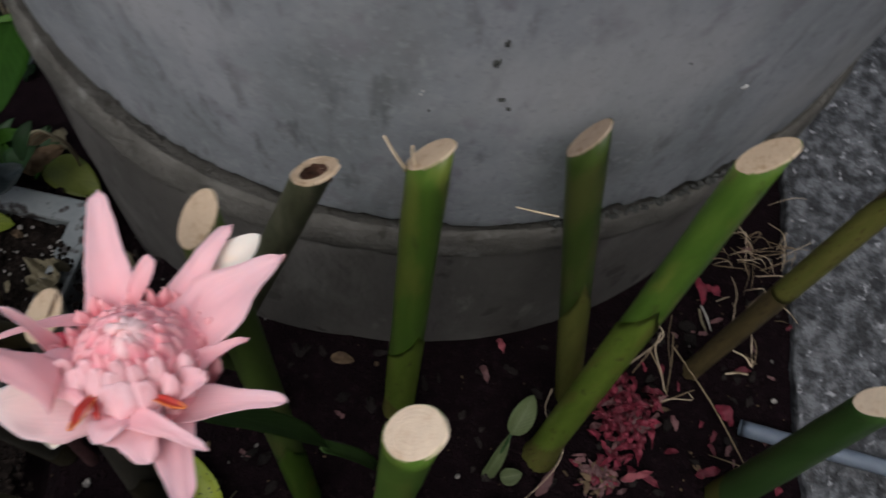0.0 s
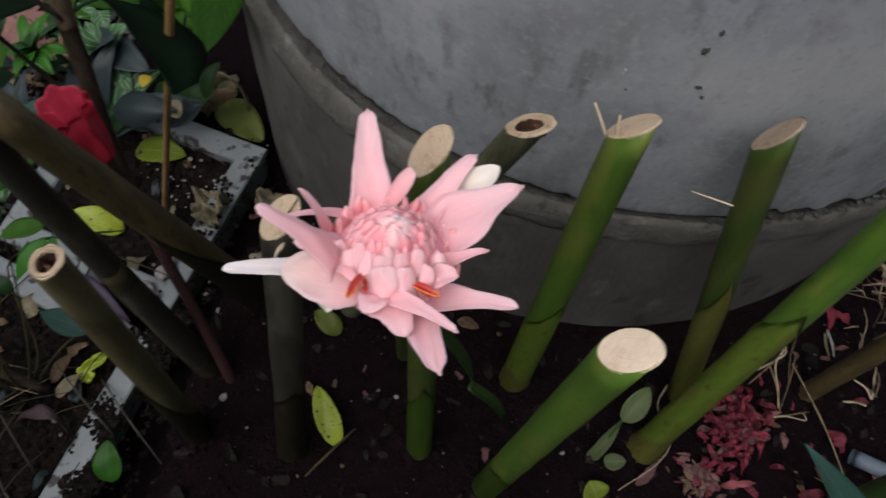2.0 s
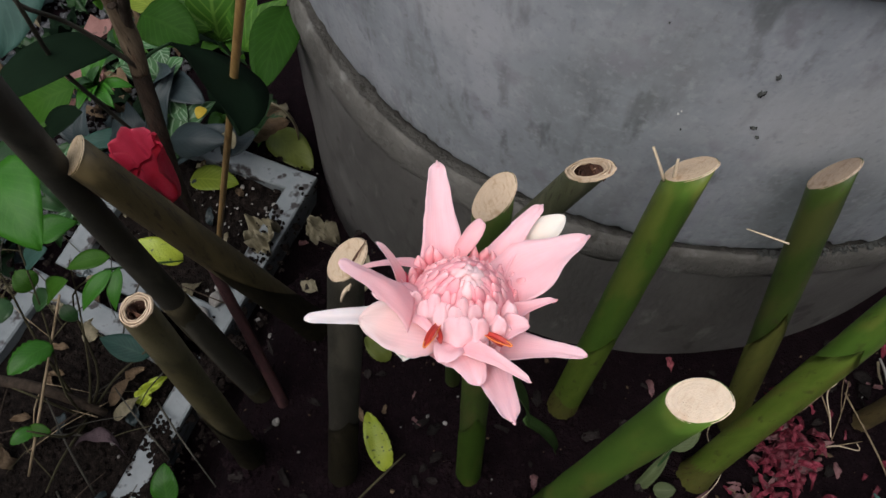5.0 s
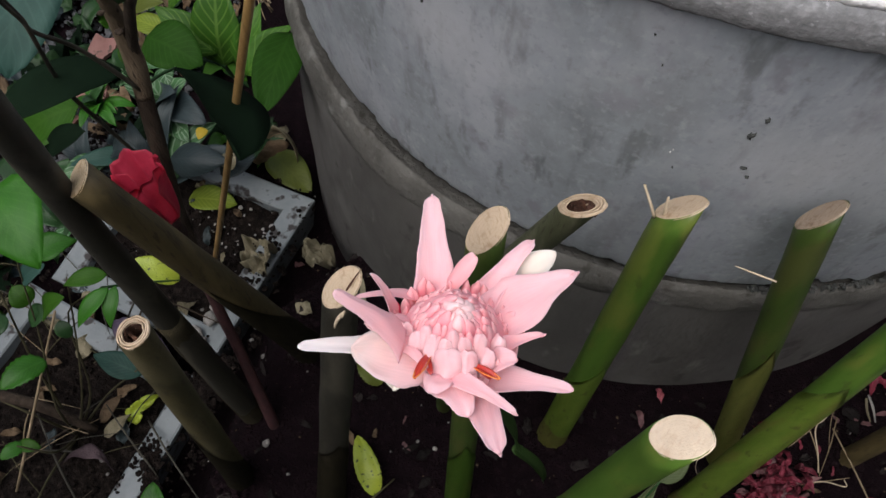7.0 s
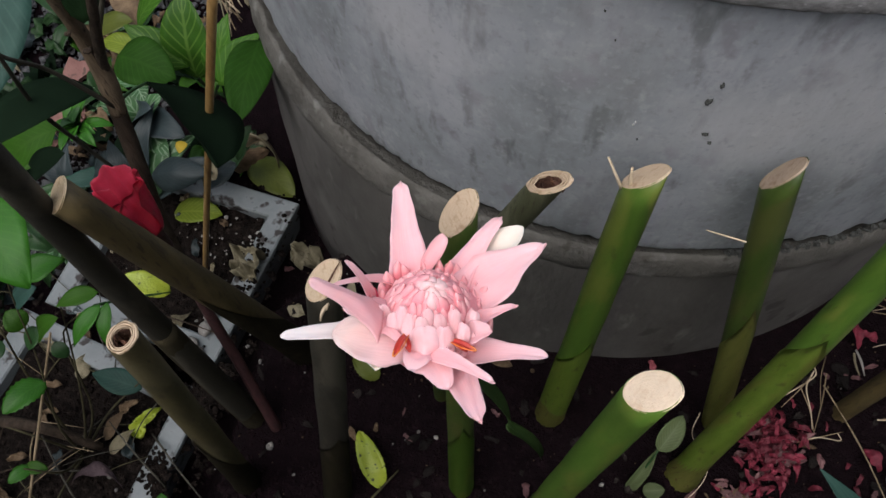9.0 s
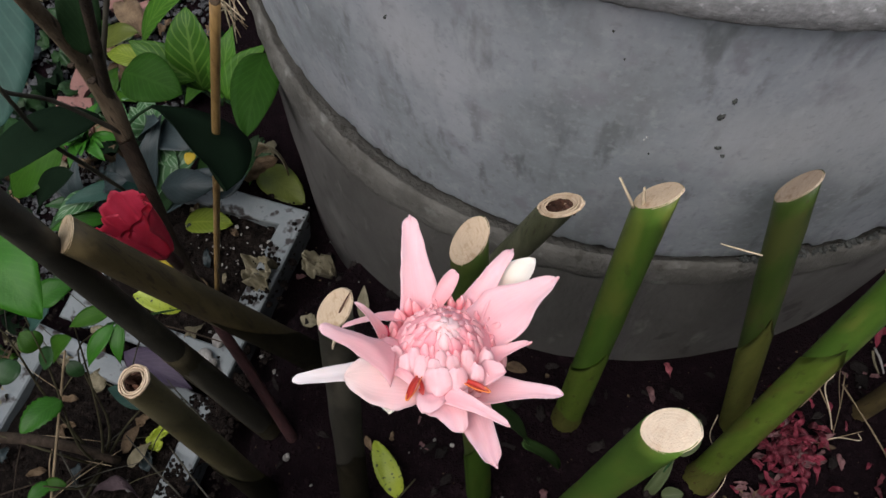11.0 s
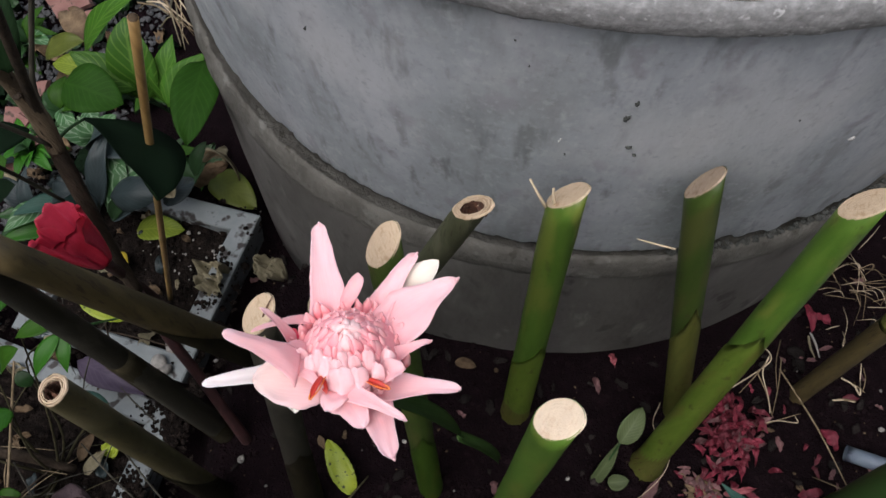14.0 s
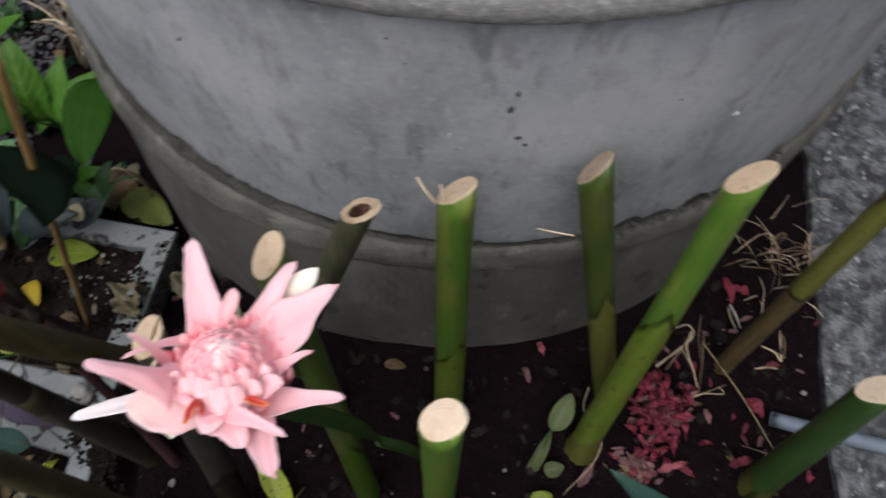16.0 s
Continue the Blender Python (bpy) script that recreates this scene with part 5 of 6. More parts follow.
tray("grey-white plastic planting tray of dark soil under the shrub", [(-0.545, 0.402), (-0.900, 0.474), (-0.985, 0.000), (-0.602, 0.010)], TZ, 0.10, 0.040)
# ---- leafy plants round the trays ----
def leaf(parent, base, tip, width, material, up=(0, 0, 1), arch=0.12, cup=0.12, shape="lance", seed=0, wave=0.05, curl=-0.05, stalk=None, halves=(1, 1), teeth=0.0, name="leaf", label="", nl=12):
    part(name, blade(base, tip, width, up, arch, cup, shape, nl, 6, 0.0006, wave, seed, curl, halves, teeth), material, parent, label)
    if stalk:
        b = Vector(base)
        q = Vector(stalk)
        part("leaf_stalk", tube([q, q.lerp(b, 0.5) + Vector((0, 0, 0.004)), b], [0.0020, 0.0017, 0.0014], 7, 8), MIDLEAF, parent)


shrub = thing("broad_leaf_shrub", (-0.395, 0.357, 0), "woody shrub with brown forked trunk and large leaves darkened for shade", "shrub")
part("trunk", tube([(-0.395, 0.357, -0.03), (-0.432, 0.418, 0.17), (-0.45, 0.446, 0.27), (-0.472, 0.48, 0.36)], [0.0090, 0.0075, 0.0070, 0.0072], 12, 18, 0.08), REDBARK, shrub, "reddish brown lower trunk")
part("trunk", tube([(-0.472, 0.48, 0.36), (-0.485, 0.513, 0.45), (-0.487, 0.542, 0.55), (-0.482, 0.554, 0.615)], [0.0075, 0.0082, 0.0088, 0.0084], 12, 18, 0.10), BARK, shrub, "brown bark trunk")
part("branch", tube([(-0.485, 0.548, 0.585), (-0.48, 0.553, 0.62), (-0.473, 0.555, 0.69), (-0.459, 0.543, 0.75), (-0.449, 0.531, 0.8), (-0.435, 0.517, 0.86), (-0.413, 0.496, 0.93)], [0.0080, 0.0094, 0.0076, 0.0066, 0.0062, 0.006, 0.006], 12, 36, 0.14), PALEBARK, shrub, "pale brown branch")
part("branch", tube([(-0.484, 0.556, 0.61), (-0.467, 0.554, 0.67), (-0.429, 0.542, 0.76), (-0.387, 0.529, 0.86), (-0.335, 0.504, 0.95)], [0.0070, 0.0050, 0.0042, 0.004, 0.004], 10, 24, 0.10), BARK, shrub)
part("branch", tube([(-0.505, 0.573, 0.58), (-0.507, 0.595, 0.62), (-0.489, 0.613, 0.67), (-0.469, 0.631, 0.72), (-0.447, 0.643, 0.77)], [0.0040, 0.0028, 0.0026, 0.0026, 0.0025], 8, 20, 0.08), UMBER, shrub)
for at, size in (((-0.466, 0.545, 0.69), 0.0042), ((-0.476, 0.557, 0.62), 0.0036), ((-0.463, 0.536, 0.725), 0.0032)):
    part("bark_scar", lump(at, size, 3, 0.6, 2), BARK, shrub)
JOINT = (-0.48, 0.545, 0.6)
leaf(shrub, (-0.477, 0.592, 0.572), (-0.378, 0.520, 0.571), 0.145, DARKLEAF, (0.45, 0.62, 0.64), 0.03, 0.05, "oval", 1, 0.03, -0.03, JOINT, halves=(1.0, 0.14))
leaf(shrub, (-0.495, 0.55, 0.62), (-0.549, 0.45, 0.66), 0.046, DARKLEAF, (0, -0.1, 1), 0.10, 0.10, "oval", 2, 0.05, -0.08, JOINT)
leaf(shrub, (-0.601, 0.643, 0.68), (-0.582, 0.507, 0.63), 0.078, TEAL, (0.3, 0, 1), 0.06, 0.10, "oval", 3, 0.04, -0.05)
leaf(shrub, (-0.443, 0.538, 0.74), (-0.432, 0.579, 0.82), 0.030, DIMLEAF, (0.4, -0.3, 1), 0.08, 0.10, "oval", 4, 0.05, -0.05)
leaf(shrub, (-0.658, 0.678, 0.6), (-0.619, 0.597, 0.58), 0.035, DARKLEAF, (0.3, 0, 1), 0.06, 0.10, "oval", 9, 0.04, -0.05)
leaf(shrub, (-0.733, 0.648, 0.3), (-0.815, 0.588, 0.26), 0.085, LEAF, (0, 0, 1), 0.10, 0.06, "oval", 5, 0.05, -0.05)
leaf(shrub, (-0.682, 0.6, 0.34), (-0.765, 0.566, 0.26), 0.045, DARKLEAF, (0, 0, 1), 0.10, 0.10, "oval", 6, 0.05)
part("twig", tube([(-0.473, 0.472, 0.84), (-0.485, 0.49, 0.77), (-0.491, 0.493, 0.74), (-0.535, 0.517, 0.62), (-0.562, 0.546, 0.5), (-0.562, 0.558, 0.42)], [0.0016, 0.0016, 0.0018, 0.0022, 0.0024, 0.0024], 7, 22), UMBER, shrub)
part("twig", tube([(-0.47, 0.468, 0.84), (-0.484, 0.488, 0.77), (-0.49, 0.496, 0.74), (-0.495, 0.525, 0.68), JOINT], [0.0016, 0.0016, 0.0018, 0.0020, 0.0026], 7, 20), UMBER, shrub)

croton = thing("variegated_plant", (-0.698, 0.881, -0.08), "low leafy plant with pale-veined green leaves", "plant")
C0 = (-0.676, 0.902, 0.02)
leaf(croton, (-0.676, 0.762, 0.33), (-0.588, 0.744, 0.33), 0.070, CLUMPLEAF, (0, -0.2, 1), 0.10, 0.10, "oval", 11, 0.04)
leaf(croton, (-0.595, 0.79, 0.26), (-0.61, 0.856, 0.36), 0.072, VARIEG, (0, -0.3, 1), 0.08, 0.10, "oval", 12, 0.06, stalk=C0)
leaf(croton, (-0.56, 0.788, 0.26), (-0.548, 0.852, 0.34), 0.046, VARIEG, (0, -0.3, 1), 0.10, 0.12, "lance", 13, 0.06, stalk=C0)
leaf(croton, (-0.602, 0.794, 0.28), (-0.688, 0.812, 0.33), 0.050, VARIEG, (0, -0.3, 1), 0.10, 0.14, "lance", 14, 0.06, stalk=C0)
leaf(croton, (-0.548, 0.774, 0.28), (-0.498, 0.839, 0.33), 0.048, VARIEG, (0, -0.3, 1), 0.08, 0.18, "lance", 15, 0.06, stalk=C0)
leaf(croton, (-0.488, 0.819, 0.34), (-0.47, 0.684, 0.36), 0.062, CLUMPLEAF, (0.2, -0.4, 1), 0.08, 0.10, "oval", 16, 0.06)
leaf(croton, (-0.737, 0.883, 0.22), (-0.633, 0.929, 0.32), 0.046, VARIEG, (0.2, 0, 1), 0.10, 0.10, "lance", 18, 0.08, stalk=C0)
leaf(croton, (-0.815, 0.943, 0.05), (-0.898, 0.951, 0.06), 0.044, YELLOW, (0, 0, 1), 0.10, 0.08, "oval", 19, 0.08)
leaf(croton, (-0.942, 0.984, 0.02), (-0.858, 1.002, 0.06), 0.050, OLIVELEAF, (0, 0, 1), 0.10, 0.08, "oval", 17, 0.12)
leaf(croton, (-0.948, 1.101, 0.0), (-0.856, 1.007, 0.04), 0.050, DRY, (0, 0, 1), 0.10, 0.08, "oval", 20, 0.3, label="golden brown withered leaf")
leaf(croton, (-0.713, 0.794, 0.2), (-0.692, 0.77, 0.2), 0.030, STRIPED, (0, 0, 1), 0.10, 0.08, "oval", 29, 0.1)
leaf(croton, (-0.585, 0.774, 0.05), (-0.563, 0.815, 0.1), 0.030, DIMLEAF, (0, 0, 1), 0.10, 0.08, "oval", 28, 0.1)

striped = thing("striped_leaf_plant", (-0.842, 0.868, -0.08), "small plant with white-striped and grey-blue leaves", "plant")
S0 = (-0.787, 0.832, 0.0)
leaf(striped, S0, (-0.815, 0.848, 0.06), 0.045, STRIPED, (0, -0.2, 1), 0.15, 0.15, "oval", 21, 0.08)
leaf(striped, S0, (-0.745, 0.856, 0.07), 0.045, STRIPED, (0, -0.2, 1), 0.15, 0.15, "oval", 22, 0.08)
leaf(striped, S0, (-0.851, 0.826, 0.05), 0.040, STRIPED, (0, -0.2, 1), 0.15, 0.15, "oval", 23, 0.08)
leaf(striped, S0, (-0.687, 0.794, 0.06), 0.060, GREYLEAF, (0, -0.2, 1), 0.15, 0.15, "oval", 24, 0.08)
leaf(striped, S0, (-0.741, 0.813, 0.1), 0.050, GREYLEAF, (0.3, -0.2, 1), 0.15, 0.15, "oval", 25, 0.08)
leaf(striped, S0, (-0.709, 0.761, 0.04), 0.050, STRIPED, (0, -0.2, 1), 0.12, 0.12, "oval", 26, 0.08)
leaf(striped, (-0.731, 0.725, 0.02), (-0.617, 0.737, 0.06), 0.060, GREYLEAF, (0, -0.3, 1), 0.15, -0.2, "lance", 27, 0.08)
leaf(striped, (-0.632, 0.755, 0.05), (-0.613, 0.733, 0.04), 0.030, DRYPALE, (0, -0.3, 1), 0.15, 0.2, "oval", 28, 0.08)
leaf(striped, (-0.831, 0.693, 0.02), (-0.879, 0.63, 0.04), 0.040, STRIPED, (0, -0.2, 1), 0.15, 0.15, "lance", 29, 0.05)
leaf(striped, (-0.811, 0.699, 0.05), (-0.762, 0.706, 0.08), 0.035, GREYLEAF, (0, -0.2, 1), 0.15, 0.15, "oval", 30, 0.05)
leaf(striped, (-0.766, 0.72, 0.02), (-0.872, 0.656, 0.05), 0.035, TEAL, (0, -0.2, 1), 0.15, 0.15, "lance", 31, 0.05)
leaf(striped, (-0.811, 0.662, 0.0), (-0.897, 0.615, 0.02), 0.030, BRIGHT, (0, -0.2, 1), 0.15, 0.15, "lance", 32, 0.05)
leaf(striped, (-0.682, 0.787, 0.05), (-0.686, 0.765, 0.05), 0.020, GOLD, (0, -0.2, 1), 0.15, 0.15, "oval", 33, 0.05, label="small yellow leaf")

bright = thing("small_green_plant", (-0.945, 0.804, -0.08), "small bright green leafy plant among the trays", "plant")
for k in range(16):
    th = k * 2.4
    c = Vector((-0.851, 0.759, 0.08))
    q = c + Vector((math.cos(th), math.sin(th), 0)) * (0.022 + 0.018 * (k % 3))
    leaf(bright, c, q + Vector((0, 0, 0.015 * (k % 4))), 0.022, BRIGHT if k % 3 else MIDLEAF, (0, 0, 1), 0.2, 0.15, "oval", 40 + k, 0.1, nl=8)
part("stem", tube([(-0.949, 0.809, -0.09), tuple(Vector((-0.844, 0.754, 0.09)))], [0.002, 0.0016], 7, 5), TWIG, bright)

bush = thing("toothed_leaf_bush", (-0.717, 0.266, -0.08), "thin-stemmed bush with toothed green leaves", "bush")
B0 = Vector((-0.717, 0.268, -0.09))
for pts in (((-0.696, 0.29, 0.06), (-0.686, 0.357, 0.2), (-0.681, 0.41, 0.32), (-0.651, 0.434, 0.42)), ((-0.668, 0.316, 0.06), (-0.662, 0.376, 0.16), (-0.647, 0.428, 0.28)),
            ((-0.67, 0.329, 0.04), (-0.666, 0.395, 0.2), (-0.599, 0.428, 0.28)), ((-0.743, 0.271, 0.02), (-0.824, 0.278, 0.05)), ((-0.685, 0.232, 0.02), (-0.712, 0.223, 0.08)),
            ((-0.697, 0.2, -0.02), (-0.679, 0.152, 0.02)), ((-0.661, 0.332, 0.0), (-0.613, 0.382, 0.04)), ((-0.725, 0.334, 0.12), (-0.755, 0.394, 0.22), (-0.765, 0.408, 0.26))):
    part("twig", tube([tuple(B0), *pts], [0.0026, 0.0018, 0.0013, 0.0010, 0.0008][:len(pts) + 1], 7, 14, 0.15), TWIG, bush)
part("branch", tube([(-0.846, 0.274, 0.04), (-0.745, 0.285, 0.03), (-0.677, 0.282, -0.05)], [0.009, 0.0085, 0.007], 9, 12, 0.1), BARK, bush, "brown branch")
part("straw_stalk", tube([(-0.739, 0.163, -0.03), (-0.726, 0.281, 0.06), (-0.703, 0.402, 0.17)], [0.0022, 0.0022, 0.0018], 7, 10), STRAW, bush, "pale dry stalk")
leaf(bush, (-0.56, 0.418, 0.6), (-0.499, 0.364, 0.58), 0.066, BRIGHT, (0, 0, 1), 0.10, 0.08, "heart", 51, 0.05)
leaf(bush, (-0.585, 0.401, 0.46), (-0.552, 0.43, 0.46), 0.032, BRIGHT, (0, 0, 1), 0.12, 0.08, "lance", 52, 0.05)
leaf(bush, (-0.684, 0.403, 0.3), (-0.658, 0.426, 0.32), 0.030, TEAL, (0, 0, 1), 0.12, 0.08, "oval", 53, 0.05)
leaf(bush, (-0.685, 0.386, 0.26), (-0.706, 0.396, 0.28), 0.032, LEAF, (0, 0, 1), 0.12, 0.08, "oval", 54, 0.05)
leaf(bush, (-0.674, 0.381, 0.24), (-0.64, 0.402, 0.28), 0.034, LEAF, (0, 0, 1), 0.12, 0.08, "oval", 55, 0.05)
leaf(bush, (-0.673, 0.39, 0.24), (-0.699, 0.368, 0.22), 0.030, MIDLEAF, (0, 0, 1), 0.12, 0.08, "oval", 56, 0.05)
leaf(bush, (-0.589, 0.441, 0.3), (-0.635, 0.413, 0.3), 0.026, LEAF, (0, 0, 1), 0.12, 0.10, "lance", 57, 0.05)
leaf(bush, (-0.58, 0.426, 0.3), (-0.604, 0.372, 0.28), 0.024, BRIGHT, (0, 0, 1), 0.12, 0.10, "lance", 58, 0.05)
leaf(bush, (-0.573, 0.431, 0.3), (-0.565, 0.383, 0.28), 0.020, BRIGHT, (0, 0, 1), 0.12, 0.10, "lance", 59, 0.05)
leaf(bush, (-0.687, 0.337, 0.16), (-0.716, 0.283, 0.18), 0.042, BRIGHT, (0, 0, 1), 0.12, 0.08, "oval", 60, 0.05, teeth=0.25, nl=16)
leaf(bush, (-0.718, 0.228, 0.05), (-0.738, 0.2, 0.06), 0.024, BRIGHT, (0, 0, 1), 0.12, 0.08, "oval", 61, 0.05, teeth=0.2)
leaf(bush, (-0.728, 0.225, 0.05), (-0.695, 0.231, 0.05), 0.020, LEAF, (0, 0, 1), 0.12, 0.08, "oval", 62, 0.05)
leaf(bush, (-0.611, 0.373, 0.03), (-0.692, 0.379, 0.04), 0.040, TEAL, (0, 0, 1), 0.10, 0.08, "lance", 63, 0.05)
leaf(bush, (-0.536, 0.481, 0.22), (-0.595, 0.48, 0.25), 0.034, SPOTTED, (0, 0, 1), 0.10, 0.08, "oval", 64, 0.08, stalk=((-0.599, 0.428, 0.28)), label="spotted yellow leaf")
leaf(bush, (-0.663, 0.383, 0.22), (-0.649, 0.369, 0.2), 0.022, MIDLEAF, (0, 0, 1), 0.12, 0.08, "oval", 65, 0.05)
leaf(bush, (-0.775, 0.52, 0.3), (-0.76, 0.562, 0.28), 0.05, MIDLEAF, (0, 0, 1), 0.12, 0.08, "oval", 66, 0.05)
leaf(bush, (-0.746, 0.372, 0.2), (-0.755, 0.337, 0.2), 0.04, MIDLEAF, (0, 0, 1), 0.12, 0.08, "oval", 67, 0.05)

def rosette(at, n, size, mats, seed, tall=0.06):
    """A low rosette of arching leaves."""
    r2 = random.Random(seed)
    at = Vector(at)
    ob = thing("leafy_plant", at, "low dark-leaved plant on the ground behind the trays", "plant", "low plants")
    for k in range(n):
        th = k * 2.4 + r2.uniform(-0.4, 0.4)
        out = Vector((math.cos(th), math.sin(th), 0))
        b = at + Vector((0, 0, tall * r2.uniform(0.2, 0.7)))
        t = at + out * size * r2.uniform(0.6, 1.1) + Vector((0, 0, tall * r2.uniform(0.3, 1.3)))
        leaf(ob, b, t, size * r2.uniform(0.35, 0.55), mats[k % len(mats)], (0, 0, 1), 0.2, 0.15, "oval" if k % 2 else "lance", seed + k, 0.1, -0.1, nl=9)
    part("crown_stem", tube([at - Vector((0, 0, 0.02)), at + Vector((0, 0, tall * 0.6))], [0.004, 0.003], 7, 4), TWIG, ob)


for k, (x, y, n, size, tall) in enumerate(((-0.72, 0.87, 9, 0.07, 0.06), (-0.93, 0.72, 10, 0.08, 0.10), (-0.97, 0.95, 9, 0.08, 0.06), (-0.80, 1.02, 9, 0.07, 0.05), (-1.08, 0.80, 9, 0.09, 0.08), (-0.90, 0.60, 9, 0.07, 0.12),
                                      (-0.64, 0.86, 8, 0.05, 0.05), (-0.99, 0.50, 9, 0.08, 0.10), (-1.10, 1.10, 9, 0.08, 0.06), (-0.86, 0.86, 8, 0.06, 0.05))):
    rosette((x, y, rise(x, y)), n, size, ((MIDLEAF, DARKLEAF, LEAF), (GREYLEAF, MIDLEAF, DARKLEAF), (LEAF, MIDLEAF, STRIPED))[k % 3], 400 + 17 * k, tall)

# ---- sprouts and single leaves in the bed ----
def lone_leaf(name, label, base, tip, width, material, **how):
    how.setdefault("arch", 0.12), how.setdefault("cup", 0.12)
    return single(name, blade(base, tip, width, **how), material, base, label, "leaf", "litter on the soil")


lone_leaf("fallen_leaf", "spotted yellow-green leaf standing in dark soil", (-0.218, 0.313, 0.012), (-0.271, 0.384, 0.03), 0.036, SPOTTED, shape="oval", wave=0.16, seed=71, teeth=0.10, nl=20)
lone_leaf("fallen_leaf", "notched yellow-green leaf on the soil beneath the flower", (-0.264, 0.471, 0.01), (-0.31, 0.492, 0.02), 0.034, OLIVELEAF, shape="oval", wave=0.12, seed=72, teeth=0.2, nl=18)
lone_leaf("fallen_leaf", "green leaf at the trays' edge", (-0.51, 0.183, 0.0), (-0.532, 0.235, 0.02), 0.040, BRIGHT, shape="oval", wave=0.08, seed=73)
lone_leaf("fallen_leaf", "yellow-green leaf on the tray soil", (-0.715, 0.704, -0.075), (-0.624, 0.715, -0.065), 0.050, YELLOW, shape="oval", wave=0.05, seed=74)
lone_leaf("fallen_leaf", "olive-yellow leaf lying behind the tray", (-0.624, 0.850, -0.118), (-0.518, 0.790, -0.101), 0.066, OLIVELEAF, shape="oval", wave=0.05, seed=75)
lone_leaf("dry_leaf", "crumpled pale dry leaf on the tray's lip", (-0.565, 0.607, -0.052), (-0.522, 0.654, -0.045), 0.058, DRYPALE, shape="oval", wave=1.0, seed=77, cup=0.3, nl=30, nw=16, ragged=0.35)
lone_leaf("fallen_leaf", "yellow leaf lying beside the red flower", (-0.730, 0.655, -0.066), (-0.702, 0.608, -0.056), 0.034, GOLD, shape="oval", wave=0.15, seed=88)
lone_leaf("dry_leaf", "crumpled pale leaf on dark soil", (-0.464, 0.661, -0.03), (-0.41, 0.642, -0.02), 0.046, DRYPALE, shape="oval", wave=0.8, seed=78, cup=0.25, nl=28, nw=14, ragged=0.3)
lone_leaf("dry_leaf", "small pale leaf on dark soil", (-0.437, 0.554, 0.0), (-0.407, 0.545, 0.01), 0.022, DRYPALE, shape="oval", wave=0.4, seed=79)
lone_leaf("dry_leaf", "dry olive leaf standing near the ring", (-0.335, 0.566, 0.005), (-0.346, 0.621, 0.02), 0.020, DRYPALE, shape="lance", wave=0.3, seed=80, cup=0.4)
lone_leaf("dry_leaf", "pale green withered leaf in the tray", (-0.665, 0.277, -0.07), (-0.635, 0.32, -0.05), 0.022, DRYPALE, shape="lance", wave=0.3, seed=81)
lone_leaf("dry_leaf", "pale green withered leaf in the tray", (-0.634, 0.31, -0.07), (-0.607, 0.359, -0.04), 0.030, SPOTTED, shape="oval", wave=0.6, seed=82, cup=0.3, nl=20, nw=10, ragged=0.3)
lone_leaf("dry_leaf", "withered brown leaf in the tray", (-0.683, 0.295, -0.07), (-0.662, 0.344, -0.05), 0.022, DRY, shape="lance", wave=0.3, seed=83)
lone_leaf("dry_leaf", "purple-grey leaf on the tray's lip", (-0.729, 0.452, -0.052), (-0.595, 0.414, -0.045), 0.050, PURPLE, shape="lance", wave=0.15, seed=84)
lone_leaf("dry_leaf", "brown leaf chip on the soil", (-0.101, 0.539, 0.004), (-0.066, 0.535, 0.008), 0.018, DRY, shape="oval", wave=0.3, seed=85)

lone_leaf("dry_leaf", "purple-brown leaf arched over a hollow in the tray", (-0.706, 0.224, -0.06), (-0.625, 0.231, -0.06), 0.030, DRYPURPLE, shape="lance", up=(0.2, 0.6, 0.5), arch=0.42, wave=0.3, seed=87, cup=-0.3, nl=20, nw=8)
for k, (p, q, w, m) in enumerate((((-0.737, 0.698, -0.02), (-0.689, 0.743, 0.03), 0.030, DIMLEAF), ((-0.738, 0.701, -0.02), (-0.617, 0.767, 0.05), 0.050, GREYLEAF), ((-0.764, 0.72, -0.02), (-0.748, 0.836, 0.08), 0.040, GREYLEAF), ((-0.754, 0.716, -0.03), (-0.68, 0.807, 0.04), 0.050, STRIPED),
                                  ((-0.775, 0.712, -0.03), (-0.826, 0.771, 0.03), 0.045, GREYLEAF), ((-0.788, 0.703, -0.03), (-0.863, 0.723, 0.0), 0.045, DIMLEAF), ((-0.766, 0.702, -0.03), (-0.822, 0.719, -0.02), 0.040, DRY), ((-0.656, 0.743, -0.02), (-0.603, 0.789, 0.0), 0.045, GREYLEAF), ((-0.633, 0.783, -0.02), (-0.594, 0.824, 0.0), 0.045, DIMLEAF))):
    leaf(striped, p, q, w, m, (0, -0.2, 1), 0.14, 0.14, "oval" if k % 2 else "lance", 300 + k, 0.2)
root_clump = thing("dry_leaf_skeleton", (-0.600, 0.845, -0.10), "curled ribs of a dry pale leaf behind the tray", "dry leaf")
for k in range(8):
    s = k / 7
    part("rib", tube([(-0.655 + 0.008 * s, 0.815 + 0.010 * s, -0.07), (-0.634 + 0.010 * s, 0.824, -0.040 + 0.004 * s), (-0.600 + 0.012 * s, 0.846 + 0.012 * s, 0.006 - 0.034 * s), (-0.570 + 0.004 * s, 0.846 + 0.006 * s, -0.018 - 0.050 * s), (-0.556 - 0.006 * s, 0.838, -0.062 - 0.034 * s)], [0.0014, 0.0020, 0.0024, 0.0018, 0.0008], 6, 18, 0.25, seed=k), STRAW if k % 3 else DRYPALE, root_clump)
part("blade_scrap", blade((-0.650, 0.815, -0.075), (-0.572, 0.848, -0.045), 0.040, (0, -0.5, 1), 0.30, -0.35, "oval", 18, 8, 0.0006, 0.35, 31), DRY, root_clump, "brown crumpled blade")

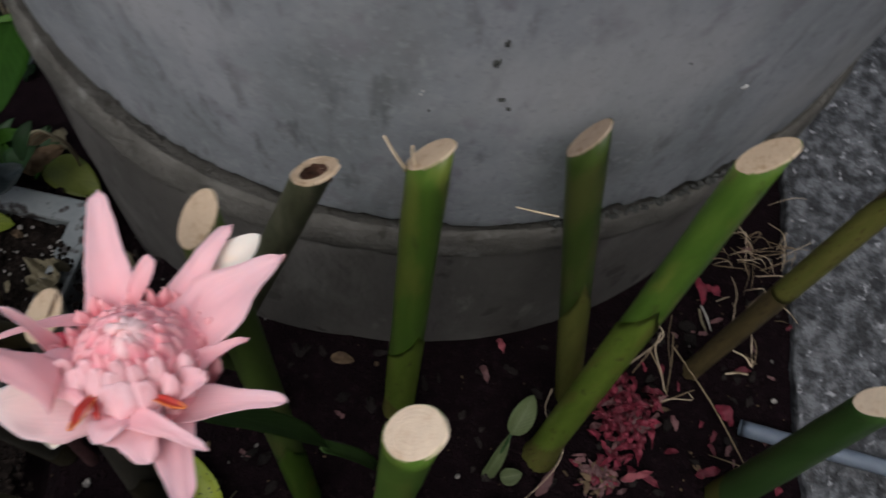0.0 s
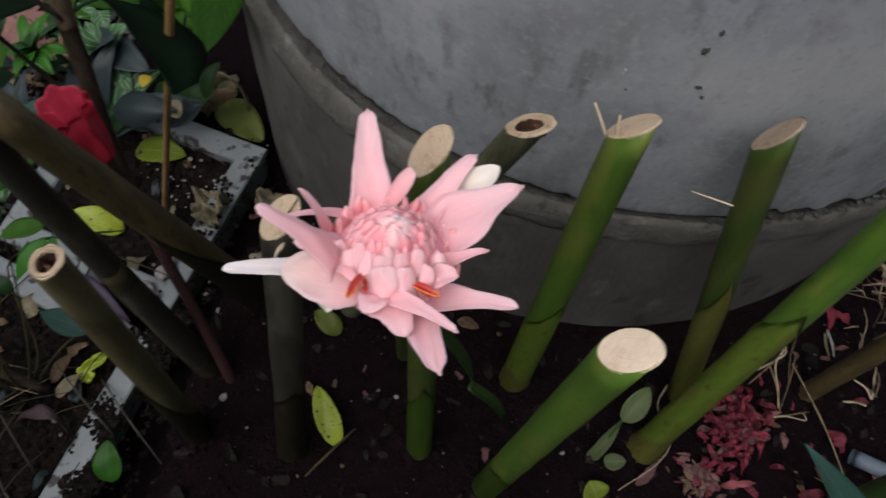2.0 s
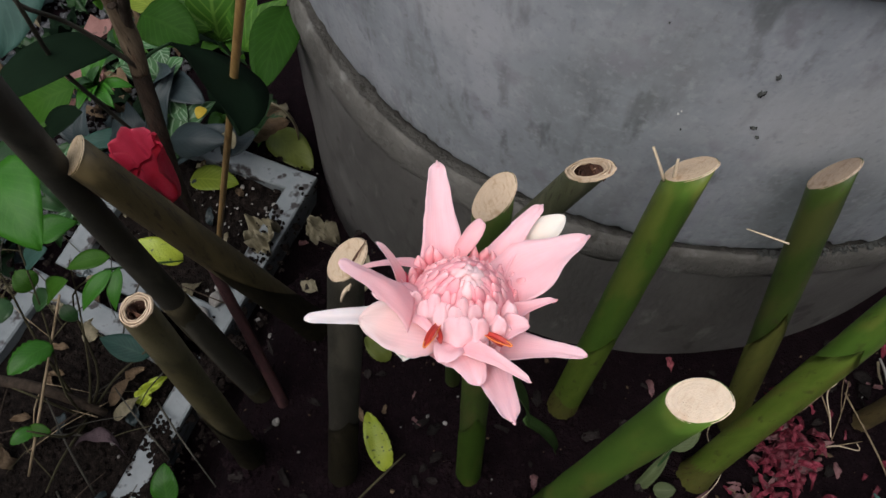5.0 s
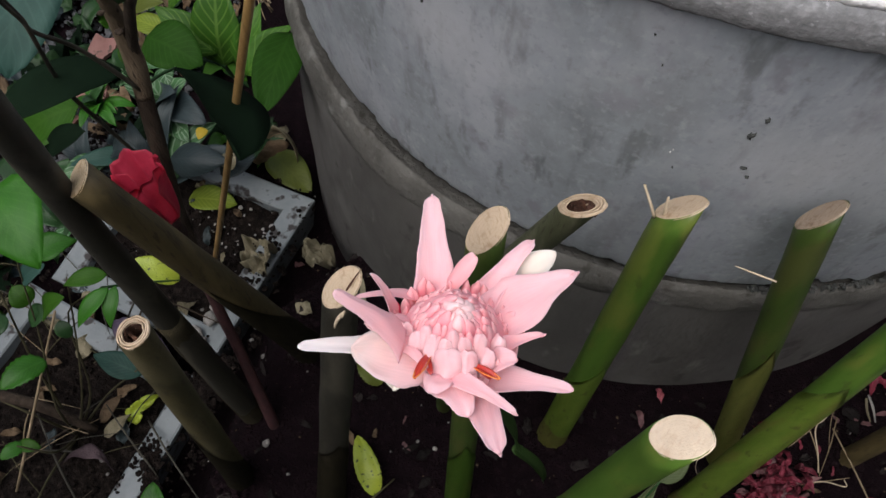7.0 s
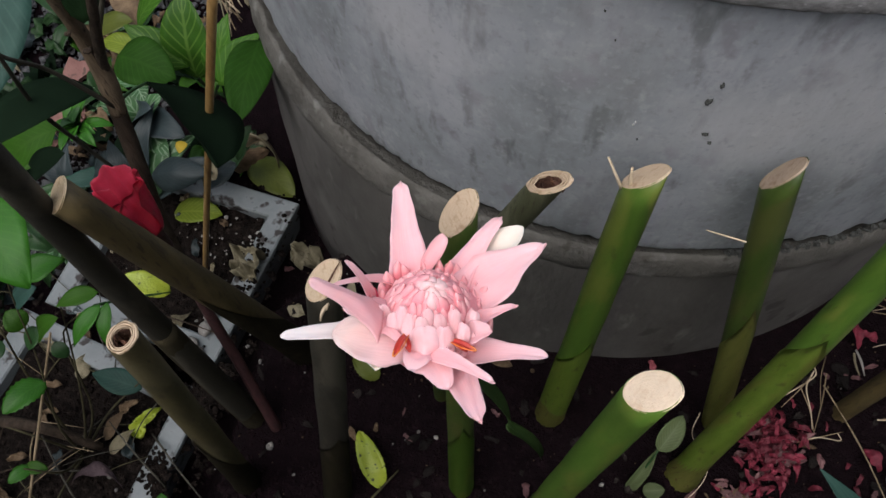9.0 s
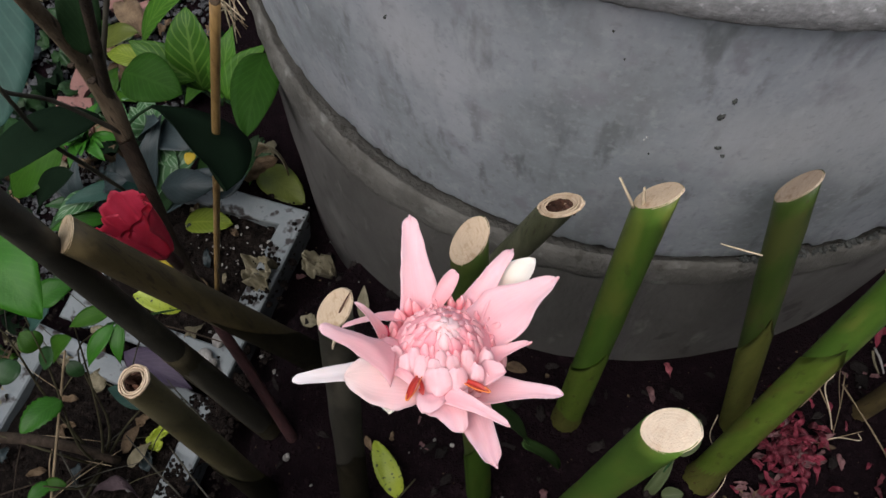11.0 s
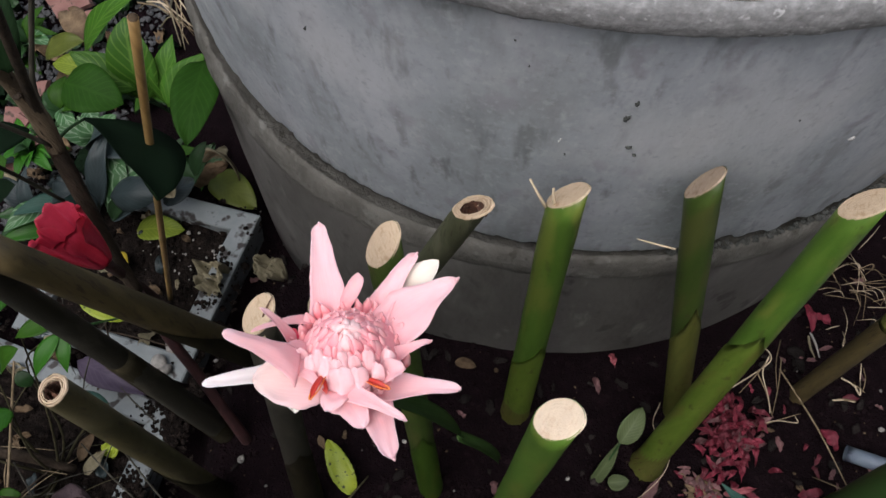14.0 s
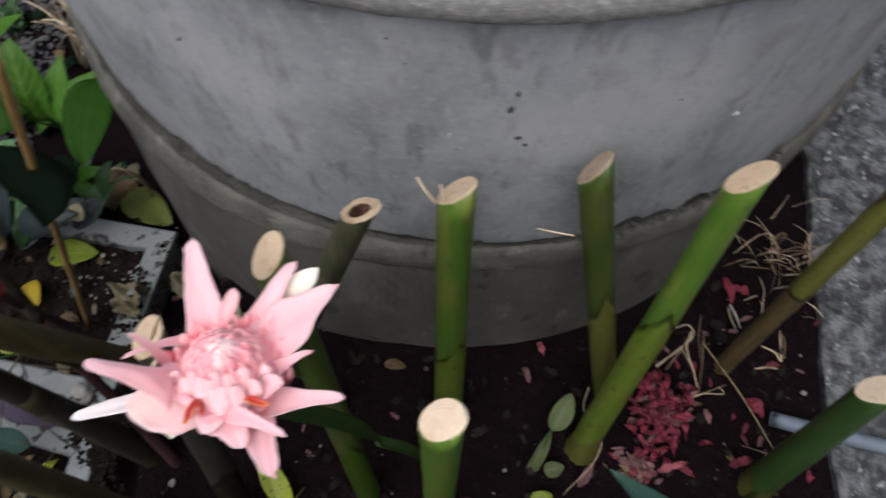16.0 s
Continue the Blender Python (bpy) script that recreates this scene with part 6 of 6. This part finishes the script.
over = thing("rim_leaf_plant", (0.10, 0.80, 0.742), "pale yellow-green leaf hanging over the planter's rim", "plant")
part("leaf", blade((0.112, 0.700, 0.885), (0.133, 0.592, 0.842), 0.024, (0, -0.3, 1), 0.10, 0.15, "lance", 10, 6, 0.0006, 0.03, 3, -0.1), YELLOW, over)
part("leaf_stalk", tube([(0.10, 0.80, 0.735), (0.104, 0.76, 0.86), (0.112, 0.70, 0.885)], [0.003, 0.0025, 0.002], 8, 10), TWIG, over)
blade_plant = thing("strap_leaf_plant", (0.33, 0.02, 0), "strap-leaved plant with a grey-green leaf tip", "plant")
part("leaf", blade((0.175, 0.263, 0.72), (0.098, 0.309, 0.8), 0.024, (0, 0, 1), 0.06, 0.15, "lance", 12, 6, 0.0007, 0.03, 5, -0.03), TEAL, blade_plant)
part("leaf_stalk", tube([(0.33, 0.02, -0.02), (0.30, 0.05, 0.4), (0.175, 0.263, 0.72)], [0.004, 0.0035, 0.0025], 8, 12), TWIG, blade_plant)
lone_leaf("fallen_leaf", "yellow-green leaf on dark soil", (0.154, 0.337, 0.02), (0.136, 0.358, 0.03), 0.040, YELLOW, shape="oval", wave=0.08, seed=86)

sprout = thing("seedling", (0.135, 0.392, 0.0), "small grey-green seedling at the stem's foot", "seedling")
leaf(sprout, (0.157, 0.443, 0.07), (0.182, 0.495, 0.09), 0.032, SAGE, (0, -0.2, 1), 0.1, 0.25, "oval", 91, 0.05, stalk=((0.136, 0.394, 0.0)))
leaf(sprout, (0.152, 0.391, 0.02), (0.181, 0.398, 0.03), 0.024, SAGE, (0, -0.2, 1), 0.1, 0.25, "oval", 92, 0.05)
leaf(sprout, (0.133, 0.393, 0.005), (0.158, 0.446, 0.06), 0.018, SAGE, (0, -0.2, 1), 0.1, 0.5, "strap", 93, 0.03)

# ---- blue pipe across the bed's edge ----
pipe = thing("pvc_pipe", (0.5, 0.492, 0.01), "blue-grey plastic pipe lying across soil and path", "pipe")
pa, pb = Vector((0.495, 0.491, 0.022)), Vector((0.579, 0.473, 0.034))
pd = (pb - pa).normalized()
pt = tube([pa, pb, pb + pd * 0.5], [0.0115, 0.0115, 0.0115], 18, 10, caps=False)
bmesh.ops.solidify(pt, geom=pt.faces[:], thickness=0.002)
part("pipe_body", pt, PIPE, pipe)

# ---- litter: fallen petals, straw, pebbles, crumbs ----
def petal_heap():
    out = []
    rng = random.Random(4)
    for k in range(150):
        c = Vector((0.322, 0.494, 0.012))
        x, y = rng.gauss(0, 0.021), rng.gauss(0, 0.027)
        z = 0.004 + 0.036 * max(0, 1 - (x * x + y * y) / 0.004) * rng.random()
        th = rng.uniform(0, 6.28)
        b = Vector((c.x + x, c.y + y, z))
        ln = rng.uniform(0.014, 0.032)
        t = b + Vector((math.cos(th), math.sin(th), rng.uniform(-0.15, 0.45))) * ln
        out.append((b, t, rng.uniform(0.005, 0.010), k))
    return out


old_heap = thing("petal_heap", (0.287, 0.405, 0.0), "heap of withered purple-brown petals on dark soil", "fallen petals")
r4 = random.Random(61)
for k in range(80):
    x, y = r4.gauss(0, 0.015), r4.gauss(0, 0.012)
    p = Vector((0.29, 0.403, 0.004)) + Vector((x, y, 0.014 * r4.random() * max(0, 1 - (x * x + y * y) / 0.0015)))
    th, ln = r4.uniform(0, 6.28), r4.uniform(0.010, 0.022)
    part("petal", blade(p, p + Vector((math.cos(th), math.sin(th), r4.uniform(-0.1, 0.3))) * ln, ln * r4.uniform(0.25, 0.45), (0, 0, 1), 0.2, 0.3, "strap", 6, 3, 0.0004, 0.5, k), (FADED, DRY, FALLEN, FADED)[k % 4], old_heap)
heap = thing("petal_heap", (0.323, 0.488, 0.0), "heap of fallen crimson petals at the stem's foot", "fallen petals")
for b, t, w, k in petal_heap():
    part("petal", blade(b, t, w, (0, 0, 1), 0.15 + 0.35 * (k % 3), 0.4, "strap", 9, 4, 0.0004, 0.7, k, 0.3 * (k % 4 - 1.5)), FALLEN if k % 9 else FADED, heap)


def scatter_petals(n, centre, spread_xy, materials, seed, size=(0.012, 0.024)):
    rng = random.Random(seed)
    for k in range(n):
        x, y = centre[0] + rng.gauss(0, spread_xy[0]), centre[1] + rng.gauss(0, spread_xy[1])
        if math.hypot(x - RING[0], y - RING[1]) < 0.64:
            continue
        th, ln = rng.uniform(0, 6.28), rng.uniform(*size)
        z = rise(x, y) + 0.004
        b = Vector((x, y, z))
        t = b + Vector((math.cos(th), math.sin(th), rng.uniform(-0.05, 0.2))) * ln
        single("fallen_petal", blade(b, t, ln * rng.uniform(0.25, 0.45), (0, 0, 1), 0.15, 0.3, "strap", 8, 4, 0.0004, 0.7, k), materials[k % len(materials)], b, "fallen pink petal on dark soil", "petal", "litter on the soil")


def bright_petal(b, t, w, material, seed):
    single("fallen_petal", blade(b, t, w, (0, 0, 1), 0.22, 0.35, "strap", 12, 5, 0.0005, 0.5, seed), material, b, "curled bright pink petal on dark soil", "petal", "litter on the soil")


bright_petal((0.140, 0.590, 0.006), (0.149, 0.567, 0.010), 0.010, ROSY, 1)
bright_petal((0.325, 0.404, 0.010), (0.370, 0.419, 0.012), 0.010, ROSY, 2)
bright_petal((0.432, 0.420, 0.010), (0.466, 0.430, 0.014), 0.014, FALLEN, 3)
bright_petal((0.463, 0.522, 0.012), (0.485, 0.493, 0.014), 0.018, FALLEN, 4)
bright_petal((0.436, 0.715, 0.020), (0.447, 0.671, 0.018), 0.012, FALLEN, 5)
bright_petal((0.450, 0.700, 0.016), (0.478, 0.690, 0.014), 0.014, FALLEN, 6)
bright_petal((0.341, 0.471, 0.024), (0.377, 0.484, 0.026), 0.009, FADED, 7)
bright_petal((0.318, 0.430, 0.008), (0.342, 0.440, 0.012), 0.008, FALLEN, 8)
bright_petal((0.205, 0.372, 0.008), (0.228, 0.413, 0.020), 0.012, FADED, 9)
bright_petal((0.118, 0.548, 0.006), (0.128, 0.522, 0.010), 0.010, FADED, 10)
scatter_petals(5, (0.352, 0.454, 0.0), (0.06, 0.045), (FALLEN, FADED, FALLEN), 11)
scatter_petals(10, (0.46, 0.66, 0.0), (0.05, 0.06), (FALLEN, FADED), 12)
scatter_petals(5, (0.468, 0.425, 0.0), (0.05, 0.04), (FALLEN, FADED), 13)
scatter_petals(7, (0.487, 0.529, 0.0), (0.07, 0.06), (FADED, FALLEN, DRY), 18)
scatter_petals(8, (0.334, 0.54, 0.0), (0.04, 0.04), (FALLEN, FADED), 19)
scatter_petals(5, (0.14, 0.574, 0.0), (0.06, 0.03), (FADED, MULCH, FALLEN), 14)
scatter_petals(6, (-0.228, 0.438, 0.0), (0.10, 0.06), (FADED, MULCH, DRY), 15)
scatter_petals(5, (-0.012, 0.411, 0.0), (0.08, 0.05), (FADED, MULCH, FADED), 16)
scatter_petals(14, (-0.597, 0.655, -0.06), (0.09, 0.09), (DRY, FADED, DRYPALE), 17, (0.010, 0.022))


def straw(a, b, r=0.0014, sag=0.006, seed=0, material=None):
    a, b, r = Vector(a), Vector(b), r * 0.75
    q = a.lerp(b, 0.5) + Vector((noise.noise(Vector((seed, 1, 2))) * 0.02, noise.noise(Vector((seed, 5, 2))) * 0.02, sag))
    single("straw", tube([a, q, b], [r, r, r * 0.6], 6, 9), material or STRAW, a, "dry pale straw on the soil", "straw", "litter on the soil")


straw((-0.247, 0.261, 0.03), (-0.201, 0.343, 0.015), 0.0026, 0.004, 40, TWIG)
straw((0.398, 0.604, 0.02), (0.506, 0.435, 0.012), 0.0017, 0.012, 1)
straw((0.506, 0.435, 0.012), (0.452, 0.45, 0.01), 0.0014, 0.003, 2)
def root_string(pts, r, material):
    single("root_string", tube(pts, [r * 0.7, r * 0.7, r * 0.6, r * 0.4], 6, 22, 0.2), material, pts[0], "pale curly dry root fibre on the soil", "root", "litter on the soil")


root_string([(0.318, 0.556, 0.040), (0.352, 0.584, 0.034), (0.374, 0.606, 0.050), (0.366, 0.622, 0.052), (0.348, 0.616, 0.050)], 0.0015, FIBRE)
root_string([(0.371, 0.612, 0.052), (0.366, 0.588, 0.040), (0.378, 0.556, 0.030), (0.385, 0.533, 0.020)], 0.0016, FIBRE)
root_string([(0.388, 0.641, 0.050), (0.382, 0.604, 0.050), (0.386, 0.566, 0.044)], 0.0012, STRAW)
root_string([(0.361, 0.509, 0.012), (0.392, 0.522, 0.022), (0.422, 0.523, 0.028), (0.418, 0.532, 0.030)], 0.0013, FIBRE)
root_string([(0.494, 0.607, 0.012), (0.512, 0.598, 0.014), (0.521, 0.584, 0.014), (0.522, 0.610, 0.014), (0.524, 0.634, 0.014)], 0.0020, FIBRE)
root_string([(0.481, 0.570, 0.012), (0.500, 0.573, 0.013), (0.515, 0.572, 0.012)], 0.0018, FIBRE)
root_string([(0.443, 0.666, 0.016), (0.446, 0.650, 0.014), (0.454, 0.633, 0.012)], 0.0030, DRYPALE)
root_string([(0.212, 0.513, 0.060), (0.206, 0.480, 0.050), (0.232, 0.443, 0.050), (0.222, 0.405, 0.040), (0.181, 0.358, 0.012)], 0.0010, FIBRE)
straw((0.361, 0.59, 0.03), (0.392, 0.53, 0.01), 0.0013, 0.008, 3)
straw((0.39, 0.613, 0.05), (0.392, 0.534, 0.01), 0.0013, 0.006, 4)
straw((0.367, 0.602, 0.05), (0.338, 0.556, 0.02), 0.0013, 0.010, 5)
straw((0.366, 0.51, 0.012), (0.434, 0.542, 0.01), 0.0012, 0.004, 6)
straw((0.528, 0.628, 0.012), (0.527, 0.59, 0.01), 0.0014, 0.008, 7)
straw((0.501, 0.604, 0.012), (0.531, 0.59, 0.01), 0.0014, 0.004, 8)
straw((0.49, 0.573, 0.012), (0.517, 0.574, 0.01), 0.0022, 0.002, 9)
straw((0.447, 0.673, 0.012), (0.462, 0.635, 0.01), 0.0026, 0.004, 10, CHIP)
rng = random.Random(21)
for k in range(48):
    c = Vector((0.527, 0.752, 0.01))
    x, y = rng.gauss(0, 0.030), rng.gauss(0, 0.040)
    th, ln = rng.uniform(0, 6.28), rng.uniform(0.02, 0.07)
    a = Vector((c.x + x, c.y + y, rng.uniform(0.004, 0.03)))
    straw(a, a + Vector((math.cos(th) * ln, math.sin(th) * ln, rng.uniform(-0.01, 0.02))), rng.uniform(0.0006, 0.0012), rng.uniform(0.0, 0.03), 30 + k, FIBRE if k % 2 else STRAW)
for k in range(12):
    a = Vector((-0.861, 1.211, -0.08)).lerp(Vector((-0.82, 1.217, -0.08)), rng.random()) + Vector((rng.gauss(0, 0.03), rng.gauss(0, 0.03), rng.uniform(-0.02, 0.03)))
    b = Vector((-0.724, 1.109, -0.06)).lerp(Vector((-0.738, 1.157, -0.05)), rng.random()) + Vector((rng.gauss(0, 0.015), rng.gauss(0, 0.02), rng.uniform(-0.02, 0.03)))
    straw(a, b, rng.uniform(0.0014, 0.0026), 0.03, 80 + k, (FIBRE, STRAW, DRYPALE)[k % 3])

# withered leaves and twigs in the trays and behind them
def withered(n, x0, x1, y0, y1, zof, seed, size=(0.02, 0.05), mats=(DRY, DRYPALE, DRY, GREYLEAF)):
    r2 = random.Random(seed)
    for k in range(n):
        x, y, th, ln = r2.uniform(x0, x1), r2.uniform(y0, y1), r2.uniform(0, 6.28), r2.uniform(*size)
        if math.hypot(x - RING[0], y - RING[1]) < 0.68:
            continue
        b = Vector((x, y, zof(x, y) + 0.006))
        t = b + Vector((math.cos(th), math.sin(th), r2.uniform(0.0, 0.35))) * ln
        lone_leaf("dry_leaf", "withered curled leaf on the soil", b, t, ln * r2.uniform(0.35, 0.6), mats[k % len(mats)], shape="oval", wave=0.9, cup=0.35, seed=seed + k, nl=8, nw=4)


withered(26, -0.98, -0.62, 0.16, 0.50, lambda x, y: TZ - 0.018, 201)
withered(14, -0.84, -0.54, 0.60, 0.75, lambda x, y: TZ - 0.018, 202, (0.015, 0.035))
withered(46, -1.25, -0.60, 0.82, 1.30, rise, 203, (0.03, 0.08), (DRY, GREYLEAF, MIDLEAF, DRYPALE, LEAF, DARKLEAF))
withered(30, -1.25, -0.92, 0.35, 0.85, rise, 204, (0.03, 0.07), (DRY, MIDLEAF, DRYPALE, LEAF))
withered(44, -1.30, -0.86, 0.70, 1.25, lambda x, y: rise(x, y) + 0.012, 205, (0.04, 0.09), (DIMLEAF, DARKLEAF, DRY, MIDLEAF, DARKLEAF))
for k in range(26):
    r2 = random.Random(300 + k)
    x, y, th, ln = r2.uniform(-1.0, -0.6), r2.uniform(0.15, 0.5), r2.uniform(0, 6.28), r2.uniform(0.05, 0.16)
    a = Vector((x, y, TZ - 0.012))
    straw(a, a + Vector((math.cos(th) * ln, math.sin(th) * ln, r2.uniform(0, 0.06))), r2.uniform(0.0008, 0.0018), 0.012, 300 + k, TWIG if k % 5 else STRAW)

for k in range(30):
    r2 = random.Random(900 + k)
    x, y, th, ln = r2.uniform(-0.95, -0.55), r2.uniform(0.10, 0.52), r2.uniform(0, 6.28), r2.uniform(0.06, 0.18)
    a = Vector((x, y, TZ + r2.uniform(0.0, 0.05)))
    straw(a, a + Vector((math.cos(th) * ln, math.sin(th) * ln, r2.uniform(-0.05, 0.08))), r2.uniform(0.0010, 0.0024), 0.012, 500 + k, (UMBER, BARK, UMBER)[k % 3])

# broken terracotta behind the shrub
def shard(at, size, seed, turn):
    bm = bmesh.new()
    pts = []
    sides = 9
    for k in range(sides):
        q = 2 * math.pi * k / sides
        r = size * (0.85 + 0.9 * noise.noise(Vector((seed * 3.3, k * 1.7, 0.4))))
        pts.append(Vector((math.cos(q) * r, math.sin(q) * r * 0.7, 0.012 * math.cos(q * 1.0))))
    lo = [bm.verts.new(p) for p in pts]
    hi = [bm.verts.new(p * 0.96 + Vector((0, 0, 0.012))) for p in pts]
    bm.faces.new(lo[::-1]), bm.faces.new(hi)
    for k in range(sides):
        bm.faces.new((lo[k], lo[(k + 1) % sides], hi[(k + 1) % sides], hi[k]))
    bm.transform(Matrix.Translation(at) @ pose(0, 0, 0, 18, -12, turn))
    single("terracotta_shard", bm, TERRA, at, "pinkish broken terracotta shard on gravel", "shard", "broken terracotta", flat=True)


shard((-1.034, 0.897, -0.13), 0.075, 6, 55)
shard((-1.044, 0.976, -0.13), 0.050, 1, 40)
shard((-1.037, 0.882, -0.13), 0.060, 2, 10)
shard((-1.031, 0.823, -0.13), 0.03, 3, 80)
shard((-1.054, 1.218, -0.13), 0.06, 4, 20)
shard((-0.984, 1.147, -0.13), 0.04, 5, 70)

rng = np.random.default_rng(8)
spots = []
while len(spots) < 11000:
    x, y = rng.uniform(-1.75, -0.84), rng.uniform(0.55, 1.75)
    if math.hypot(x, y - 1.2) > 0.7:
        spots.append((x, y, -0.157 + rng.uniform(0, 0.008), rng.uniform(0.0035, 0.0085)))
single("gravel", lumps(spots), GRAVEL, (-1.2, 1.0, -0.16), "loose dark grey gravel", "gravel", "", "stuff", flat=True)

spots = []
while len(spots) < 5200:
    x, y = rng.uniform(-0.62, 0.585), rng.uniform(0.12, 0.78)
    if math.hypot(x, y - 1.2) < 0.635 or x < -0.5 and y < 0.8:
        continue
    spots.append((x, y, rise(x, y) + 0.001, rng.choice([0.0018, 0.0028, 0.004, 0.006], p=[0.45, 0.3, 0.18, 0.07])))
for at, wide in FEET:
    for k in range(46):
        th, far = rng.uniform(0, 6.28), wide * rng.uniform(0.9, 1.9)
        size = rng.uniform(0.003, 0.009) * (1.6 - 0.5 * far / wide)
        spots.append((at.x + far * math.cos(th), at.y + far * math.sin(th), rise(at.x, at.y) + size * 0.5, size))
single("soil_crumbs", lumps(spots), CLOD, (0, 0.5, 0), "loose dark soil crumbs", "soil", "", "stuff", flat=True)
spots = []
while len(spots) < 1500:
    x, y = rng.uniform(-0.96, -0.50), rng.uniform(0.12, 0.79)
    spots.append((x, y, TZ - 0.020, rng.choice([0.003, 0.005, 0.008], p=[0.5, 0.35, 0.15])))
single("tray_crumbs", lumps(spots), TRAYSOIL, (-0.7, 0.5, TZ), "crumbly brown potting soil", "soil", "", "stuff", flat=True)
spots = []
for k in range(1700):
    s, t = rng.uniform(0, 1), rng.normal(0, 0.014)
    x, y = -0.608 + 0.073 * s + 0.016 + t, 0.010 + 0.542 * s
    if noise.noise(Vector((x * 14, y * 14, 3))) > -0.02:
        spots.append((x, y, TZ + 0.001, rng.choice([0.003, 0.005, 0.008], p=[0.5, 0.35, 0.15])))
for k in range(160):
    s, t = rng.uniform(0, 1), rng.normal(0, 0.012)
    x, y = -0.495 - 0.035 * s - 0.02 + t, 0.763 - 0.203 * s
    if noise.noise(Vector((x * 16, y * 16, 8))) > 0.0:
        spots.append((x, y, TZ + 0.001, rng.choice([0.002, 0.004, 0.006], p=[0.5, 0.35, 0.15])))
r7 = random.Random(77)
for cx, cy, sx, sy, count in ((-0.583, 0.272, 0.018, 0.016, 150), (-0.585, 0.395, 0.020, 0.014, 50), (-0.560, 0.405, 0.012, 0.010, 40), (-0.615, 0.225, 0.010, 0.020, 40), (-0.604, 0.335, 0.008, 0.030, 50)):
    for k in range(count):
        spots.append((r7.gauss(cx, sx * 0.6), r7.gauss(cy, sy * 0.6), TZ + r7.uniform(0.0, 0.004), r7.uniform(0.0015, 0.0045)))
single("spilt_soil", lumps(spots, 0.6), TRAYSOIL, (-0.58, 0.3, TZ), "dark soil spilt over the trays' edges", "soil", "", "stuff", flat=True)
spots = []
while len(spots) < 70:
    x, y = rng.uniform(-0.95, 0.585), rng.uniform(0.15, 0.78)
    if math.hypot(x, y - 1.2) < 0.635:
        continue
    spots.append((x, y, (rise(x, y) if x > -0.49 else TZ - 0.018) + 0.003, rng.choice([0.0015, 0.0025, 0.0042], p=[0.55, 0.33, 0.12])))
single("pale_chips", lumps(spots, 0.6), CHIP, (0, 0.5, 0), "small pale stone and perlite chips", "chips", "", "stuff", flat=True)
spots = []
while len(spots) < 45:
    x, y = rng.normal(-0.60, 0.06), rng.normal(0.665, 0.04)
    if -0.80 < x < -0.55 and 0.62 < y < 0.73:
        spots.append((x, y, TZ - 0.012, rng.choice([0.0016, 0.0026, 0.0045], p=[0.5, 0.3, 0.2])))
single("perlite_chips", lumps(spots, 0.7), CHIP, (-0.66, 0.66, TZ), "white perlite chips on the tray soil", "chips", "", "stuff", flat=True)
for k, (at, size) in enumerate((((-0.401, 0.335, 0.004), 0.006), ((-0.4, 0.337, 0.004), 0.006), ((0.095, 0.389, 0.004), 0.004), ((0.556, 0.538, 0.006), 0.005), ((-0.593, 0.472, -0.05), 0.016), ((-0.579, 0.502, -0.05), 0.014), ((-0.578, 0.461, -0.05), 0.012), ((-0.575, 0.523, -0.05), 0.012), ((-0.158, 0.403, 0.004), 0.004))):
    single("pebble", lump(at, size, k + 1, 0.7, 2), CHIP, at, "small pale pebble in dark soil", "pebble", "pebbles")

leaves = []
r3 = random.Random(77)
while len(leaves) < 150:
    x, y = r3.uniform(-0.46, 0.57), r3.uniform(0.16, 0.72)
    if math.hypot(x, y - 1.2) < 0.64:
        continue
    th, ln = r3.uniform(0, 6.28), r3.uniform(0.008, 0.030)
    p = Vector((x, y, rise(x, y) + 0.003))
    leaves.append(blade(p, p + Vector((math.cos(th), math.sin(th), r3.uniform(-0.05, 0.25))) * ln, ln * r3.uniform(0.25, 0.7), (0, 0, 1), 0.12, 0.2, r3.choice(("oval", "strap", "tongue")), 6, 4, 0.0004, 0.6, len(leaves)))
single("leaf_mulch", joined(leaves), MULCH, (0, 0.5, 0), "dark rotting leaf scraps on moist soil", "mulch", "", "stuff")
spots = []
while len(spots) < 220:
    x, y = rng.uniform(-0.50, 0.585), rng.uniform(0.15, 0.75)
    if math.hypot(x, y - 1.2) < 0.635:
        continue
    spots.append((x, y, rise(x, y) + 0.002, rng.choice([0.0010, 0.0016, 0.0026, 0.004], p=[0.4, 0.35, 0.2, 0.05])))
single("bark_bits", lumps(spots, 0.5), DRY, (0, 0.5, 0), "small brown bark bits in the soil", "mulch", "", "stuff", flat=True)
